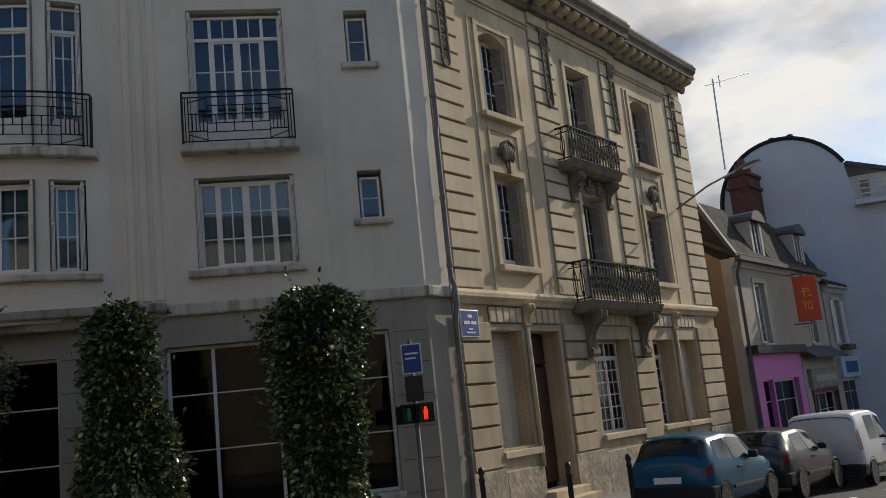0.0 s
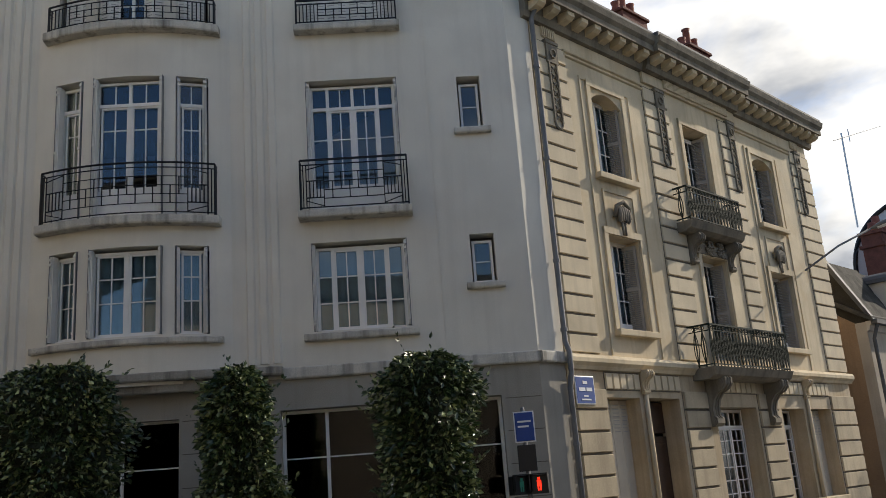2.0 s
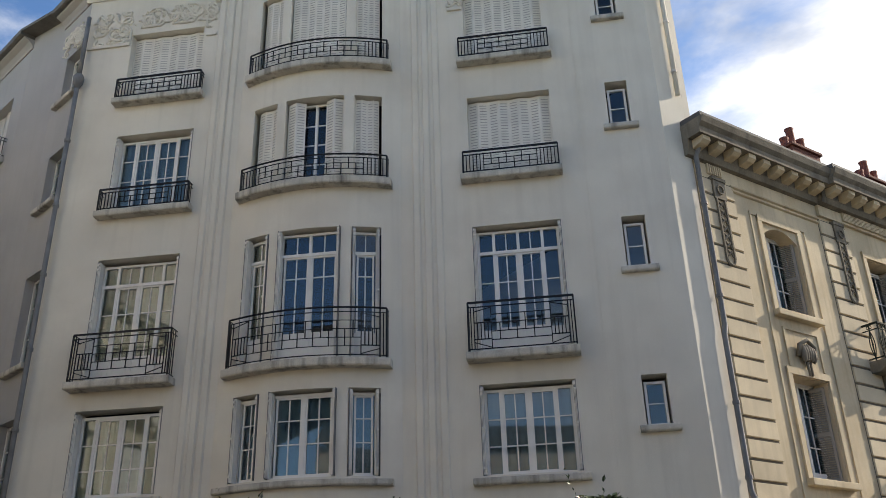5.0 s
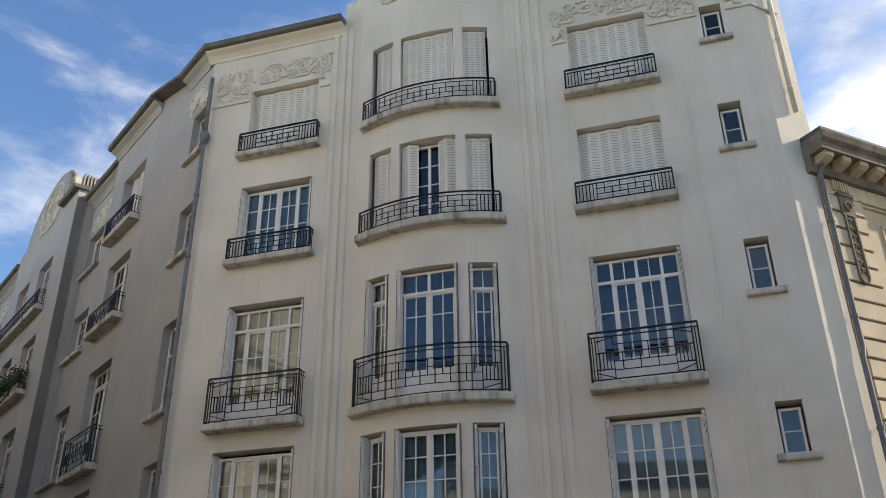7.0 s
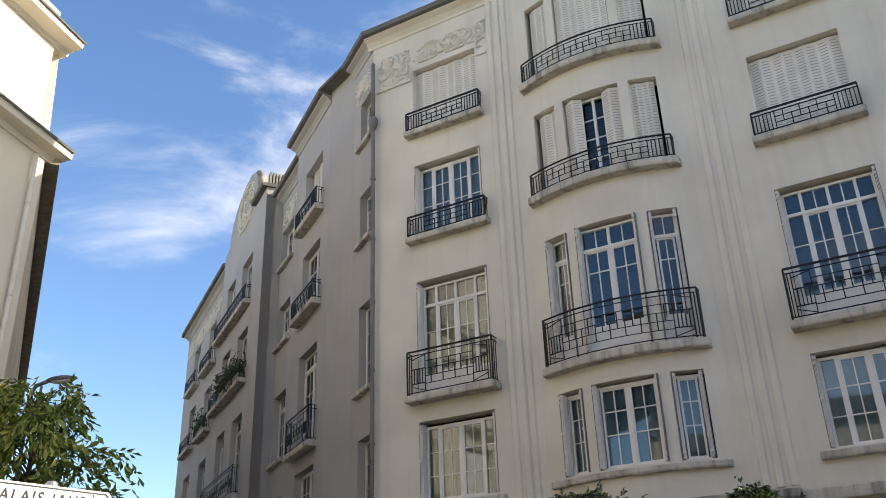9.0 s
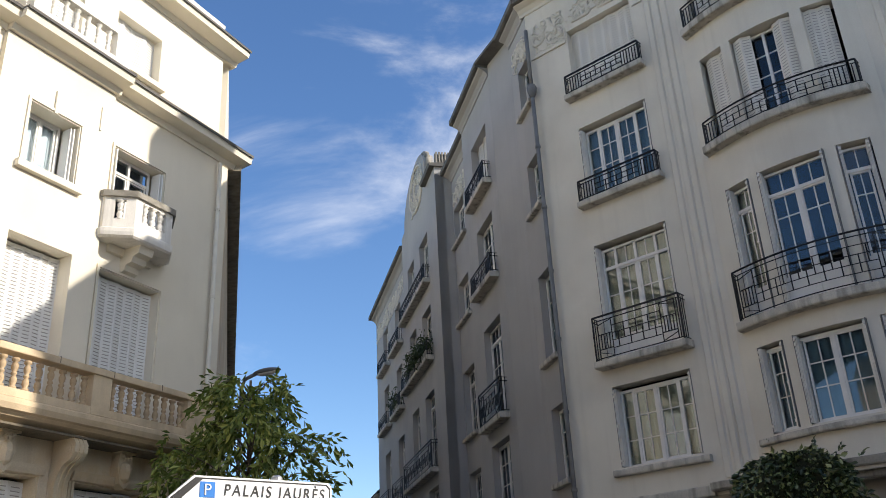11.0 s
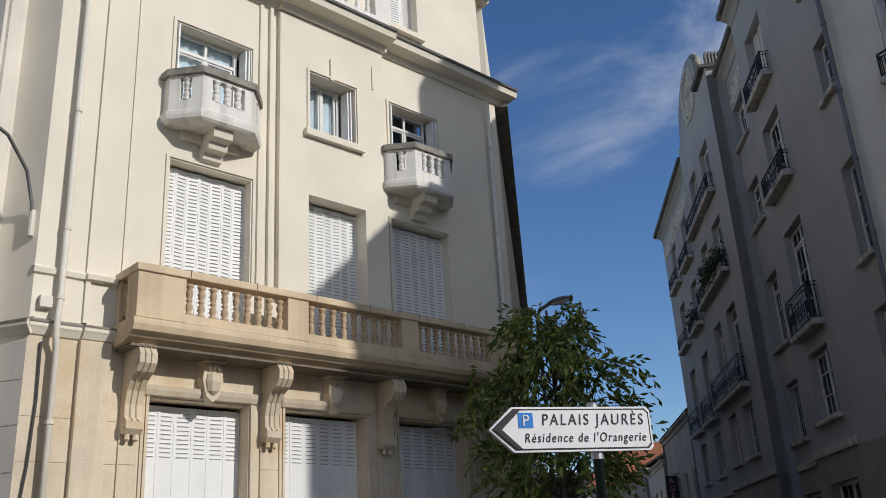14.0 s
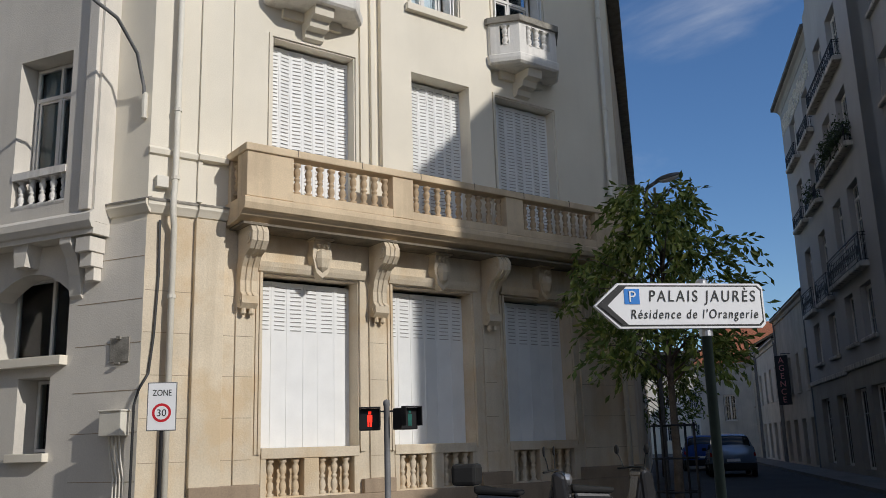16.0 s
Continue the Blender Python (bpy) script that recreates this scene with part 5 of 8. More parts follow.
part("wall", wall_geo(0, 11.25, 13.6, 17.2, 0.4, ATT), M_CREAM, cre, "set-back attic wall", FC @ pose(0, 0.3, 0))
for a, b, c, d in ATT:
    folding_shutter(cre, FC, a, b, c, d, 0.52, 4, M_SHUTC, "att", fold=10)
part("sill", Geo().box(7.38, 9.07, 0.14, 0.4, 14.68, 14.82), M_CREAM, cre, "", FC)
# side along the side street, and the closed back
CE = FC @ Vector((C_END, 0, 0))
FCS = pose(CE.x, CE.y, 0, 0, 0, 155.4)
part("wall", Geo().box(0.2, 24, 0.0, 0.4, -0.6, 13.6), M_CSTONE, cre, "shaded side wall along the side street", FCS)
part("wall", Geo().box(0.5, 24, 0.15, 0.55, 13.6, 17.2), M_CREAM, cre, "", FCS)
part("eave", Geo().box(0.1, 24, -0.35, 0.3, 13.5, 13.75), M_CAP, cre, "", FCS)
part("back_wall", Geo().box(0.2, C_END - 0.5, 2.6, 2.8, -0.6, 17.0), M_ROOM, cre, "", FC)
part("roof", Geo().box(-0.2, 11.0, 0.6, 9, 17.2, 17.35), M_ZINC, cre, "", FC)
# mid section that stands a little forward
mid = wall_geo(4.5, 7.35, 6.9, 13.5, 0.118, [(5.22, 6.72, 6.0, 9.28), (5.27, 6.5, 10.78, 12.22)])
part("projecting_bay", mid, M_CREAM, cre, "", FC @ pose(0, -0.12, 0))
g = Geo()
for a, b, d in ((0.82, 0.9, 0.05), (1.42, 1.46, 0.03), (4.05, 4.13, 0.05), (4.28, 4.36, 0.08), (7.36, 7.42, 0.04)):
    g.box(a, b, -d, 0, 5.9, 13.5)
pieces("moulding", g, M_CREAM, cre, "", FC)
part("pilaster", Geo().box(0.80, 1.32, -0.10, 0, -0.5, 5.6), M_CSTONE, cre, "", FC, bevel=0.01)
# frames round the openings
for a, b, c, d in TOPO + [(p, q, 6.9, 9.28) for p, q in (UPO[0], UPO[2])]:
    o = 0.12 if 4.5 < a < 7 else 0.0
    g = Geo().box(a - 0.09, a - 0.03, -0.035 - o, -o, c, d + 0.09).box(b + 0.03, b + 0.09, -0.035 - o, -o, c, d + 0.09).box(a - 0.03, b + 0.03, -0.035 - o, -o, d + 0.03, d + 0.09)
    pieces("window_surround", g, M_CREAM, cre, "", FC)
part("sill", Geo().box(5.1, 6.68, -0.24, 0.2, 10.62, 10.78), M_CREAM, cre, "", FC, bevel=0.01)
part("keystone", Geo().box(5.8, 5.88, -0.17, -0.12, 12.2, 12.75), M_CREAM, cre, "", FC)
part("keystone", Geo().box(7.0, 7.04, -0.15, -0.12, 12.4, 13.0), M_CREAM, cre, "", FC)
for a, b, c, d in TOPO:
    grid_window(cre, FC, a + 0.05, b - 0.17, c, d, 0.28, [2, 2], 0.42 if a != 5.27 else None, 1, 0, M_CURTAINW if a < 7 else None, fr=0.07, bars=False)
    g = Geo().box(b - 0.13, b - 0.10, 0.0, 0.26, c, d - 0.05).box(b - 0.07, b - 0.04, -0.03, 0.24, c, d - 0.05)
    part("folded_shutter", g, M_SHUTC, cre, "", FC)
    part("folded_shutter", Geo().box(a + 0.01, a + 0.04, -0.06, 0.2, c, d - 0.05), M_SHUTC, cre, "", FC)
for a, b in UPO:
    folding_shutter(cre, FC, a, b, 6.0, 9.24, 0.24, 7, M_SHUTC, "up", lz0=0.1, step=0.074, fold=7)
for a, b in LOWO:
    folding_shutter(cre, FC, a, b, 1.80, 4.72, 0.30, 6, M_SHUTC, "low", lz0=2.02, step=0.074, fold=5)
    part("window_breast", Geo().box(a, b, 0.3, 0.5, 0.9, 1.8), M_CSTONE, cre, "", FC)
    part("sill", Geo().box(a, b, -0.04, 0.34, 1.62, 1.80), M_CSTONE, cre, "", FC, bevel=0.012)
    # stone architrave with stepped mouldings
    g = Geo()
    for k, d in ((0, 0.05), (1, 0.03)):
        g.box(a - 0.07 - 0.06 * k, a - 0.02 - 0.06 * k, -d, 0, 1.7, 4.85).box(b + 0.02 + 0.06 * k, b + 0.07 + 0.06 * k, -d, 0, 1.7, 4.85)
    g.prism([(0, 4.80), (-0.08, 4.82), (-0.12, 4.9), (-0.14, 4.98), (0, 5.0)], a - 0.12, b + 0.12, "x")
    pieces("window_surround", g, M_CSTONE, cre, "", FC)

BAL_PROF = [(0.06, 0.0), (0.06, 0.05), (0.032, 0.07), (0.056, 0.13), (0.05, 0.20), (0.028, 0.245), (0.046, 0.265), (0.046, 0.295), (0.028, 0.315), (0.05, 0.36), (0.056, 0.43), (0.032, 0.49), (0.06, 0.51), (0.06, 0.56)]


def balusters(parent, F, a, b, y, z, h, n, material, key):
    k = h / 0.56
    me = shared(("baluster", key), lambda: Geo().lathe([(r * 1.15, q * k) for r, q in BAL_PROF], 10), material, True)
    for i in range(n):
        part("baluster", me, material, parent, "", F @ pose(a + (b - a) * (i + 0.5) / n, y, z))


# balustrades under the ground-floor windows
for a, b in LOWO:
    m = (a + b) / 2
    bs = part("balustrade", Geo().box(a, b, -0.02, 0.2, 0.93, 0.98), M_CSTONE, cre, "stone balustrade below a window", FC)
    for p, q in ((a, a + 0.10), (m - 0.14, m + 0.14), (b - 0.10, b)):
        part("pier", Geo().box(p, q, -0.02, 0.2, 0.98, 1.62), M_CSTONE, bs, "", FC)
    balusters(bs, FC, a + 0.10, m - 0.14, 0.09, 0.98, 0.64, 3, M_CSTONE, "win")
    balusters(bs, FC, m + 0.14, b - 0.10, 0.09, 0.98, 0.64, 3, M_CSTONE, "win")
M_BASEC = mat("brown_stone_plinth", (0.34, 0.26, 0.18), 0.9, 0.15, 1.5, 0.08, 35, 0.25, streak=0.3)
part("plinth", Geo().box(0.8, C_END + 0.05, -0.14, 0, -0.7, 0.97), M_BASEC, cre, "brown stone plinth", FC, bevel=0.015)
for a, b in ((0.8, 2.0), (4.02, 4.7), (6.72, 7.48), (9.48, C_END + 0.05)):
    part("plinth", Geo().box(a, b, -0.12, 0, 0.97, 1.22), M_BASEC, cre, "", FC, bevel=0.015)
# joints of the large stone blocks
g = Geo()
for z in (1.62, 2.3, 2.98, 3.66, 4.34):
    for a, b in ((0.02, 0.79), (1.33, 1.54), (4.56, 4.62), (9.98, C_END - 0.02)):
        g.box(a, b, -0.003, 0.0, z - 0.005, z + 0.005)
    for s in (1.72, 4.36, 7.08, 9.80):
        g.box(s - 0.15, s + 0.15, -0.043, -0.04, z - 0.005, z + 0.005)
part("jointing", g, M_JOINTC, cre, "", FC)
# piers with consoles under the long balcony
for s in (1.72, 4.36, 7.08, 9.80):
    part("pier", Geo().box(s - 0.16, s + 0.16, -0.04, 0, 1.22, 4.95), M_CSTONE, cre, "", FC, bevel=0.01)
    me = shared(("console", "c"), lambda: scroll(1.42, 0.62, 0.30), M_CSTONE)
    part("console", me, M_CSTONE, cre, "tall scrolled stone console", FC @ pose(s - 0.15, -0.03, 4.12))
    g = Geo()
    for d in (-0.07, 0.07):
        g.lathe([(0.0, -0.12), (0.05, -0.08), (0.04, 0.0), (0.03, 0.06)], 7, (s + d, -0.14, 4.12))
    part("drop", g, M_CSTONE, cre, "", FC)
for a, b in LOWO:
    m = (a + b) / 2 + 0.1
    g = Geo().prism([(-0.16, 5.45), (0.16, 5.45), (0.2, 5.15), (0.12, 4.85), (0.0, 4.75), (-0.12, 4.85), (-0.2, 5.15)], -0.22, 0.0, "y")
    g.lathe([(0.0, -0.24), (0.11, -0.14), (0.15, 0.02), (0.12, 0.16), (0.0, 0.24)], 9, (0, -0.20, 5.08))
    g.box(-0.2, 0.2, -0.3, 0.0, 5.45, 5.58)
    for k in (-0.09, 0.0, 0.09):
        g.lathe([(0.0, -0.07), (0.045, 0.0), (0.0, 0.07)], 6, (k, -0.27, 5.36))
    part("keystone", g, M_CSTONE, cre, "carved keystone", FC @ pose(m, 0, 0))
# the long balcony
pr = [(0, 5.52), (-0.50, 5.56), (-0.66, 5.62), (-0.72, 5.68), (-0.80, 5.70), (-0.84, 5.80), (-0.84, 5.88), (-0.78, 5.92), (0, 5.92)]
lb = part("balcony", Geo().prism(pr, 1.34, 10.5, "x"), M_OCHRE, cre, "long ochre stone balcony", FC)
for a, b, c, d in ((1.38, 2.24, -0.80, -0.58), (4.28, 4.74, -0.80, -0.58), (7.04, 7.50, -0.80, -0.58), (9.62, 10.46, -0.80, -0.58), (1.38, 1.58, -0.58, -0.40), (1.38, 1.58, -0.12, 0.0)):
    part("pier", Geo().box(a, b, c, d, 5.92, 6.72), M_OCHRE, lb, "", FC, bevel=0.01)
for a, b in ((2.24, 4.28), (4.74, 7.04), (7.50, 9.62)):
    part("base_rail", Geo().box(a, b, -0.79, -0.59, 5.92, 6.07), M_OCHRE, lb, "", FC)
    balusters(lb, FC, a, b, -0.69, 6.07, 0.57, 9, M_BALU, "long")
balusters(lb, FC @ pose(1.48, 0, 0, 0, 0, 90), -0.40, -0.12, 0.0, 6.05, 0.6, 2, M_BALU, "long")
part("capping", Geo().box(1.34, 10.5, -0.84, -0.54, 6.70, 6.84).box(1.34, 1.62, -0.54, 0, 6.70, 6.84), M_OCHRE, lb, "", FC, bevel=0.02)
# Dark sheet under the slab: its shade is put into colour beside soot.
part("soffit", Geo().box(1.42, 10.42, -0.60, -0.002, 5.485, 5.525), M_STONE_D, lb, "underside darkened by soot and by painted shade", FC)
for s in (2.3, 3.6, 4.9, 6.2, 7.5, 8.8):
    part("capping_joint", Geo().box(s - 0.006, s + 0.006, -0.845, -0.535, 6.72, 6.845), M_JOINT, lb, "", FC)
# belt beside the balcony
for a, b in ((-0.02, 0.82), (0.82, 1.34)):
    o = 0.06 if a > 0.5 else 0
    part("belt_course", Geo().prism([(0, 5.60), (-0.04 - o, 5.62), (-0.09 - o, 5.70), (-0.12 - o, 5.74), (-0.12 - o, 5.82), (0, 5.85)], a, b, "x"), M_CREAM, cre, "", FC)
    part("flashing", Geo().prism([(0, 5.854), (-0.125 - o, 5.824), (-0.135 - o, 5.80), (-0.14 - o, 5.83), (0, 5.89)], a, b, "x"), M_CAP, cre, "", FC)
    part("moulding", Geo().prism([(0, 6.62), (-0.05 - o, 6.64), (-0.07 - o, 6.72), (0, 6.78)], a, b, "x"), M_CREAM, cre, "", FC)


def oct_balcony(c):
    w, f, d = 1.0, 0.56, 0.72
    F = FC @ pose(c, 0, 0)

    def ring(k, e=0.0):
        return [(-w * k - e, 0.0), (-w * k - e, -0.22 * k), (-f * k - e * 0.4, -d * k - e), (f * k + e * 0.4, -d * k - e), (w * k + e, -0.22 * k), (w * k + e, 0.0)]

    g = Geo()
    lv = [(9.90, 0.95), (9.94, 1.01), (10.02, 1.03), (10.10, 1.03), (10.13, 0.985), (10.14, 0.985)]
    for z, k in lv:
        g.v += [(x, y, z) for x, y in ring(k)]
    n = 6
    g.f = [(j * n + i, j * n + (i + 1) % n, (j + 1) * n + (i + 1) % n, (j + 1) * n + i) for j in range(len(lv) - 1) for i in range(n)]
    g.f += [tuple(range(n - 1, -1, -1)), tuple((len(lv) - 1) * n + i for i in range(n))]
    bl = part("balcony", g, M_CBALC, cre, "small eight-sided pale stone balcony", F)
    r = ring(0.98)
    me = shared(("baluster", "oct"), lambda: Geo().lathe([(q * 1.35, t * 0.86) for q, t in BAL_PROF], 9), M_CBALC, True)
    for (xa, ya), (xb, yb) in zip(r[:-1], r[1:]):
        ln = math.hypot(xb - xa, yb - ya)
        f_ = F @ pose(xa, ya, 0, 0, 0, math.degrees(math.atan2(yb - ya, xb - xa)))
        e_ = 0.21 if ln < 0.9 else 0.20
        gap = [(e_, ln - e_, 10.34, 10.80)] if ln > 0.4 else []
        part("panel", wall_geo(0, ln, 10.14, 10.88, 0.13, gap), M_CBALC, bl, "", f_)
        for k in range((0 if ln < 0.4 else 1 if ln < 0.9 else 3)):
            m_ = 1 if ln < 0.9 else 3
            part("baluster", me, M_CBALC, bl, "", f_ @ pose(e_ + (ln - 2 * e_) * (k + 0.5) / m_, 0.065, 10.33))
    cap = Geo()
    ro, ri = ring(1.0, 0.05), ring(0.80, 0.0)
    cap.v = [(x, y, z) for z in (10.86, 11.0) for x, y in ro] + [(x, y, z) for z in (10.86, 11.0) for x, y in ri]
    for i in range(5):
        cap.f += [(i, i + 1, 7 + i, 6 + i), (6 + i, 7 + i, 19 + i, 18 + i), (18 + i, 19 + i, 13 + i, 12 + i), (12 + i, 13 + i, 1 + i, i)]
    part("capping", cap, M_CAP, bl, "lichen-grey stone capping", F)
    co_ = Geo().prism([(0, 9.35), (-0.14, 9.40), (-0.18, 9.52), (-0.34, 9.55), (-0.38, 9.68), (-0.54, 9.72), (-0.58, 9.90), (0, 9.90)], -0.2, 0.2, "x")
    co_.box(-0.62, 0.62, -0.10, 0, 9.72, 9.9)
    part("corbel", co_, M_CREAM, bl, "", F)


oct_balcony(2.98)
oct_balcony(8.28)
# main cornice and attic
for a, b, o in ((-0.2, 4.5, 0.0), (4.5, 7.42, 0.16), (7.42, C_END + 0.45, 0.0)):
    pr = [(0.3, 13.52), (-0.05 - o, 13.52), (-0.09 - o, 13.66), (-0.42 - o, 13.70), (-0.46 - o, 13.88), (0.3, 13.94)]
    part("cornice", Geo().prism(pr, a, b, "x"), M_CREAM, cre, "", FC)
    part("flashing", Geo().prism([(0.3, 13.945), (-0.46 - o, 13.885), (-0.50 - o, 13.86), (-0.50 - o, 13.93), (0.3, 14.0)], a, b, "x"), M_EAVE, cre, "", FC)
ab = part("balustrade", Geo().box(4.75, 5.15, -0.42, -0.18, 13.98, 15.05).box(6.95, 7.4, -0.42, -0.18, 13.98, 15.05).box(5.15, 6.95, -0.42, -0.18, 13.98, 14.25).box(5.15, 6.95, -0.42, -0.18, 14.9, 15.05), M_CBALC, cre, "pale stone attic balustrade", FC)
balusters(ab, FC, 5.15, 6.95, -0.30, 14.25, 0.65, 6, M_CBALC, "att")
pr = [(0.7, 17.08), (0.26, 17.08), (0.2, 17.2), (-0.2, 17.25), (-0.24, 17.42), (0.7, 17.48)]
part("cornice", Geo().prism(pr, -0.2, 11.75, "x"), M_CREAM, cre, "", FC)
part("flashing", Geo().prism([(0.7, 17.485), (-0.24, 17.425), (-0.28, 17.40), (-0.28, 17.47), (0.7, 17.53)], -0.2, 11.78, "x"), M_EAVE, cre, "", FC)
part("parapet", Geo().box(-0.1, 11.2, 0.25, 0.5, 17.5, 18.2), M_CBALC, cre, "", FC)
# pipes
for s, z0, z1, lab in ((0.40, -0.4, 13.4, "cream rainwater pipe"), (10.9, 1.0, 13.4, "cream rainwater pipe")):
    p = part("downpipe", Geo().tube([(s, -0.14, z1), (s, -0.14, 6.2), (s - 0.05, -0.24, 5.9), (s - 0.05, -0.24, 5.6), (s, -0.16, 5.4), (s, -0.16, z0)], 0.055, 8), M_PIPEC, cre, lab, FC, smooth=True)
    for z in (12, 9.6, 7.4, 6.2, 4.2, 2.4):
        part("pipe_collar", Geo().lathe([(0.07, 0), (0.07, 0.06)], 8, (s, -0.14 - (0.02 if z < 5 else 0), z)), M_PIPEC, p, "", FC)
part("cable", Geo().tube([(0.2, -0.05, 5.5), (0.22, -0.04, 4.6), (0.18, -0.04, 3.6), (0.12, -0.04, 3.0), (-0.02, -0.04, 2.75), (-0.08, -0.03, 2.5), (-0.08, -0.03, 0.2)], 0.022, 5), M_BLACK, cre, "black cable", FC)
# side wing: its upper floors stand forward over the ground floor, with a set-back strip at the corner
FLB = pose(-14.92, -1.94, 0, 0, 0, 54.5)
FCH = FLB @ pose(-0.72, 0, 0)
part("wall", wall_geo(-0.785, 0, 5.5, 17.0, 0.5, []), M_CREAM, cre, "cream set-back corner strip", FLB)
part("belt_course", Geo().prism([(0, 5.60), (-0.04, 5.62), (-0.09, 5.70), (-0.12, 5.74), (-0.12, 5.82), (0, 5.85)], -0.78, 0.08, "x"), M_CREAM, cre, "", FLB)
part("flashing", Geo().prism([(0, 5.854), (-0.125, 5.824), (-0.135, 5.80), (-0.14, 5.83), (0, 5.89)], -0.78, 0.09, "x"), M_CAP, cre, "", FLB)
part("back_wall", Geo().box(-9, -0.5, 1.9, 2.1, -0.6, 17.0), M_ROOM, cre, "", FL)
part("back_wall", Geo().box(-9, -8.8, 0.6, 1.9, -0.6, 17.0), M_ROOM, cre, "", FL)
part("roof", Geo().box(-9, -0.36, 0.05, 8.0, 17.0, 17.15), M_ZINC, cre, "", FL)
lh = [(-2.28, -1.03, 5.95, 8.66), (-3.40, -1.59, 3.39, 4.85), (-2.65, -1.92, 1.82, 3.06), (-2.2, -1.0, 10.9, 13.0)]
part("wall", wall_geo(-9, 0, -0.6, 5.5, 0.6, lh[1:3]), M_GREYSTONE, cre, "grey jointed stone side wing", FLB)
part("wall", wall_geo(-9, -0.344, 5.5, 17.0, 0.5, [lh[0], lh[3]]), M_GREYSTONE, cre, "grey stone upper floors that stand forward", FL)
g = Geo()
arc_top(g, -3.40, -1.59, 4.46, 0.38, 0.0, 0.4, 4.85)
part("arch", g, M_GREYSTONE, cre, "", FLB @ pose(0, -0.004, 0))
part("belt_course", Geo().prism([(0, 5.38), (-0.05, 5.40), (-0.10, 5.5), (-0.10, 5.62), (0, 5.7)], -9, -0.33, "x"), M_GREYSTONE, cre, "", FL)
part("belt_course", Geo().box(-9, -0.344, 0.0, 0.36, 5.30, 5.495), M_GREYSTONE, cre, "", FL)
g = Geo().box(-0.62, -0.40, -0.08, 0, 5.7, 17.0)
pieces("pilaster", g, M_GREYSTONE, cre, "", FL, 0.01)
for z, d, w in ((5.02, 0.34, 0.16), (4.78, 0.26, 0.13), (4.56, 0.16, 0.10)):
    part("corbel", Geo().box(-1.02 - w, -1.02 + w, -d, 0, z, z + 0.25), M_GREYSTONE, cre, "", FLB, bevel=0.012)
for x in (-3.62, -1.42):
    part("corbel", Geo().prism([(0, 4.3), (-0.06, 4.36), (-0.1, 4.7), (-0.2, 5.0), (-0.34, 5.2), (-0.34, 5.30), (0, 5.30)], x - 0.13, x + 0.13, "x"), M_GREYSTONE, cre, "", FLB, bevel=0.012)
part("keystone", Geo().prism([(-2.60, 4.92), (-2.36, 4.92), (-2.30, 5.3), (-2.66, 5.3)], -0.30, 0, "y"), M_GREYSTONE, cre, "", FLB)
part("sill", Geo().box(-3.40, -1.56, -0.16, 0.2, 3.23, 3.39), M_CREAM, cre, "", FLB, bevel=0.012)
part("sill", Geo().box(-2.72, -1.85, -0.12, 0.2, 1.68, 1.82), M_CREAM, cre, "", FLB, bevel=0.012)
grid_window(cre, FLB, -3.40, -1.60, 3.41, 4.85, 0.5, [1, 1], None, 1, 0, None, bars=False)
grid_window(cre, FLB, -2.63, -1.94, 1.84, 3.04, 0.4, [1], None, 1, 0, None, bars=False)
grid_window(cre, FL, -2.26, -1.05, 6.55, 8.64, 0.36, [2, 2], 0.6, 1, 0.0, M_CURTAIN, bars=False)
grid_window(cre, FL, -2.18, -1.02, 10.9, 13.0, 0.36, [2, 2], 0.6, 1, 0.0, M_CURTAIN, bars=False)
bs = part("balustrade", Geo().box(-2.28, -1.03, -0.02, 0.22, 6.45, 6.58).box(-2.28, -1.03, 0.0, 0.22, 5.9, 5.98), M_CBALC, cre, "", FL)
balusters(bs, FL, -2.28, -1.03, 0.1, 5.96, 0.5, 5, M_CBALC, "lw")
g = Geo()
for i, z in enumerate((0.6, 1.35, 2.1, 2.75, 3.5, 4.2, 4.9)):
    g.box(-1.4, -0.01, -0.004, 0, z - 0.006, z + 0.006).box(-9, -3.6, -0.004, 0, z - 0.006, z + 0.006)
part("jointing", g, M_JOINTC, cre, "", FLB)
pl = tagged(part("wall_plaque", Geo().box(0.1, 0.5, -0.03, -0.005, 3.2, 3.6).box(0.26, 0.34, -0.07, -0.03, 3.56, 3.62).box(0.24, 0.34, -0.07, -0.03, 3.16, 3.2), M_CAP, None, "", FCH, bevel=0.006), "grey blank metal plaque on the stone corner", "plaque")
bx_ = tagged(part("meter_box", Geo().box(0.12, 0.56, -0.2, -0.005, 2.05, 2.42).box(0.10, 0.58, -0.22, 0.0, 2.42, 2.45), M_PIPEC, None, "", FCH, bevel=0.01), "cream electric meter box on the wall", "meter box")
for k in range(4):
    x = 0.22 + 0.07 * k
    part("cable", Geo().tube([(x, -0.08, 2.05), (x + 0.03, -0.06, 1.7), (x + 0.1, -0.05, 1.4), (x + 0.1, -0.05, 0.2)], 0.016, 5), M_PIPEC, bx_, "", FCH)
jb = tagged(part("junction_box", Geo().box(0.1, 0.3, -0.12, -0.002, 6.05, 6.25), M_PIPEC, None, "", FC, bevel=0.01), "small cream junction box on the facade", "junction box")


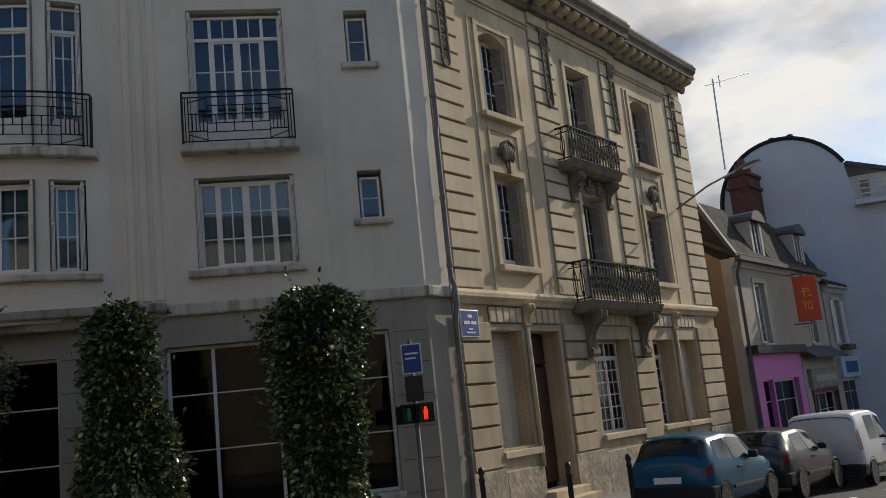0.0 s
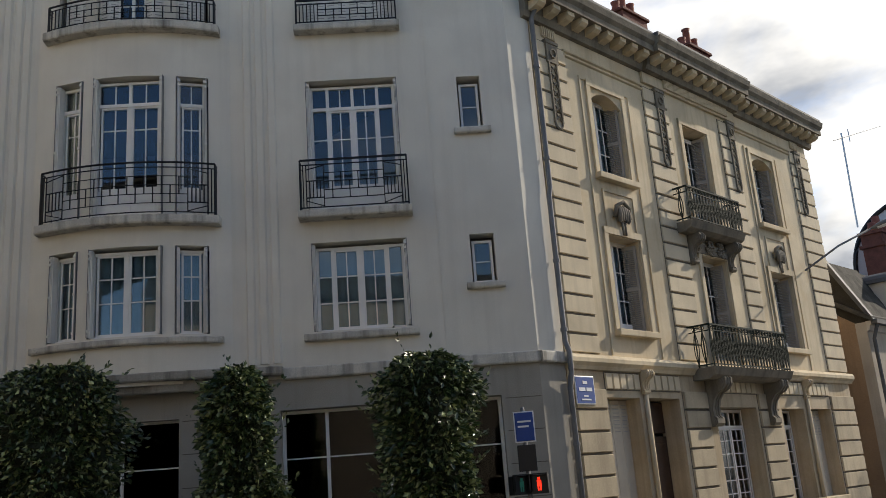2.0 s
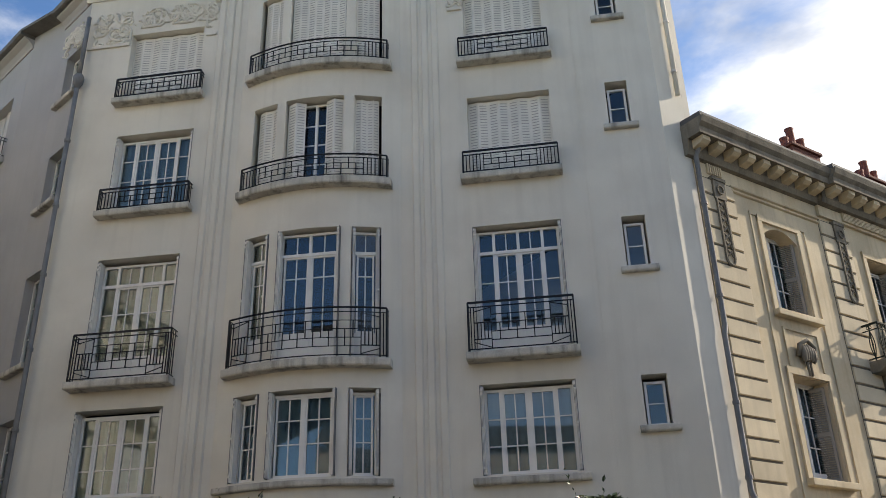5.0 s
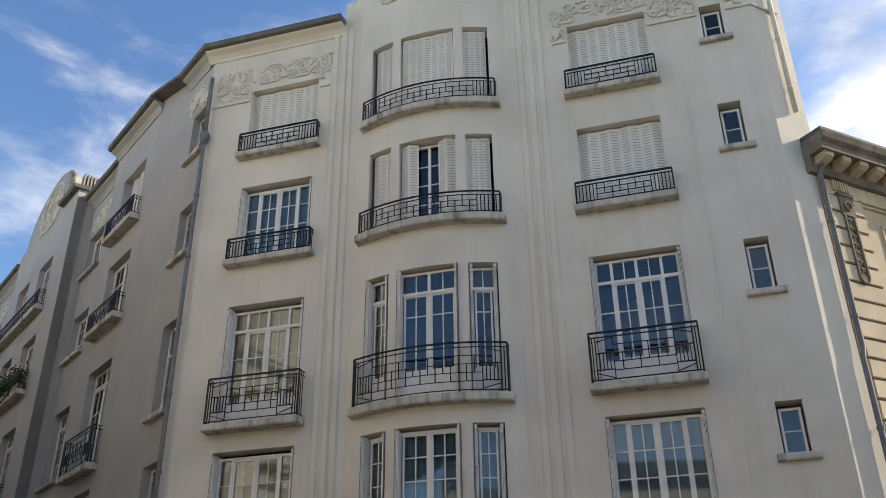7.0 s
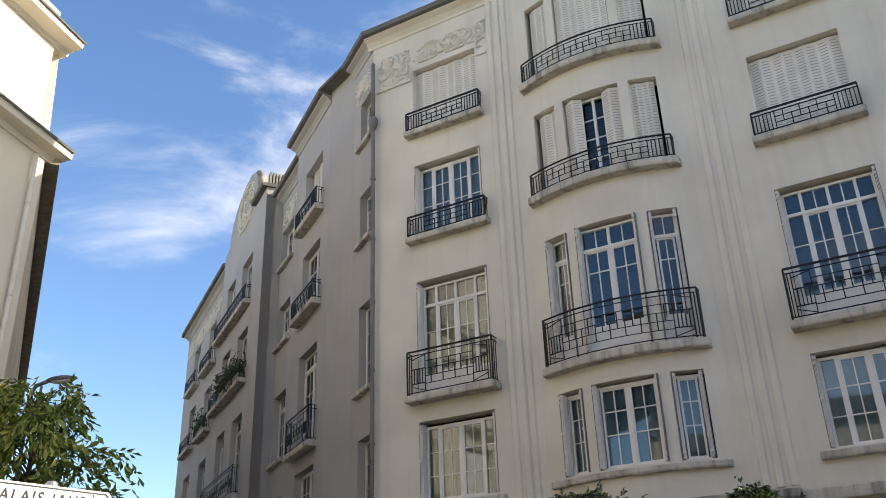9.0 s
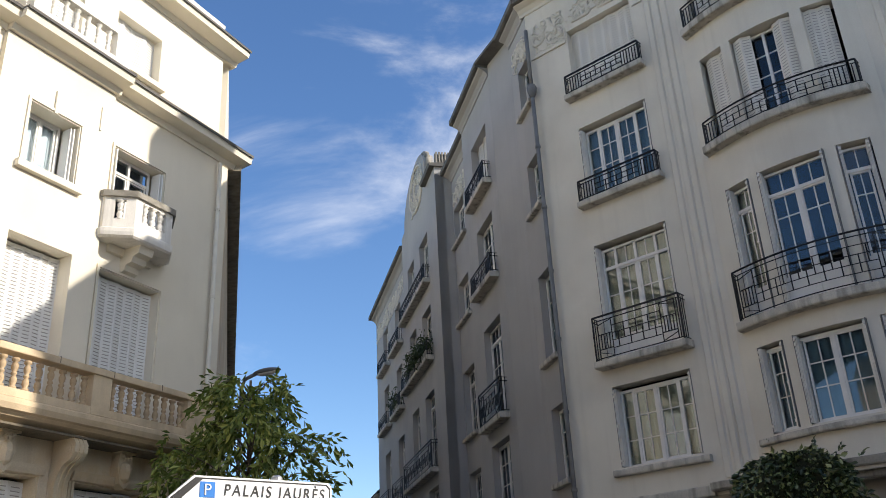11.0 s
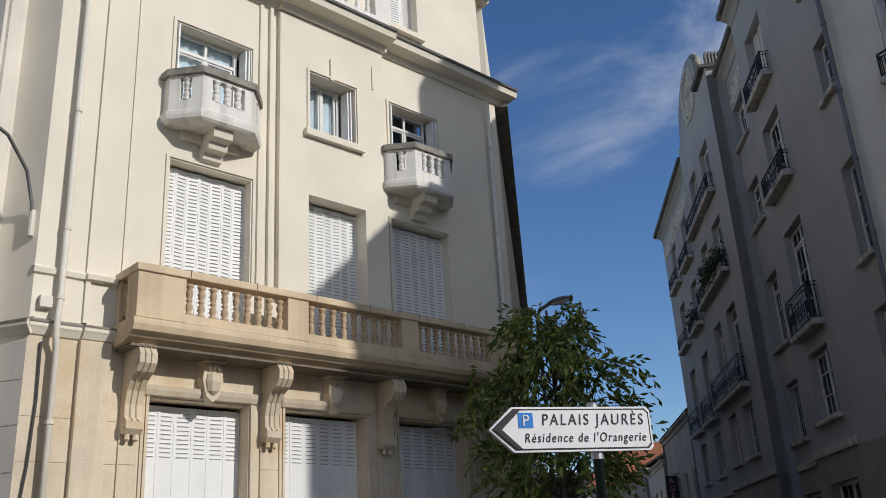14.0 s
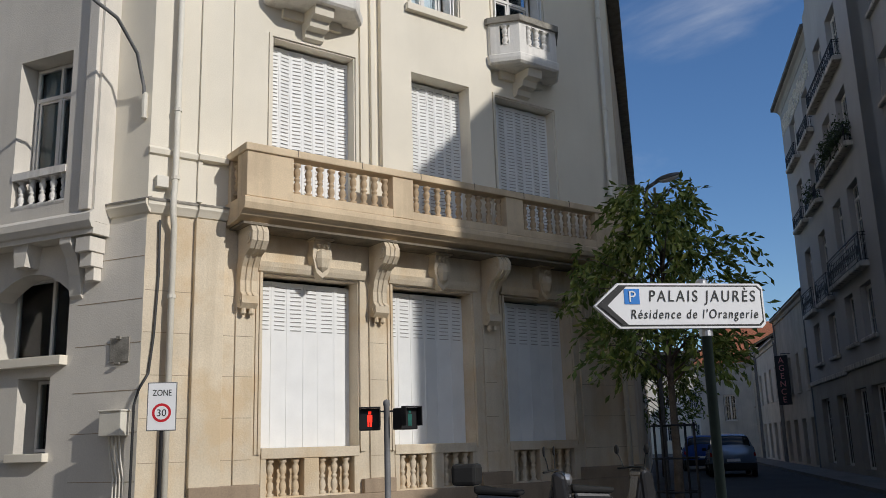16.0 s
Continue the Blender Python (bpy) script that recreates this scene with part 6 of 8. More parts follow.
# ---- houses down the shopping street ----
def simple_house(name, F, s0, s1, z0, z1, depth, wins, wall_m, label, roof_m=None, roof_h=2.0, shops=(), gable_m=None, surround=None):
    """A street house: front with real openings, sides, back, pitched roof, windows with frames and panes."""
    h = thing(name, F @ pose(s0, 0, 0), label, "house", "street houses")
    part("wall", wall_geo(s0, s1, z0, z1, 0.35, list(wins) + list(shops)), wall_m, h, "", F)
    for x in (s0, s1 - 0.3):
        part("wall", Geo().prism([(0.35, z0), (depth, z0), (depth, z1), (depth * 0.5, z1 + roof_h), (0.35, z1)], x, x + 0.3, "x"), gable_m or wall_m, h, "", F)
    part("back_wall", Geo().box(s0 + 0.3, s1 - 0.3, 2.4, 2.6, z0, z1), M_ROOM, h, "", F)
    part("roof", Geo().prism([(-0.25, z1 - 0.02), (depth * 0.5, z1 + roof_h), (depth + 0.2, z1), (depth + 0.2, z1 + 0.15), (depth * 0.5, z1 + roof_h + 0.18), (-0.25, z1 + 0.14)], s0 - 0.1, s1 + 0.1, "x"), roof_m or M_SLATE, h, "", F)
    part("cornice", Geo().prism([(0, z1 - 0.3), (-0.08, z1 - 0.28), (-0.12, z1 - 0.12), (-0.28, z1 - 0.06), (-0.28, z1 + 0.02), (0, z1 + 0.02)], s0, s1, "x"), surround or wall_m, h, "", F)
    for a, b, c, d in wins:
        grid_window(h, F, a, b, c, d, 0.15, [2, 2] if b - a > 0.9 else [1, 1], None, [0.33, 0.66], 0, None, fr=0.06)
        part("sill", Geo().box(a - 0.1, b + 0.1, -0.1, 0.15, c - 0.1, c), surround or wall_m, h, "", F)
        if surround:
            part("window_surround", Geo().box(a - 0.16, a - 0.01, -0.03, 0, c, d + 0.16).box(b + 0.01, b + 0.16, -0.03, 0, c, d + 0.16).box(a - 0.16, b + 0.16, -0.035, 0, d + 0.01, d + 0.17), surround, h, "", F)
    return h


M_PALE = mat("pale_dirty_stone", (0.55, 0.51, 0.44), 0.9, 0.12, 1.0, 0.06, 40, 0.2, streak=0.3)
h2 = simple_house("mansard_house", FS, 16.75, 27.1, -2.4, 5.95, 8, [(18.7, 19.75, 3.0, 5.2), (24.6, 25.6, 3.0, 5.0)], M_HOUSE, "narrow beige house with a slate mansard and dormers",
                  M_SLATE, 2.6, [(17.5, 21.7, -1.2, 1.75), (23.2, 26.4, -1.2, 1.5)], M_BROWN, M_PALE)
part("mansard", Geo().prism([(-0.15, 5.97), (1.05, 8.15), (1.6, 8.2), (1.6, 5.97)], 16.9, 27.0, "x"), M_SLATE, h2, "", FS)
me = shared(("slate", 1), lambda: Geo().prism([(-0.165, 0.0), (-0.145, 0.0), (0.02, 0.31), (0.0, 0.32)], 0.0, 0.35, "x"), M_SLATE)
for r in range(8):
    for i in range(29):
        if 1 <= r < 8 and any(abs(17.0 + 0.345 * i + 0.17 * (r % 2) - s) < 0.75 for s in (20.1, 25.2)):
            continue
        part("slate", me, M_SLATE, h2, "", FS @ pose(17.0 + 0.345 * i + 0.17 * (r % 2), 0.138 * r - 0.005, 5.98 + 0.272 * r))
part("gutter", Geo().box(16.7, 27.1, -0.38, -0.18, 5.85, 6.0), M_ZINC, h2, "", FS)
part("verge", Geo().prism([(-0.3, 5.95), (-0.18, 5.95), (1.1, 8.25), (0.95, 8.3)], 16.72, 16.95, "x"), M_ZINC, h2, "", FS)
for s in (20.1, 25.2):
    d = part("dormer", Geo().box(s - 0.62, s - 0.42, 0.05, 1.4, 6.1, 7.6).box(s + 0.42, s + 0.62, 0.05, 1.4, 6.1, 7.6), M_PALE, h2, "arched zinc dormer", FS)
    top = [(s + 0.75 * math.cos(radians(a)), 7.6 + 0.42 * math.sin(radians(a))) for a in range(0, 181, 20)]
    part("hood", Geo().prism(top, -0.12, 1.5, "y"), M_ZINC, d, "", FS)
    p = part("pane", Geo().add([(s - 0.42, 0.12, 6.15), (s + 0.42, 0.12, 6.15), (s + 0.42, 0.12, 7.6), (s - 0.42, 0.12, 7.6)], [(0, 1, 2, 3)]), M_GLASS, d, "", FS, fix=False)
    part("casement", Geo().box(s - 0.42, s - 0.35, 0.08, 0.14, 6.1, 7.6).box(s + 0.35, s + 0.42, 0.08, 0.14, 6.1, 7.6).box(s - 0.03, s + 0.03, 0.08, 0.14, 6.1, 7.6), M_WHITE, d, "", FS)
ch = part("chimney", Geo().box(27.9, 30.9, 2.6, 3.5, 6.6, 11.3).box(27.8, 31.0, 2.5, 3.6, 10.7, 10.85).box(27.8, 31.0, 2.5, 3.6, 11.3, 11.45), M_BRICK, h2, "red brick chimney stack", FS)
for x, h in ((28.3, 0.5), (28.9, 0.9), (29.5, 0.7), (30.0, 1.0), (30.5, 0.8)):
    part("chimney_pot", Geo().lathe([(0.22, 0), (0.2, h * 0.5), (0.17, h)], 9, (x, 3.05, 11.4)), M_POT, ch, "", FS, smooth=True)
part("downpipe", Geo().tube([(16.9, -0.3, 5.85), (16.9, -0.12, 5.4), (16.9, -0.12, -1.5)], 0.06, 8), M_ZINC, h2, "", FS)
# pink shop and its neighbour
sh = part("shopfront", wall_geo(16.95, 22.25, -1.6, 2.62, 0.12, [(17.6, 21.6, -1.2, 1.7)]), M_PINK, h2, "pink painted shopfront", FS @ pose(0, -0.13, 0))
part("fascia", Geo().box(16.9, 22.3, -0.4, 0, 2.62, 2.9), M_BLACK, sh, "", FS)
grid_window(h2, FS, 17.6, 21.6, -1.2, 1.7, 0.05, [1, 2.4], None, [0.75], 0, None, "shop_window", tint=M_DARKGLASS)
part("door_frame", Geo().box(17.6, 17.75, -0.1, 0.1, -1.2, 1.7).box(18.75, 18.9, -0.1, 0.1, -1.2, 1.7), M_PINK, sh, "", FS)
M_MAROON = mat("maroon_shop_paint", (0.12, 0.02, 0.025), 0.5, 0.1, 2, 0.05, 40, 0.05)
sh = part("shopfront", wall_geo(22.4, 27.0, -1.6, 2.4, 0.1, [(23.2, 26.4, -1.2, 1.0)]), M_HOUSE, h2, "old shopfront with a maroon frame", FS @ pose(0, -0.11, 0))
grid_window(h2, FS, 23.2, 26.4, -1.2, 1.0, 0.05, [1, 1, 1], None, [0.7], 0, None, "shop_window", tint=M_DARKGLASS)
part("frame", Geo().box(23.0, 23.2, -0.16, 0, -1.3, 1.1).box(26.4, 26.6, -0.16, 0, -1.3, 1.1).box(23.0, 26.6, -0.16, 0, 1.0, 1.15), M_MAROON, sh, "", FS)
part("sign_board", Geo().box(22.8, 26.8, -0.28, -0.12, 1.2, 1.95), M_CAP, sh, "", FS, bevel=0.02)
bars(sh, FS @ pose(0, -0.285, 0), [(23.3, 26.2, 1.45, 1.7)], M_HOUSE)
part("awning_roof", Geo().prism([(0, 2.75), (-0.7, 2.35), (-0.7, 2.42), (0, 2.85)], 22.4, 27.0, "x"), M_ZINC, sh, "", FS)
# the hanging banner
F = FS @ pose(21.95, -0.35, 3.75, 0, 0, -62)
bn = tagged(part("banner", Geo().box(0.05, 0.9, -0.05, 0.05, 0, 1.75), M_RED, None, "", F, bevel=0.02), "red shop banner with two yellow characters on a house front", "shop sign")
bars(bn, F @ pose(0, -0.055, 0), [(0.34, 0.62, 1.22, 1.27), (0.30, 0.66, 1.12, 1.16), (0.36, 0.42, 0.95, 1.3), (0.52, 0.66, 0.95, 1.0), (0.30, 0.62, 0.70, 0.74), (0.34, 0.38, 0.45, 0.8), (0.48, 0.62, 0.45, 0.5), (0.46, 0.5, 0.5, 0.68), (0.60, 0.64, 0.5, 0.68)], M_YEL)
part("bracket", Geo().tube([(-0.15, 0, 1.85), (0.4, 0, 1.85), (0.4, 0, 1.75)], 0.02, 5).tube([(-0.15, 0, -0.08), (0.5, 0, -0.08), (0.5, 0, 0)], 0.02, 5), M_BLACK, bn, "", F)
h3 = simple_house("shop_house", FS, 27.3, 35.8, -2.4, 5.5, 8, [(28.6, 29.6, 2.95, 4.9), (31.8, 32.8, 2.95, 4.9)], M_HOUSE, "grey-beige house with white shutters over a blue shop", M_SLATE, 2.0, [(28.0, 35.0, -1.2, 1.4)], None, M_PALE)
for a in (28.05, 29.65, 31.25, 32.85):
    part("shutter", Geo().box(a, a + 0.5, -0.06, -0.035, 2.95, 4.9), M_WHITE, h3, "", FS)
for s in (29.1, 32.3):
    pt = part("planter", Geo().box(s - 0.6, s + 0.6, -0.4, -0.12, 2.65, 2.9), M_BARK, h3, "window box with flowers", FS, bevel=0.02)
grid_window(h3, FS, 28.0, 35.0, -1.2, 1.4, 0.1, [2, 2, 1], None, [0.8], 0, None, "shop_window", tint=M_DARKGLASS)
fb = part("fascia", Geo().box(27.6, 35.6, -0.2, 0.0, 1.45, 2.35), M_BLUESHOP, h3, "pale blue shop fascia with dark lettering", FS, bevel=0.015)


def text(parent, m, words, size, material, shear=0.0, align="CENTER", depth=0.002, width=1.0, fit=0.0):
    """Raised letters in the x-z plane of m, facing -y."""
    c = bpy.data.curves.new("lettering", "FONT")
    c.body, c.size, c.shear, c.align_x, c.extrude = words, size, shear, align, depth
    c.space_character = width
    o = bpy.data.objects.new("lettering", c)
    scene.collection.objects.link(o)
    bpy.context.view_layer.update()
    me_ = bpy.data.meshes.new_from_object(o.evaluated_get(bpy.context.evaluated_depsgraph_get()))
    bpy.data.objects.remove(o)
    me_.materials.clear()
    me_.materials.append(material)
    if fit:
        xs_ = [v.co.x for v in me_.vertices]
        m = m @ Matrix.Diagonal((fit / (max(xs_) - min(xs_)), 1, 1, 1))
    return part("lettering", me_, material, parent, "", m @ pose(0, 0, 0, 90, 0, 0))


bars(fb, FS @ pose(0, -0.205, 0), [(28.2, 30.2, 1.65, 2.15)], M_NAVY)
text(fb, FS @ pose(30.7, -0.21, 1.66), "RETOUCHES", 0.72, M_NAVY, align="LEFT", fit=4.3)
h4 = simple_house("corner_house", FS, 36.0, 52.0, -2.4, 6.2, 8, [(38, 39.1, 2.8, 4.6), (42, 43.1, 2.8, 4.6), (46, 47.1, 2.8, 4.6)], M_HOUSE, "plain beige house at the end of the row", M_SLATE, 2.2)
# the round-roofed block behind
FD = pose(17.1, 41.6, 0, 0, 0, -21.5)
dm = thing("round_roofed_block", FD, "lilac-grey rendered block with a dark rounded roof edge", "apartment building")
arc = [(-0.35 + 3.05 * math.cos(radians(a)), 9.9 + 3.15 * math.sin(radians(a))) for a in range(28, 181, 8)]
prof = [(9.0, -3.0), (9.0, 9.2), (2.55, 9.55)] + arc + [(-3.45, -3.0)]
part("wall", Geo().prism(prof, 0.0, 14.0, "y"), M_DOME, dm, "", FD)
part("roof", Geo().tube([(x * 1.0, 0.0, z + 0.06) for x, z in arc], 0.11, 6), M_BLACK, dm, "", FD)
part("roof_sheet", Geo().prism([(2.3, 11.4), (2.5, 11.5), (4.6, 10.75), (4.5, 10.6)], 0.2, 9, "y"), M_ZINC, dm, "", FD)
part("wall", wall_geo(2.35, 4.4, 9.4, 10.75, 0.3, [(2.9, 3.3, 9.7, 10.5)]), M_PALE, dm, "", FD @ pose(0, 0.5, 0))
part("balcony", Geo().box(2.5, 8.0, -0.6, 0.3, 9.2, 9.36), M_DOME, dm, "", FD)
g = Geo()
for z in (9.65, 9.9, 10.15):
    g.box(2.5, 8.0, -0.58, -0.54, z, z + 0.04)
for k in range(7):
    g.box(2.5 + 0.9 * k, 2.54 + 0.9 * k, -0.58, -0.54, 9.36, 10.19)
part("railing", g, M_STEEL, dm, "", FD)
for x in (-0.6, 0.25):
    part("vent", Geo().lathe([(0.07, 0), (0.07, 0.2), (0.16, 0.2), (0.16, 0.26), (0.05, 0.3)], 8, (x, 0.4, 13.05)), M_BLACK, dm, "", FD)
an = solid("roof_aerial", Geo().tube([(26.4, 3.0, 11.4), (26.7, 3.0, 15.9)], 0.04, 5).tube([(25.6, 3.0, 15.3), (32.3, 3.0, 17.6)], 0.03, 5).tube([(27.6, 3.0, 15.7), (27.6, 3.0, 16.3)], 0.025, 5), M_STEEL, "thin television aerial on a brick chimney", "aerial", FS)

# ---- houses down the side street ----
zz = -0.6
for k, (a, b, z1, lab, wm) in enumerate(((-38.5, -26.8, 8.6, "shaded grey house with a slate roof", M_HOUSE), (-50, -38.7, 7.6, "shaded beige house with tall windows", M_PALE), (-66, -50.2, 8.2, "dim plastered house far down the street", M_HOUSE), (-90, -66.2, 8.8, "distant plastered street front", M_PALE))):
    ws, ss = [], []
    n = int((b - a) / 2.6)
    for i in range(n):
        x = a + (b - a) * (i + 0.5) / n
        ws += [(x - 0.5, x + 0.5, 4.0, 6.0)]
        ss += [(x - 0.7, x + 0.7, 0.3, 2.6)]
    hh = simple_house("street_house", FW, a, b, -1.5, z1, 8, ws, wm, lab, M_SLATE, 2.2, ss)
    for x0, x1, c, d in ss:
        grid_window(hh, FW, x0, x1, c, d, 0.2, [1, 1], None, [0.7], 0, None, "shop_window", tint=M_DARKGLASS)
    for x in (a + 0.3, b - 0.3):
        part("downpipe", Geo().tube([(x, -0.1, z1), (x, -0.1, -0.5)], 0.06, 6), M_PIPE, hh, "", FW)
F = FW @ pose(-33.5, -0.5, 3.4, 0, 0, 62)
ag = tagged(part("agency_sign", Geo().box(-0.35, 0.35, -0.07, 0.07, 0, 2.7), M_BLACK, None, "", F, bevel=0.02), "dark vertical shop sign with pale red letters", "shop sign")
M_SIGNPINK = mat("pale_red_lettering", (0.55, 0.22, 0.22), 0.6, 0.05, 3, 0.02, 40, 0.0)
for i, ch_ in enumerate("AGENCE"):
    text(ag, F @ pose(0, -0.075, 2.28 - 0.43 * i), ch_, 0.46, M_SIGNPINK)
part("bracket", Geo().tube([(0, 0, 2.7), (0, 0, 2.8), (0.6, 0.3, 2.8)], 0.02, 5), M_BLACK, ag, "", F)
h5 = simple_house("tiled_house", pose(-62, 38, 0, 0, 0, 40), -6, 8, -2, 7.4, 9, [(-4, -3, 3, 5), (0, 1, 3, 5), (4, 5, 3, 5)], M_PALE, "pale house with an orange tiled roof at the street's end", M_TILE, 3.4)
h6 = simple_house("end_house", pose(-92, 46, 0, 0, 0, 65), -12, 14, -2, 9, 9, [(x, x + 1, z, z + 1.8) for x in (-9, -6, -3, 0, 3, 6, 9) for z in (1.5, 5)], M_CREAM, "sunny cream house closing the side street", M_SLATE, 2.6)
h7 = simple_house("garden_side_house", FCS @ pose(0, 0, 0, 0, 0, 0), 26, 48, -1.5, 9.0, 9, [], M_HOUSE, "plain shaded house along the side street", M_SLATE, 2.0)

# ---- plain unseen fronts added behind the viewer to close the crossing, block sky light ----
for k, (x, y, rz, w, hgt, lab) in enumerate(((6, -13, 178, 34, 11.8, "plain pale unseen street front behind the crossing"), (-22, -20, 235, 30, 15.5, "plain unseen street front added at the crossing"), (27, 2, 262, 34, 10.5, "plain beige unseen street front added down the slope"))):
    hb = thing("unseen_opposite_front", pose(x, y, 0, 0, 0, rz), lab, "building", "buildings behind the crossing")
    F = pose(x, y, 0, 0, 0, rz)
    part("wall", wall_geo(-w / 2, w / 2, -2, hgt, 0.4, []), M_HOUSE, hb, "", F)
    part("back_wall", Geo().box(-w / 2, w / 2, 1.2, 1.4, -2, hgt), M_ROOM, hb, "", F)
    part("roof", Geo().prism([(-0.4, hgt), (5, hgt + 2.2), (10, hgt), (10, hgt + 0.2), (5, hgt + 2.4), (-0.4, hgt + 0.2)], -w / 2, w / 2, "x"), M_SLATE, hb, "", F)


# ---- ground ----
gr = Geo()
xs = [-400, -200, -120] + [-60 + 3 * i for i in range(41)] + [120, 200, 400]
gr.v = [(x, y, ground_z(x, y) - 0.12) for y in xs for x in xs]
n_ = len(xs)
gr.f = [(j * n_ + i, j * n_ + i + 1, (j + 1) * n_ + i + 1, (j + 1) * n_ + i) for j in range(n_ - 1) for i in range(n_ - 1)]
solid("ground", gr, M_ASPHALT, "dark asphalt street that falls gently away", "ground", kind="structure")


def strip(name, F, s0, s1, y0, y1, up, material, label, cat_, thick=0.3):
    """A flat strip that follows the ground: pavement, kerb or painted line."""
    g = Geo()
    n = max(2, int(abs(s1 - s0) / 2))
    for i in range(n + 1):
        s = s0 + (s1 - s0) * i / n
        for y in (y0, y1):
            p = F @ Vector((s, y, 0))
            z = ground_z(p.x, p.y) + up
            g.v += [(s, y, z - thick), (s, y, z)]
    for i in range(n):
        k = 4 * i
        g.f += [(k + 1, k + 5, k + 7, k + 3), (k, k + 4, k + 5, k + 1), (k + 2, k + 3, k + 7, k + 6), (k, k + 2, k + 6, k + 4)]
    g.f += [(0, 1, 3, 2), (4 * n, 4 * n + 2, 4 * n + 3, 4 * n + 1)]
    return solid(name, g, material, label, cat_, F, kind="structure")


strip("pavement", FA, LEFT, 0.6, -3.9, -0.002, 0.0, M_PAVE, "grey pavement along the plaster building", "pavement")
strip("pavement", FS, 0.3, 60, -2.3, -0.002, 0.002, M_PAVE, "grey pavement along the shopping street", "pavement")
strip("kerb", FS, 1.6, 60, -2.45, -2.302, 0.01, M_KERB, "pale granite kerb", "kerb")
strip("kerb", FA, LEFT, -0.4, -4.05, -3.902, 0.012, M_KERB, "pale granite kerb", "kerb")
strip("pavement", FW, -90, 0.3, -1.9, -0.46, 0.003, M_PAVE, "narrow pavement down the side street", "pavement")
strip("pavement", FC, -0.4, 11.4, -2.6, -0.142, 0.0, M_PAVE, "grey pavement before the cream building", "pavement")
strip("pavement", FLB, -9, 0.2, -2.7, -0.002, 0.001, M_PAVE, "grey pavement by the stone wing", "pavement")
strip("kerb", FC, -0.4, 11.4, -2.75, -2.602, 0.008, M_KERB, "pale granite kerb", "kerb")
for a in (1.6, 5.4, 9.4, 13.8):
    strip("road_marking", FS @ pose(a, -5.3, 0, 0, 0, 0), 0.0, 1.6, -0.06, 0.06, -0.112, M_LINE, "worn white parking line on asphalt", "road marking", 0.02)
strip("pavement", pose(0, 0, 0, 0, 0, 20), -9, 9, -6, 1.6, 0.0, M_PAVE, "grey pavement at the crossing", "pavement")


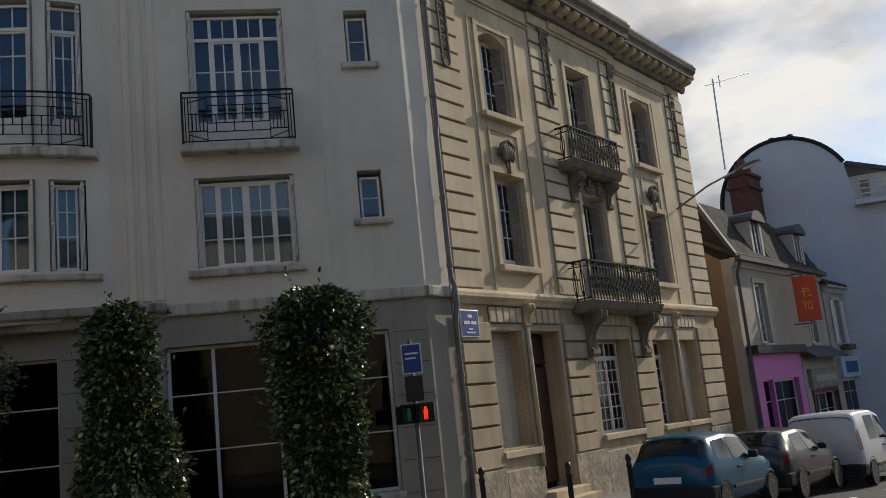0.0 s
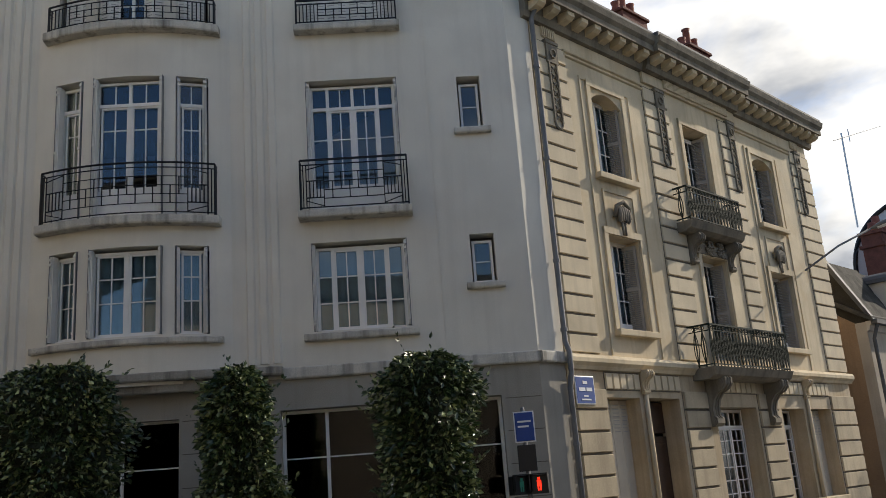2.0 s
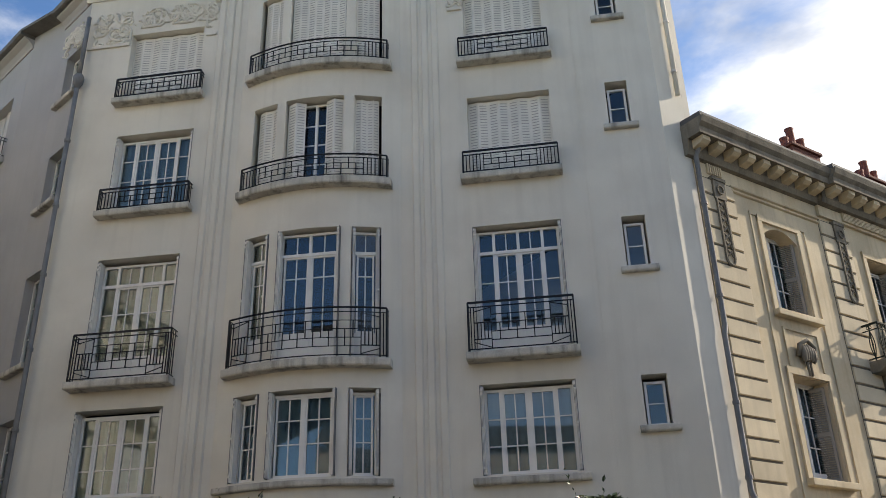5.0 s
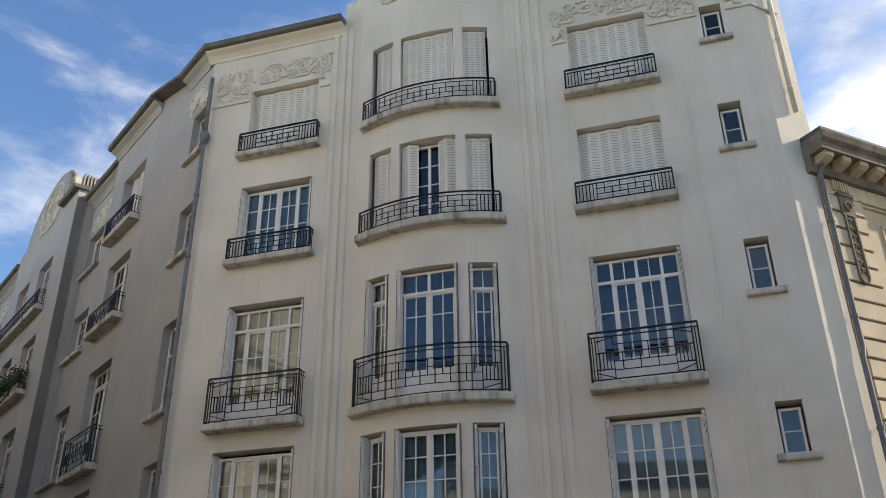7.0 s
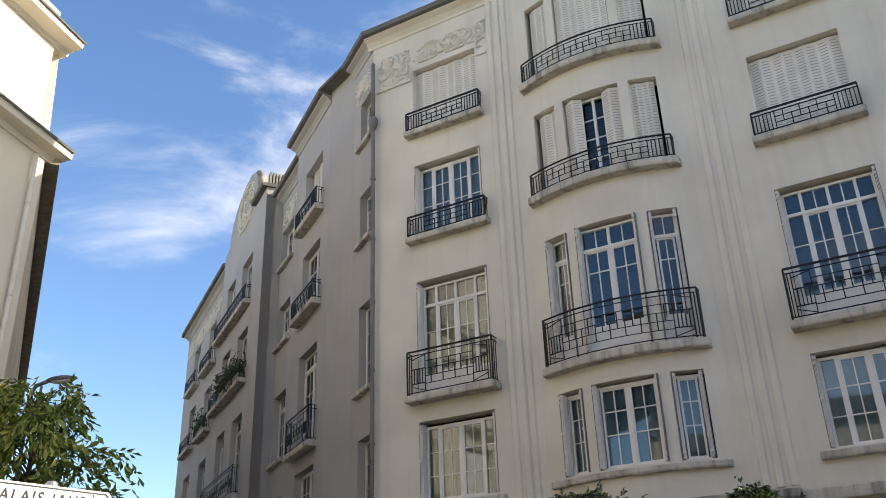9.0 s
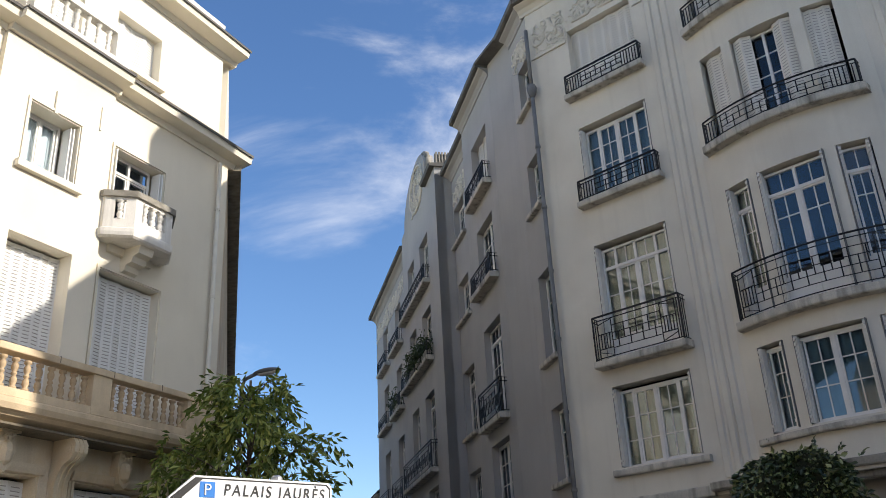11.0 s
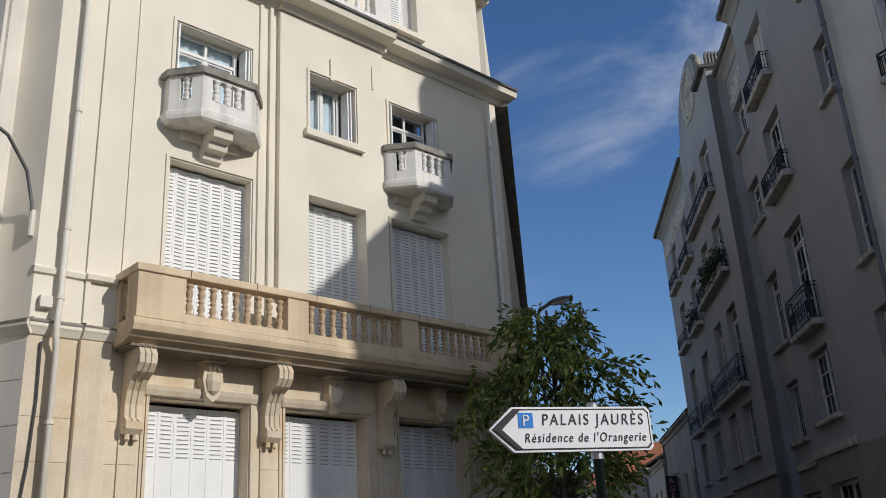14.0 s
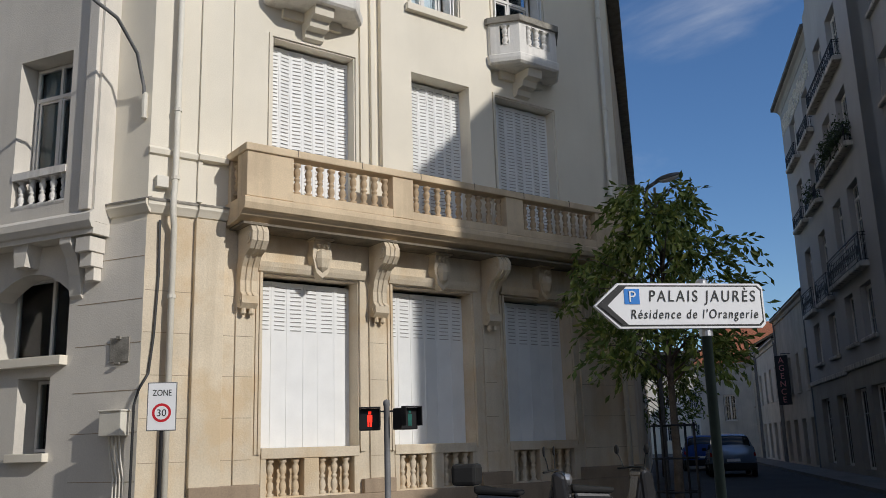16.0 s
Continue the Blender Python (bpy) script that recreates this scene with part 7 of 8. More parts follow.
# ---- vehicles ----
def car(name, m, W, paint, label, rows, windows, rear, front, wheel_x, wr, tall=False):
    """A lofted body with glass that follows its skin. rows: stations from the tail (x, half width, floor, belt height, roof height, half width of the roof).
    windows: side panes (x at the foot from, to; x at the top from, to); rear and front: where the end panes run along x."""
    c = thing(name, m, label, "car" if not tall else "van", "parked vehicles")
    st = np.array(rows, float)
    fine = np.linspace(st[0, 0], st[-1, 0], 61)
    tab = np.stack([np.interp(fine, st[:, 0], st[:, k]) for k in range(6)], 1)
    for _ in range(3):
        tab[1:-1, 1:] = 0.25 * tab[:-2, 1:] + 0.5 * tab[1:-1, 1:] + 0.25 * tab[2:, 1:]

    def skin(x, v, side, out=0.0):
        """The point of the body at x; v runs from 0 at the sill to 6 on the middle of the roof."""
        hw, zf, zb, zt, tw = (float(np.interp(x, tab[:, 0], tab[:, k])) for k in range(1, 6))
        ring = [(hw * 0.84, zf), (hw * 0.97, zf + 0.10), (hw, zf + 0.55 * (zb - zf)), (hw * 0.975, zb), (tw + 0.03, zt - 0.085), (tw * 0.72, zt - 0.012), (0.0, zt + 0.012)]
        k = min(int(v), 5)
        t = v - k
        p0, p1, p2, p3 = (Vector(ring[min(max(q, 0), 6)]) for q in (k - 1, k, k + 1, k + 2))
        bend = 0.0 if k == 3 else 0.5
        p = p1.lerp(p2, t) + bend * t * (1 - t) * ((p2 - p0) * (1 - t) * 0.5 - (p3 - p1) * t * 0.5 - (p2 - p1) * (1 - 2 * t) * 0.5)
        return Vector((x, side * (p.x + out), p.y + (out if v > 4.5 else 0.0)))

    vs_ = [0, 0.5, 1, 1.5, 2, 2.5, 3, 3.5, 4, 4.33, 4.66, 5, 5.5, 6]
    g = Geo()
    n_r = 2 * len(vs_) - 1
    for x in fine:
        g.v += [tuple(skin(x, v, 1)) for v in vs_] + [tuple(skin(x, v, -1)) for v in vs_[-2::-1]]
    g.f = [(i * n_r + q, i * n_r + q + 1, (i + 1) * n_r + q + 1, (i + 1) * n_r + q) for i in range(60) for q in range(n_r - 1)]
    g.f += [(i * n_r, (i + 1) * n_r, (i + 1) * n_r + n_r - 1, i * n_r + n_r - 1) for i in range(60)]
    g.f += [tuple(range(n_r)), tuple(60 * n_r + q for q in range(n_r - 1, -1, -1))]
    part("body", g, paint, c, "", m, smooth=True)

    def pane(name_, rows_):
        g = Geo()
        n, w = len(rows_), len(rows_[0])
        g.v = [tuple(p) for r in rows_ for p in r]
        g.f = [(a * w + b, a * w + b + 1, (a + 1) * w + b + 1, (a + 1) * w + b) for a in range(n - 1) for b in range(w - 1)]
        part(name_, g, M_CARGLASS2, c, "", m, smooth=True)

    for sd in (-1, 1):
        for a0, a1, b0, b1 in windows:
            pane("side_window", [[skin((a0 + (b0 - a0) * u) + ((a1 + (b1 - a1) * u) - (a0 + (b0 - a0) * u)) * q / 8, 3.06 + 0.84 * u, sd, 0.006) for q in range(9)] for u in (0, 0.25, 0.5, 0.75, 1)])
    for nm_, (x0, x1), sg_ in (("rear_window", rear, -1), ("windscreen", front, 1)):
        pane(nm_, [[skin(x0 + (x1 - x0) * u, v, sd, 0.0) + Vector((sg_ * 0.012, 0, 0.010)) for sd, v in [(-1, q) for q in (4.0, 4.4, 4.8, 5.2, 5.6)] + [(1, q) for q in (6.0, 5.6, 5.2, 4.8, 4.4, 4.0)]] for u in [k / 8 for k in range(9)]])
    zb = rows[0][2]
    part("rear_bumper", Geo().prism([(-0.05, -W / 2 + 0.12), (-0.05, W / 2 - 0.12), (0.06, W / 2 - 0.03), (0.32, W / 2 + 0.005), (0.32, -W / 2 - 0.005), (0.06, -W / 2 + 0.03)], zb - 0.06, zb + 0.22, "z"), M_RUBBER, c, "dark plastic bumper", m, bevel=0.04)
    part("number_plate", Geo().box(-0.06, -0.03, -0.26, 0.26, zb + (0.28 if not tall else 0.35), zb + (0.39 if not tall else 0.46)), M_SIGNW, c, "", m)
    for sd in (-1, 1):
        g = Geo()
        lo, hi = (2.45, 2.95) if not tall else (2.6, 3.5)
        for dx, o in ((0.03, 0.004), (0.15, 0.006)):
            g.v += [tuple(skin(dx, lo + (hi - lo) * q / 4, sd, o) - Vector((0.012, 0, 0))) for q in range(5)]
        g.v += [(x - 0.01, y - sd * 0.10, z) for x, y, z in g.v[:5]]
        g.f = [(q, q + 1, q + 6, q + 5) for q in range(4)] + [(q + 1, q, q + 10, q + 11) for q in range(4)]
        part("tail_light", g, M_TAIL, c, "", m)
        xm, zm = rows[-4][0], rows[-4][3]
        y0, y1 = sorted((sd * (W / 2 - 0.03), sd * (W / 2 + 0.15)))
        part("mirror", Geo().box(xm - 0.1, xm + 0.03, y0, y1, zm + 0.0, zm + 0.14), M_RUBBER, c, "", m, bevel=0.04)
        y0, y1 = sorted((sd * (W / 2 - 0.02), sd * (W / 2 + 0.02)))
        xh = windows[-1][0] + 0.1
        part("door_handle", Geo().box(xh, xh + 0.18, y0, y1, zm - 0.14, zm - 0.105), M_RUBBER, c, "", m, bevel=0.01)
        part("sill_strip", Geo().box(wheel_x[0] + 0.4, wheel_x[1] - 0.4, y0, y1, zb + 0.10, zb + 0.17), M_RUBBER, c, "", m, bevel=0.01)
        for x in wheel_x:
            tyre = Geo().lathe([(wr * 0.62, -0.09), (wr * 0.95, -0.095), (wr, -0.06), (wr, 0.06), (wr * 0.95, 0.095), (wr * 0.62, 0.09)], 28).warp(lambda px, py, pz: (px + x, pz + sd * (W / 2 - 0.085), py + wr))
            wh = part("wheel", tyre, M_RUBBER, c, "", m)
            rim = Geo().lathe([(0.03, 0.06), (wr * 0.12, 0.075), (wr * 0.2, 0.05), (wr * 0.55, 0.045), (wr * 0.64, 0.085), (wr * 0.64, -0.05)], 24)
            for a in range(9):
                ca, sa = math.cos(a * 0.698), math.sin(a * 0.698)
                rim.tube([(ca * wr * 0.12, sa * wr * 0.12, 0.075), (ca * wr * 0.6, sa * wr * 0.6, 0.08)], 0.018, 5)
            rim.warp(lambda px, py, pz: (px + x, sd * (pz + W / 2 - 0.09), py + wr))
            part("rim", rim, M_ALLOY, wh, "", m)
            part("wheel_arch", Geo().tube([(x + (wr + 0.05) * math.cos(t * 0.2618), sd * (W / 2 - 0.035), wr + (wr + 0.05) * math.sin(t * 0.2618)) for t in range(13)], 0.04, 6), M_RUBBER, c, "", m, smooth=True)
    return c


M_CARGLASS2 = mat("dark_car_glass", (0.015, 0.018, 0.02), 0.04, 0.05, 2, 0.02, 40, 0.0, spec=0.45)


def at_street(s, out):
    p = FS @ Vector((s, -out, 0))
    return pose(p.x, p.y, ground_z(p.x, p.y) - 0.12, 0, 2.4, 52.28)


car("hatchback_car", at_street(1.85, 3.6), 1.63, M_TEAL, "teal small hatchback car parked at the kerb",
    [(0.0, 0.70, 0.3, 0.80, 0.86, 0.60), (0.10, 0.78, 0.24, 0.90, 1.08, 0.60), (0.36, 0.81, 0.2, 0.92, 1.38, 0.58), (1.2, 0.815, 0.18, 0.91, 1.44, 0.60), (1.95, 0.815, 0.18, 0.89, 1.40, 0.57), (2.7, 0.81, 0.2, 0.87, 0.95, 0.60), (3.15, 0.76, 0.22, 0.72, 0.78, 0.58), (3.43, 0.62, 0.28, 0.52, 0.58, 0.45)],
    [(0.40, 1.08, 0.52, 1.08), (1.14, 2.40, 1.14, 1.92)], (0.10, 0.34), (2.15, 2.68), (0.55, 2.9), 0.27)
car("hatchback_car", at_street(5.45, 3.7), 1.74, M_CHAR, "charcoal hatchback car parked at the kerb",
    [(0.0, 0.74, 0.34, 0.88, 0.96, 0.64), (0.14, 0.84, 0.26, 0.97, 1.10, 0.62), (0.6, 0.87, 0.22, 0.97, 1.42, 0.58), (1.5, 0.87, 0.2, 0.95, 1.47, 0.60), (2.2, 0.87, 0.2, 0.93, 1.42, 0.58), (3.0, 0.86, 0.22, 0.90, 1.00, 0.64), (3.6, 0.82, 0.24, 0.76, 0.84, 0.62), (3.97, 0.66, 0.3, 0.56, 0.62, 0.5)],
    [(0.60, 1.40, 0.84, 1.40), (1.46, 2.66, 1.46, 2.2)], (0.18, 0.56), (2.4, 2.98), (0.75, 3.25), 0.31)
car("delivery_van", at_street(9.8, 4.0), 1.83, M_VAN, "white small delivery van parked at the kerb",
    [(0.0, 0.84, 0.34, 1.0, 1.66, 0.72), (0.06, 0.90, 0.28, 1.05, 1.78, 0.74), (0.5, 0.915, 0.24, 1.06, 1.82, 0.74), (1.9, 0.915, 0.22, 1.05, 1.84, 0.74), (2.6, 0.915, 0.22, 1.04, 1.76, 0.70), (3.3, 0.90, 0.24, 1.02, 1.12, 0.70), (3.95, 0.86, 0.26, 0.86, 0.96, 0.66), (4.25, 0.7, 0.32, 0.62, 0.7, 0.54)],
    [(0.9, 1.75, 0.9, 1.75), (1.85, 2.95, 1.87, 2.5)], (0.0, 0.02), (2.75, 3.25), (0.75, 3.45), 0.32, True)


def side_street(along, out):
    p = FW @ Vector((-along, -out, 0))
    return pose(p.x, p.y, ground_z(p.x, p.y) - 0.12, 0, 0, 155.4)


for nm, mm, pnt, lab in (("people_carrier", side_street(19.5, 4.6), M_SILVER, "silver-blue people carrier parked in the side street"), ("estate_car", side_street(27.0, 5.4), M_SIGNB, "dark blue car parked in the side street")):
    car(nm, mm, 1.85, pnt, lab,
        [(0.0, 0.80, 0.34, 0.94, 1.08, 0.68), (0.1, 0.90, 0.28, 1.02, 1.40, 0.66), (0.4, 0.92, 0.24, 1.04, 1.68, 0.62), (1.7, 0.925, 0.22, 1.04, 1.72, 0.64), (2.6, 0.925, 0.22, 1.02, 1.64, 0.62), (3.4, 0.91, 0.24, 1.0, 1.1, 0.68), (4.1, 0.86, 0.26, 0.84, 0.94, 0.64), (4.5, 0.7, 0.32, 0.62, 0.7, 0.54)],
        [(0.45, 1.45, 0.6, 1.45), (1.52, 2.95, 1.52, 2.5)], (0.08, 0.36), (2.8, 3.38), (0.85, 3.6), 0.33)


def scooter(m, label, box):
    c = thing("motor_scooter", m, label, "motor scooter", "parked scooters")
    for x in (0.15, 1.35):
        t = Geo().lathe([(0.14, -0.05), (0.22, -0.05), (0.25, 0), (0.22, 0.05), (0.14, 0.05)], 18).warp(lambda a, b, d: (a + x, d, b + 0.25))
        wh = part("wheel", t, M_RUBBER, c, "", m)
        part("rim", Geo().lathe([(0.03, -0.055), (0.15, -0.03), (0.15, 0.03), (0.03, 0.055)], 14).warp(lambda a, b, d: (a + x, d, b + 0.25)), M_ALLOY, wh, "", m)
    part("body", Geo().prism([(-0.05, 0.45), (0.5, 0.32), (0.95, 0.3), (1.1, 0.5), (1.2, 0.95), (1.08, 0.98), (0.95, 0.45), (0.6, 0.48), (0.55, 0.7), (-0.1, 0.74)], -0.15, 0.15, "y"), M_CHAR, c, "", m, bevel=0.05)
    part("seat", Geo().prism([(-0.12, 0.74), (0.6, 0.7), (0.62, 0.78), (0.2, 0.82), (-0.12, 0.86)], -0.15, 0.15, "y"), M_RUBBER, c, "", m, bevel=0.04)
    part("front_shield", Geo().prism([(1.1, 0.5), (1.34, 0.55), (1.28, 0.98), (1.16, 1.06), (1.06, 1.0)], -0.2, 0.2, "y"), M_CHAR, c, "", m, bevel=0.06)
    part("handlebar", Geo().tube([(1.0, -0.36, 1.04), (1.12, -0.15, 1.06), (1.12, 0.15, 1.06), (1.0, 0.36, 1.04)], 0.018, 6), M_RUBBER, c, "", m)
    part("headlight", Geo().lathe([(0.0, 0.06), (0.08, 0.03), (0.1, -0.04)], 12).warp(lambda a, b, d: (1.3 + d, a, 0.92 + b)), M_ALLOY, c, "", m)
    for sd in (-1, 1):
        mi = part("mirror_stalk", Geo().tube([(1.06, sd * 0.28, 1.05), (1.05, sd * 0.34, 1.18), (1.03, sd * 0.4, 1.28)], 0.008, 5), M_RUBBER, c, "", m)
        part("mirror", Geo().lathe([(0.0, -0.015), (0.055, -0.01), (0.065, 0.01), (0.0, 0.015)], 12).warp(lambda a, b, d: (1.03 + d, sd * 0.42 + a, 1.33 + b * 1.2)), M_RUBBER, mi, "", m)
    if box:
        part("top_box", Geo().box(-0.45, -0.05, -0.21, 0.21, 0.86, 1.18), M_RUBBER, c, "black luggage box", m, bevel=0.06)


for x, y, rz, bx2 in ((-13.75, 3.25, 62, True), (-13.45, 4.6, 100, False)):
    scooter(pose(x, y, ground_z(x, y), 0, 0, rz), "black motor scooter parked by the stone plinth", bx2)


# ---- signs, signals, lamps ----
def on_ground(x, y, rz=0.0):
    return pose(x, y, ground_z(x, y), 0, 0, rz)


def signal_head(parent, m, lit):
    b = part("signal_head", Geo().box(-0.15, 0.15, -0.1, 0.1, 0, 0.3), M_BLACK, parent, "", m, bevel=0.015)
    part("visor", Geo().prism([(-0.15, 0.3), (0.15, 0.3), (0.15, 0.32), (-0.15, 0.32)], -0.2, -0.1, "y").box(-0.15, -0.135, -0.2, -0.1, 0.05, 0.3).box(0.135, 0.15, -0.2, -0.1, 0.05, 0.3), M_BLACK, b, "", m)
    g = Geo().box(-0.035, 0.035, -0.106, -0.1, 0.12, 0.21).box(-0.03, -0.006, -0.106, -0.1, 0.05, 0.12).box(0.006, 0.03, -0.106, -0.1, 0.05, 0.12).box(-0.02, 0.02, -0.106, -0.1, 0.22, 0.26)
    part("lamp", g, M_REDLIT if lit else M_GREENDIM, b, "", m)


m = on_ground(-0.72, 15.0, 3)
z0 = ground_z(-0.72, 15.0)
ps = thing("pedestrian_signal", m, "slim steel crossing signal with blue plates and a lit red lamp", "traffic signal", "crossing signals")
part("pole", Geo().lathe([(0.07, 0), (0.07, 0.1), (0.04, 0.12), (0.035, 2.98 - z0), (0.02, 3.02 - z0)], 12), M_PIPE, ps, "", m, smooth=True)
signal_head(ps, m @ pose(-0.16, -0.02, 1.62 - z0, 0, 0, 24), False)
signal_head(ps, m @ pose(0.17, -0.02, 1.62 - z0, 0, 0, -6), True)
pb = part("plate", Geo().box(-0.14, 0.16, -0.06, -0.04, 2.46 - z0, 2.92 - z0), M_SIGNB, ps, "blue information plate", m, bevel=0.008)
part("plate_rim", Geo().box(-0.16, 0.18, -0.045, -0.035, 2.44 - z0, 2.94 - z0), M_SIGNW, pb, "", m)
bars(pb, m @ pose(0, -0.061, 0), [(-0.10, 0.12, 2.76 - z0, 2.79 - z0), (-0.10, 0.08, 2.68 - z0, 2.71 - z0)], M_SIGNW)
pb = part("plate", Geo().box(-0.14, 0.16, -0.06, -0.04, 1.98 - z0, 2.40 - z0), M_BLACK, ps, "dark plate seen from behind", m, bevel=0.008)

m = on_ground(-12.9, 1.68, 80)
z0 = ground_z(-12.9, 1.68)
ps = thing("pedestrian_signal", m, "steel crossing signal with two black heads, one lit red", "traffic signal", "crossing signals")
part("pole", Geo().lathe([(0.07, 0), (0.07, 0.1), (0.045, 0.12), (0.042, 2.32 - z0), (0.05, 2.34 - z0), (0.045, 2.4 - z0), (0.0, 2.42 - z0)], 12), M_PIPE, ps, "", m, smooth=True)
part("arm", Geo().tube([(-0.2, 0, 2.25 - z0), (0.22, 0, 2.25 - z0)], 0.014, 6), M_BLACK, ps, "", m)
signal_head(ps, m @ pose(-0.24, -0.02, 1.99 - z0, 0, 0, 4), True)
signal_head(ps, m @ pose(0.26, 0.0, 1.99 - z0, 0, 0, 40), False)

# car park direction sign
m = pose(-6.40, 3.03, 0, 0, 0, 88.7)
z0 = ground_z(-6.36, 2.99)
ds = thing("direction_sign", pose(-6.3, 3.16, z0), "white arrow-shaped car park direction sign on a dark pole", "road sign")


def arrow(x0, x1, z0_, z1_, tip, r=0.03):
    zc = (z0_ + z1_) / 2
    return [(x0 + tip, z0_), (x1 - r, z0_), (x1, z0_ + r), (x1, z1_ - r), (x1 - r, z1_), (x0 + tip, z1_), (x0, zc)]


pl = part("panel", Geo().prism(arrow(-0.68, 0.68, 2.555, 2.895, 0.19), -0.02, 0.02, "y"), M_SIGNW, ds, "", m)
part("border", Geo().prism(arrow(-0.665, 0.665, 2.57, 2.88, 0.183), -0.0225, -0.0205, "y"), M_BLACK, pl, "", m)
part("face", Geo().prism(arrow(-0.645, 0.653, 2.582, 2.868, 0.175), -0.025, -0.023, "y"), M_SIGNW, pl, "", m)
part("arrow_head", Geo().prism([(-0.645, 2.725), (-0.472, 2.868), (-0.425, 2.868), (-0.58, 2.725), (-0.425, 2.582), (-0.472, 2.582)], -0.028, -0.0255, "y"), M_BLACK, pl, "", m)
pb = part("parking_badge", Geo().box(-0.445, -0.325, -0.028, -0.0255, 2.735, 2.85), M_SIGNP, pl, "", m)
text(pb, m @ pose(-0.385, -0.031, 2.752), "P", 0.12, M_SIGNW)
text(pl, m @ pose(0.175, -0.028, 2.756), "PALAIS JAURÈS", 0.122, M_BLACK, 0.12, width=1.3, fit=0.86)
text(pl, m @ pose(0.105, -0.028, 2.628), "Résidence de l'Orangerie", 0.098, M_BLACK, 0.2, width=1.25, fit=1.02)
part("pole", Geo().lathe([(0.038, z0), (0.038, 2.55), (0.045, 2.55), (0.045, 2.59)], 14, (0.22, 0.05, 0)), M_GREENPOLE, ds, "dark green steel pole", m, smooth=True)
part("pole_cap", Geo().lathe([(0.045, 2.86), (0.045, 2.925), (0.03, 2.94), (0.0, 2.945)], 14, (0.22, 0.05, 0)), M_STEEL, ds, "", m)
part("clamp", Geo().lathe([(0.05, 2.50), (0.05, 2.555)], 14, (0.22, 0.05, 0)), M_STEEL, ds, "", m)

# speed zone sign
m = pose(-13.92, -1.48, 0, 0, 0, 86)
z0 = ground_z(-13.92, -1.48)
zs = thing("zone_sign", pose(-13.92, -1.48, z0), "white rectangular speed zone sign with a red ring", "road sign")
pl = part("panel", Geo().box(-0.21, 0.21, -0.015, 0.0, 2.08, 2.78), M_PIPE, zs, "", m, bevel=0.008)
part("face", Geo().box(-0.195, 0.195, -0.019, -0.0155, 2.095, 2.765), M_SIGNW, pl, "", m)
part("ring", Geo().prism([(0.135 * math.cos(a * 0.2618), 2.34 + 0.135 * math.sin(a * 0.2618)) for a in range(24)], -0.022, -0.0195, "y"), M_SIGNR, pl, "", m)
part("disc", Geo().prism([(0.098 * math.cos(a * 0.2618), 2.34 + 0.098 * math.sin(a * 0.2618)) for a in range(24)], -0.025, -0.0225, "y"), M_SIGNW, pl, "", m)
text(pl, m @ pose(0, -0.028, 2.292), "30", 0.14, M_BLACK, fit=0.13)
text(pl, m @ pose(0, -0.022, 2.585), "ZONE", 0.125, M_BLACK, fit=0.27)
part("pole", Geo().lathe([(0.03, z0), (0.03, 2.74)], 10, (0.0, 0.03, 0)), M_BLACK, zs, "", m)

# bollards
for x, y in ((1.65, 14.7), (0.25, 14.75), (2.9, 16.2)):
    m = on_ground(x, y)
    g = Geo().lathe([(0.06, 0), (0.06, 0.12), (0.045, 0.16), (0.045, 0.78), (0.055, 0.8), (0.055, 0.83), (0.035, 0.86), (0.055, 0.93), (0.04, 1.0), (0.0, 1.02)], 12)
    solid("bollard", g, M_BLACK, "black cast-iron bollard on the pavement", "bollard", m, group="pavement bollards", smooth=True)


def lamp_head(parent, m):
    """Bowl lantern at the end of an arm, opening down, along x."""
    g = Geo()
    for i in range(9):
        t = i / 8
        r = 0.14 * math.sin(math.pi * min(1, 0.12 + 0.8 * t)) + 0.02
        g.v += [(0.75 * t, r * math.cos(a * 0.628), 0.55 * r * math.sin(a * 0.628)) for a in range(10)]
    g.f = [(j * 10 + i, j * 10 + (i + 1) % 10, (j + 1) * 10 + (i + 1) % 10, (j + 1) * 10 + i) for j in range(8) for i in range(10)]
    g.f += [tuple(range(9, -1, -1)), tuple(80 + i for i in range(10))]
    h = part("lantern", g, M_PIPE, parent, "grey bowl lantern", m, smooth=True)
    g = Geo()
    for i in range(7):
        t = 0.2 + 0.75 * i / 6
        r = 0.13 * math.sin(math.pi * min(1, 0.12 + 0.8 * t)) + 0.01
        g.v += [(0.75 * t, r * math.cos(math.pi + a * 0.349), 0.7 * r * math.sin(math.pi + a * 0.349) - 0.01) for a in range(10)]
    g.f = [(j * 10 + i, j * 10 + i + 1, (j + 1) * 10 + i + 1, (j + 1) * 10 + i) for j in range(6) for i in range(9)]
    part("cover", g, M_SIGNW, h, "", m, smooth=True)


w0, w1 = Vector((-14.94, -2.06, 7.35)), Vector((-13.30, -2.95, 8.75))
lw = thing("wall_lamp", pose(*w0), "street lamp on a curved arm from the wall", "street lamp")
pts = [w0, w0 + Vector((0.02, -0.02, 0.45)), w0 + Vector((0.25, -0.12, 0.95)), w0 + Vector((0.75, -0.38, 1.32)), w1]
part("arm", Geo().tube(pts, 0.03, 8), M_PIPE, lw, "", smooth=True)
part("bracket", Geo().lathe([(0.05, -0.1), (0.05, 0.35)], 8, w0), M_PIPEC, lw)
lamp_head(lw, Matrix.Translation(w1) @ pose(0, 0, 0, 0, -18, -28))
w0 = FS @ Vector((12.7, -0.05, 7.2))
w1 = FS @ Vector((14.6, -1.5, 8.42))
lw = thing("wall_lamp", pose(*w0), "street lamp on a long straight arm from the house wall", "street lamp")
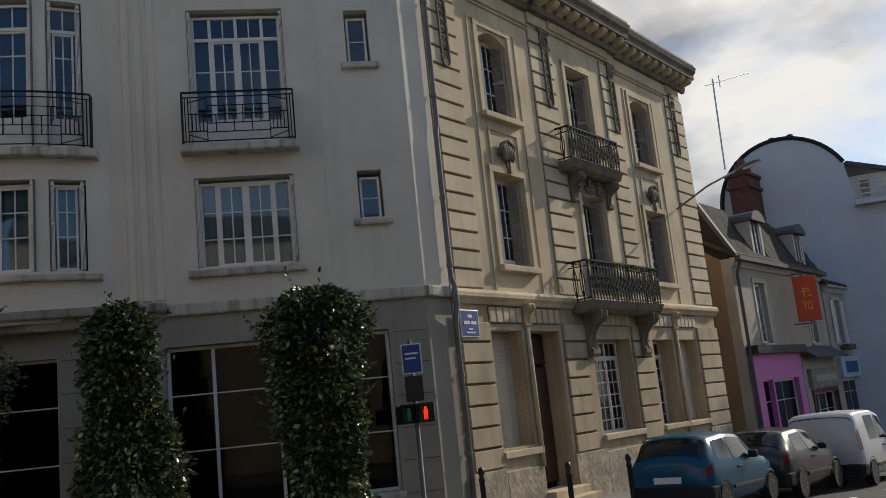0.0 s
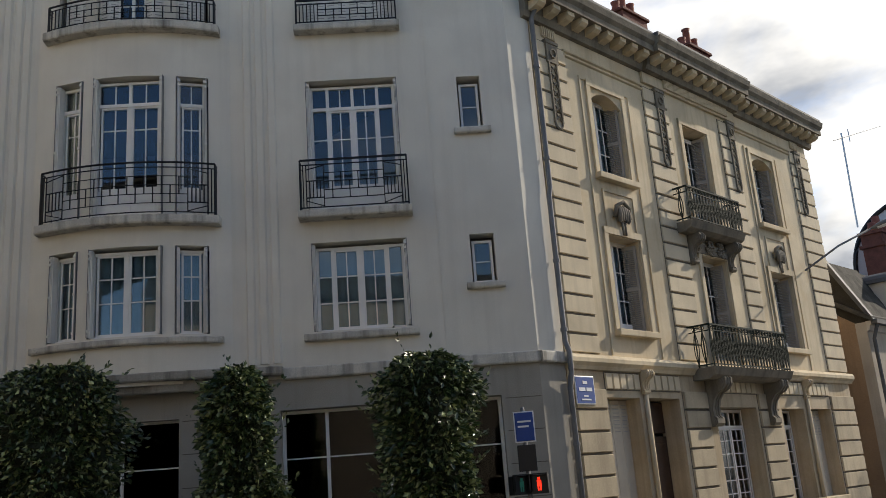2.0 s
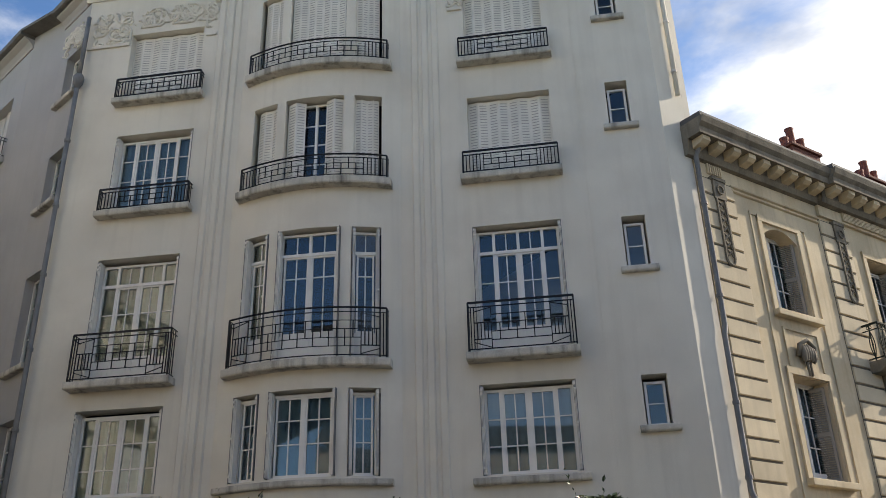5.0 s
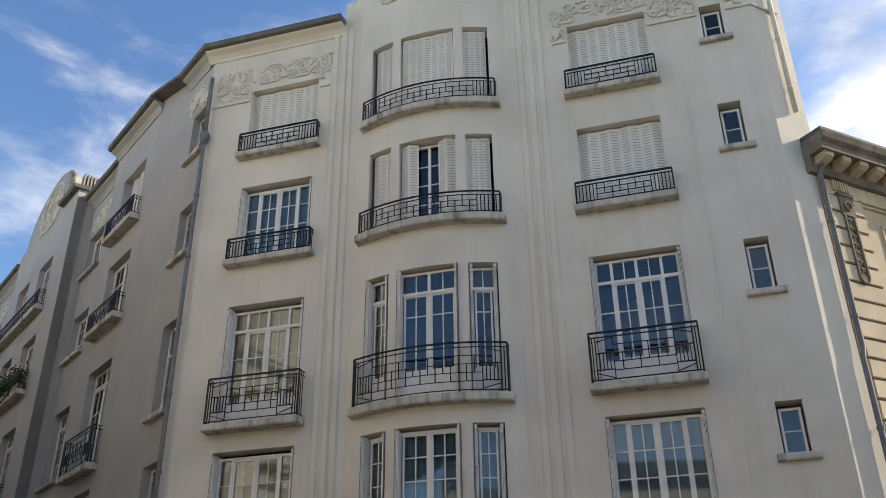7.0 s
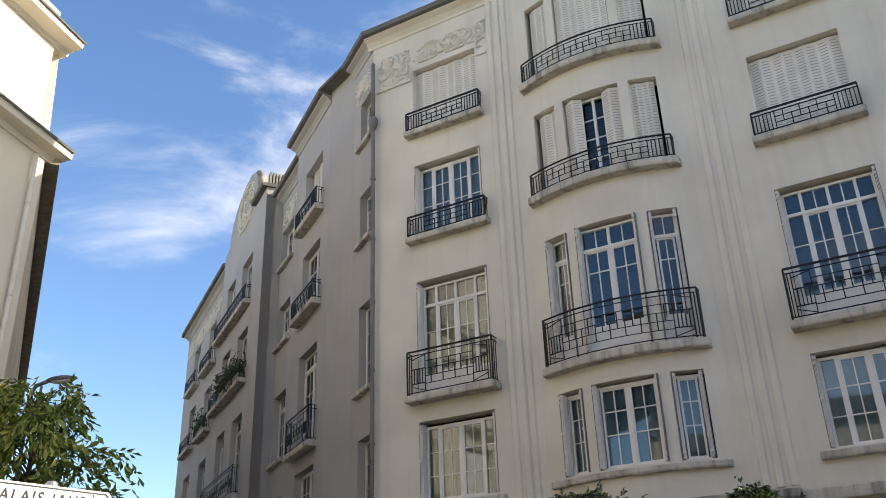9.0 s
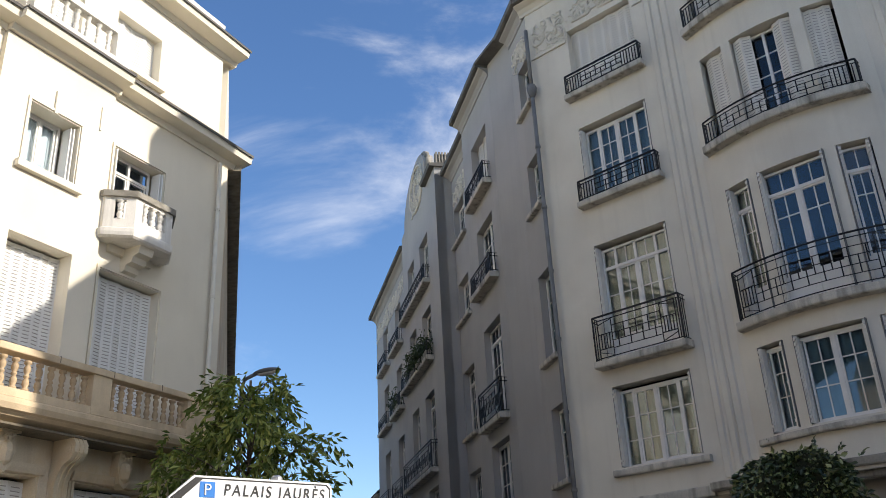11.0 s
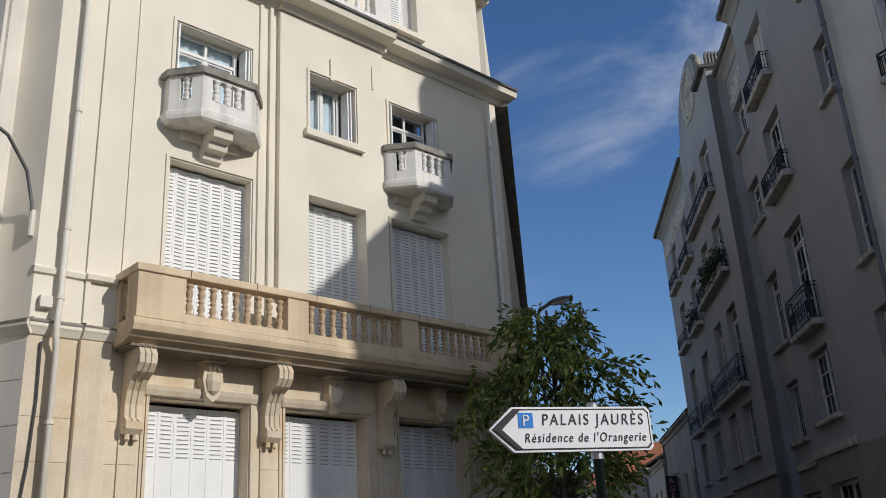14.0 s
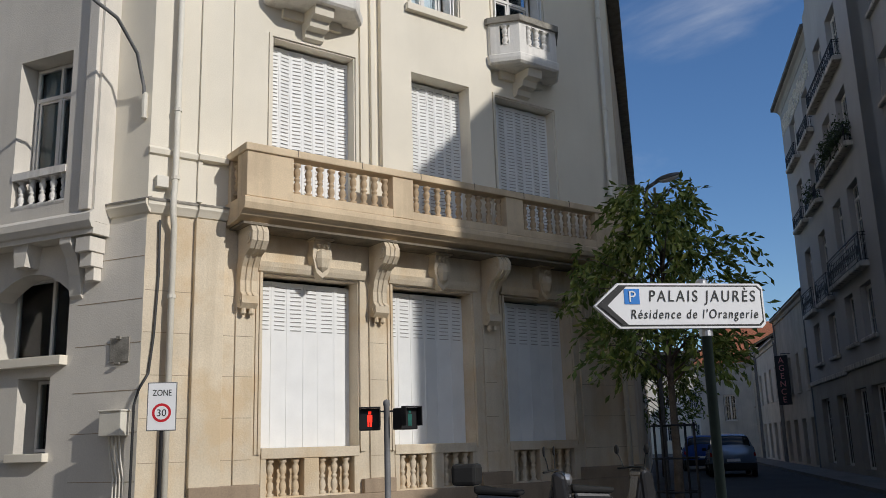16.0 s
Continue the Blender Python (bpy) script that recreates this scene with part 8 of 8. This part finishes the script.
part("arm", Geo().tube([w0, w0.lerp(w1, 0.5) + Vector((0, 0, 0.1)), w1], 0.03, 8), M_PIPE, lw, "", smooth=True)
lamp_head(lw, Matrix.Translation(w1) @ pose(0, 0, 0, 0, -12, -30))
m = on_ground(-20.25, 9.3)
lp = thing("street_lamp", m, "street lamp standing behind the tree in the side street", "street lamp")
part("pole", Geo().tube([(0, 0, 0), (0, 0, 7.4), (0.08, 0.04, 7.62), (0.4, 0.2, 7.72)], 0.05, 8), M_PIPE, lp, "", m, smooth=True)
lamp_head(lp, m @ pose(0.36, 0.18, 7.72, 0, 0, 27))


# ---- plants ----
def leaf_cloud(points, normals, size, rnd, droop=0.3, ratio=0.5, spread=0.8):
    """Small folded leaves at the given points: two triangles pairs each, turned about their outward direction."""
    n = len(points)
    d = normals + spread * rnd.normal(size=(n, 3))
    d[:, 2] -= droop
    d /= np.linalg.norm(d, axis=1)[:, None]
    side = np.cross(d, rnd.normal(size=(n, 3)))
    side /= np.linalg.norm(side, axis=1)[:, None]
    up = np.cross(side, d)
    s = (size * (0.6 + 0.8 * rnd.random(n)))[:, None]
    base, tip, mid = points, points + d * s, points + d * s * 0.5
    l, r = mid + side * s * ratio * 0.5 + up * s * 0.10, mid - side * s * ratio * 0.5 + up * s * 0.10
    v = np.stack([base, l, tip, r], 1).reshape(-1, 3)
    f = np.arange(4 * n).reshape(-1, 4)
    return v, f


def leaf_part(name, v, f, material, parent, label, m=None):
    me = bpy.data.meshes.new(name)
    me.from_pydata([tuple(p) for p in v.tolist()], [], [tuple(q) for q in f.tolist()])
    me.materials.append(material)
    me.update()
    ob = part(name, me, material, parent, label, m)
    ob["kind"] = "stuff"
    return ob


def climber(s, w, d, top, seed, label, lean=0.0, count=9000, flare=0.0):
    """A thick clipped column of climbing evergreen at the edge of the pavement before the shop."""
    rnd = np.random.default_rng(seed)
    base = FA @ Vector((s, -3.0, 0))
    z0 = ground_z(base.x, base.y)
    m = FA @ pose(s, -3.0, z0)
    c = thing("climbing_plant", m, label, "plant", "plants before the shop")
    h = top - z0
    ph = rnd.random(8) * 6.28

    def radius(a, t):
        k = 1 + 0.16 * np.sin(3 * a + ph[0] + 7 * t) + 0.13 * np.sin(5 * a + ph[1] - 9 * t) + 0.07 * np.sin(11 * t * 3 + ph[2] + 2 * a)
        return k * (1 + flare * (1 - t)) * (0.94 + 0.18 * np.sin(4.2 * t + ph[3])) * np.where(t > 0.86, np.sqrt(np.clip(1 - ((t - 0.86) / 0.15) ** 2, 0.03, 1)), 1)

    # Near-black solid behind the leaves stands for the shade within the column.
    g = Geo()
    nz, na = 18, 14
    for j in range(nz + 1):
        t = j / nz
        for i in range(na):
            a = 2 * math.pi * i / na
            r = float(radius(np.array(a), np.array(t))) * 0.86
            g.v.append((w * r * math.cos(a) + lean * (1 - t), d * r * math.sin(a), 0.25 + (h - 0.25) * t))
    g.f = [(j * na + i, j * na + (i + 1) % na, (j + 1) * na + (i + 1) % na, (j + 1) * na + i) for j in range(nz) for i in range(na)]
    g.f += [tuple(range(na - 1, -1, -1)), tuple(nz * na + i for i in range(na))]
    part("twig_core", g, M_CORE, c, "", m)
    part("stem", Geo().tube([(lean, 0, 0), (lean * 0.9, 0.02, 0.4)], 0.09, 8, 0.07), M_BARK, c, "", m)
    n = count
    a, t = rnd.random(n) * 2 * math.pi, rnd.random(n) ** 0.9
    r = radius(a, t) * (0.84 + 0.24 * rnd.random(n) ** 2)
    pts = np.stack([w * r * np.cos(a) + lean * (1 - t), d * r * np.sin(a), 0.2 + (h - 0.2) * t], 1)
    nor = np.stack([np.cos(a), np.sin(a), np.full(n, 0.15)], 1)
    v, f = leaf_cloud(pts, nor, 0.10, rnd, 0.55, 0.55, 0.55)
    leaf_part("leaves", v, f, M_LEAF, c, "glossy dark green leaves", m)
    # loose shoots
    sh_v, sh_f, k = [], [], 0
    for i in range(46):
        a0, t0 = rnd.random() * 6.28, 0.35 + 0.65 * rnd.random()
        r0 = float(radius(np.array(a0), np.array(t0)))
        p0 = np.array([w * r0 * math.cos(a0) + lean * (1 - t0), d * r0 * math.sin(a0), 0.2 + (h - 0.2) * t0])
        dr = np.array([math.cos(a0), math.sin(a0), 0.5 + rnd.random()])
        ln = 0.12 + 0.25 * rnd.random()
        pp = p0 + dr * ln * rnd.random((9, 1))
        v1, f1 = leaf_cloud(pp, np.tile(dr, (9, 1)), 0.08, rnd, 0.1, 0.5, 0.6)
        sh_v.append(v1), sh_f.append(f1 + k)
        k += len(v1)
    leaf_part("loose_growth", np.concatenate(sh_v), np.concatenate(sh_f), M_LEAF, c, "", m)


climber(-2.22, 0.66, 0.60, 3.86, 3, "tall column of glossy green climber before the shop window", 0.0, 13000)
climber(-5.10, 0.50, 0.50, 3.84, 5, "narrow column of dark climber that spreads to its foot", 0.05, 12000, 0.6)
climber(-7.88, 0.80, 0.62, 4.05, 8, "broad column of dark green climber before the shop", 0.0, 13000)


def street_tree(x, y, z_lo, z_hi, rad, seed, label, count=85):
    rnd = np.random.default_rng(seed)
    m = on_ground(x, y)
    z0 = ground_z(x, y)
    tr = thing("street_tree", m, label, "tree")
    g = Geo()
    trunk = [(0, 0, 0), (0.03, 0.02, 1.0), (-0.02, 0.04, 2.0), (0.05, 0.0, 3.2), (0.0, 0.05, 4.4), (0.05, 0.0, z_hi - z0 - 1.1)]
    g.tube(trunk, 0.10, 9, 0.025)
    ends = []
    for i in range(count):
        t = 0.36 + 0.54 * (i + rnd.random()) / count
        zb = t * (z_hi - z0 - 0.7)
        a = i * 2.4 + rnd.random()
        u = max(0.0, (zb - 1.4) / (z_hi - z0 - 1.9))
        # a wide lower tier of limbs and a narrow leader above it
        reach = min(1.0, 0.5 + 1.2 * u) if u < 0.56 else 0.55 if u < 0.66 else max(0.2, 0.42 * (1.2 - u) / 0.5)
        rr = rad * (0.55 + 0.5 * rnd.random()) * reach
        p0 = Vector((0.02, 0.02, zb))
        p3 = Vector((rr * math.cos(a), rr * math.sin(a), zb + 0.35 * rr + 0.1))
        p1, p2 = p0.lerp(p3, 0.35) + Vector((0, 0, 0.15)), p0.lerp(p3, 0.7) + Vector((0, 0, 0.18))
        g.tube([p0, p1, p2, p3], 0.022, 5, 0.006)
        ends.append((p1, p2, p3))
    part("trunk", g, M_BARK, tr, "slim grey-brown trunk and limbs", m, smooth=True)
    pts, nor = [], []
    for p1, p2, p3 in ends:
        for k in range(8):
            q = p1.lerp(p3, 0.25 + 0.8 * rnd.random())
            tw = Vector(rnd.normal(size=3)) * 0.15
            dr = (p3 - p1).normalized() * 0.6 + Vector(rnd.normal(size=3)) * 0.5
            dr.z -= 0.5
            for j in range(14):
                u = j / 13
                pts.append(q + tw + dr * (0.5 * u) + Vector((0, 0, -0.16 * u * u)) + Vector(rnd.normal(size=3)) * 0.02)
                nor.append(dr + Vector(rnd.normal(size=3)) * 0.6)
    v, f = leaf_cloud(np.array(pts), np.array(nor), 0.175, rnd, 0.5, 0.40, 0.35)
    leaf_part("crown", v, f, M_LEAF_T, tr, "loose drooping green leaves", m)
    return tr


street_tree(-16.1, 7.55, 2.0, 7.75, 2.0, 11, "young street tree with loose drooping leaves in a guard", 60)
m = on_ground(-16.1, 7.55)
gd = thing("tree_guard", m, "dark iron tree guard round a trunk", "tree guard")
for a in range(4):
    x, y = 0.42 * math.cos(a * 1.571 + 0.6), 0.42 * math.sin(a * 1.571 + 0.6)
    part("post", Geo().tube([(x, y, 0), (x, y, 1.75)], 0.025, 6), M_BLACK, gd, "", m)
for z in (0.5, 1.1, 1.7):
    part("hoop", Geo().tube([(0.42 * math.cos(a * 0.3927), 0.42 * math.sin(a * 0.3927), z) for a in range(17)], 0.016, 5), M_BLACK, gd, "", m)
street_tree(-34.0, 15.6, 2.0, 6.2, 2.4, 23, "dark street tree further down the side street", 34)
for ob in list(bpy.data.objects):
    if ob.name.startswith(("jointing", "carved_frieze", "carved_panel")):
        ob["kind"] = "stuff"
# plants on the wing's balconies
for s, z, o, n in ((-13.2, 11.3, 0.72, 420), (-14.4, 11.3, 0.72, 420), (-12.0, 11.25, 0.72, 300), (-20.0, 11.25, 0.42, 260)):
    rnd = np.random.default_rng(int(-s * 10))
    F = FW @ pose(s, -o, z)
    pt = thing("balcony_plant", F, "bushy plant in a trough on a balcony", "plant", "balcony plants")
    part("trough", Geo().box(-0.4, 0.4, -0.02, 0.18, 0.0, 0.2), M_CAP, pt, "", F, bevel=0.01)
    p = rnd.normal(size=(n, 3)) * np.array([0.32, 0.14, 0.22]) + np.array([0, 0.05, 0.42])
    v, f = leaf_cloud(p, rnd.normal(size=(n, 3)), 0.16, rnd, 0.1, 0.35, 0.5)
    leaf_part("foliage", v, f, M_PLANT, pt, "", F)
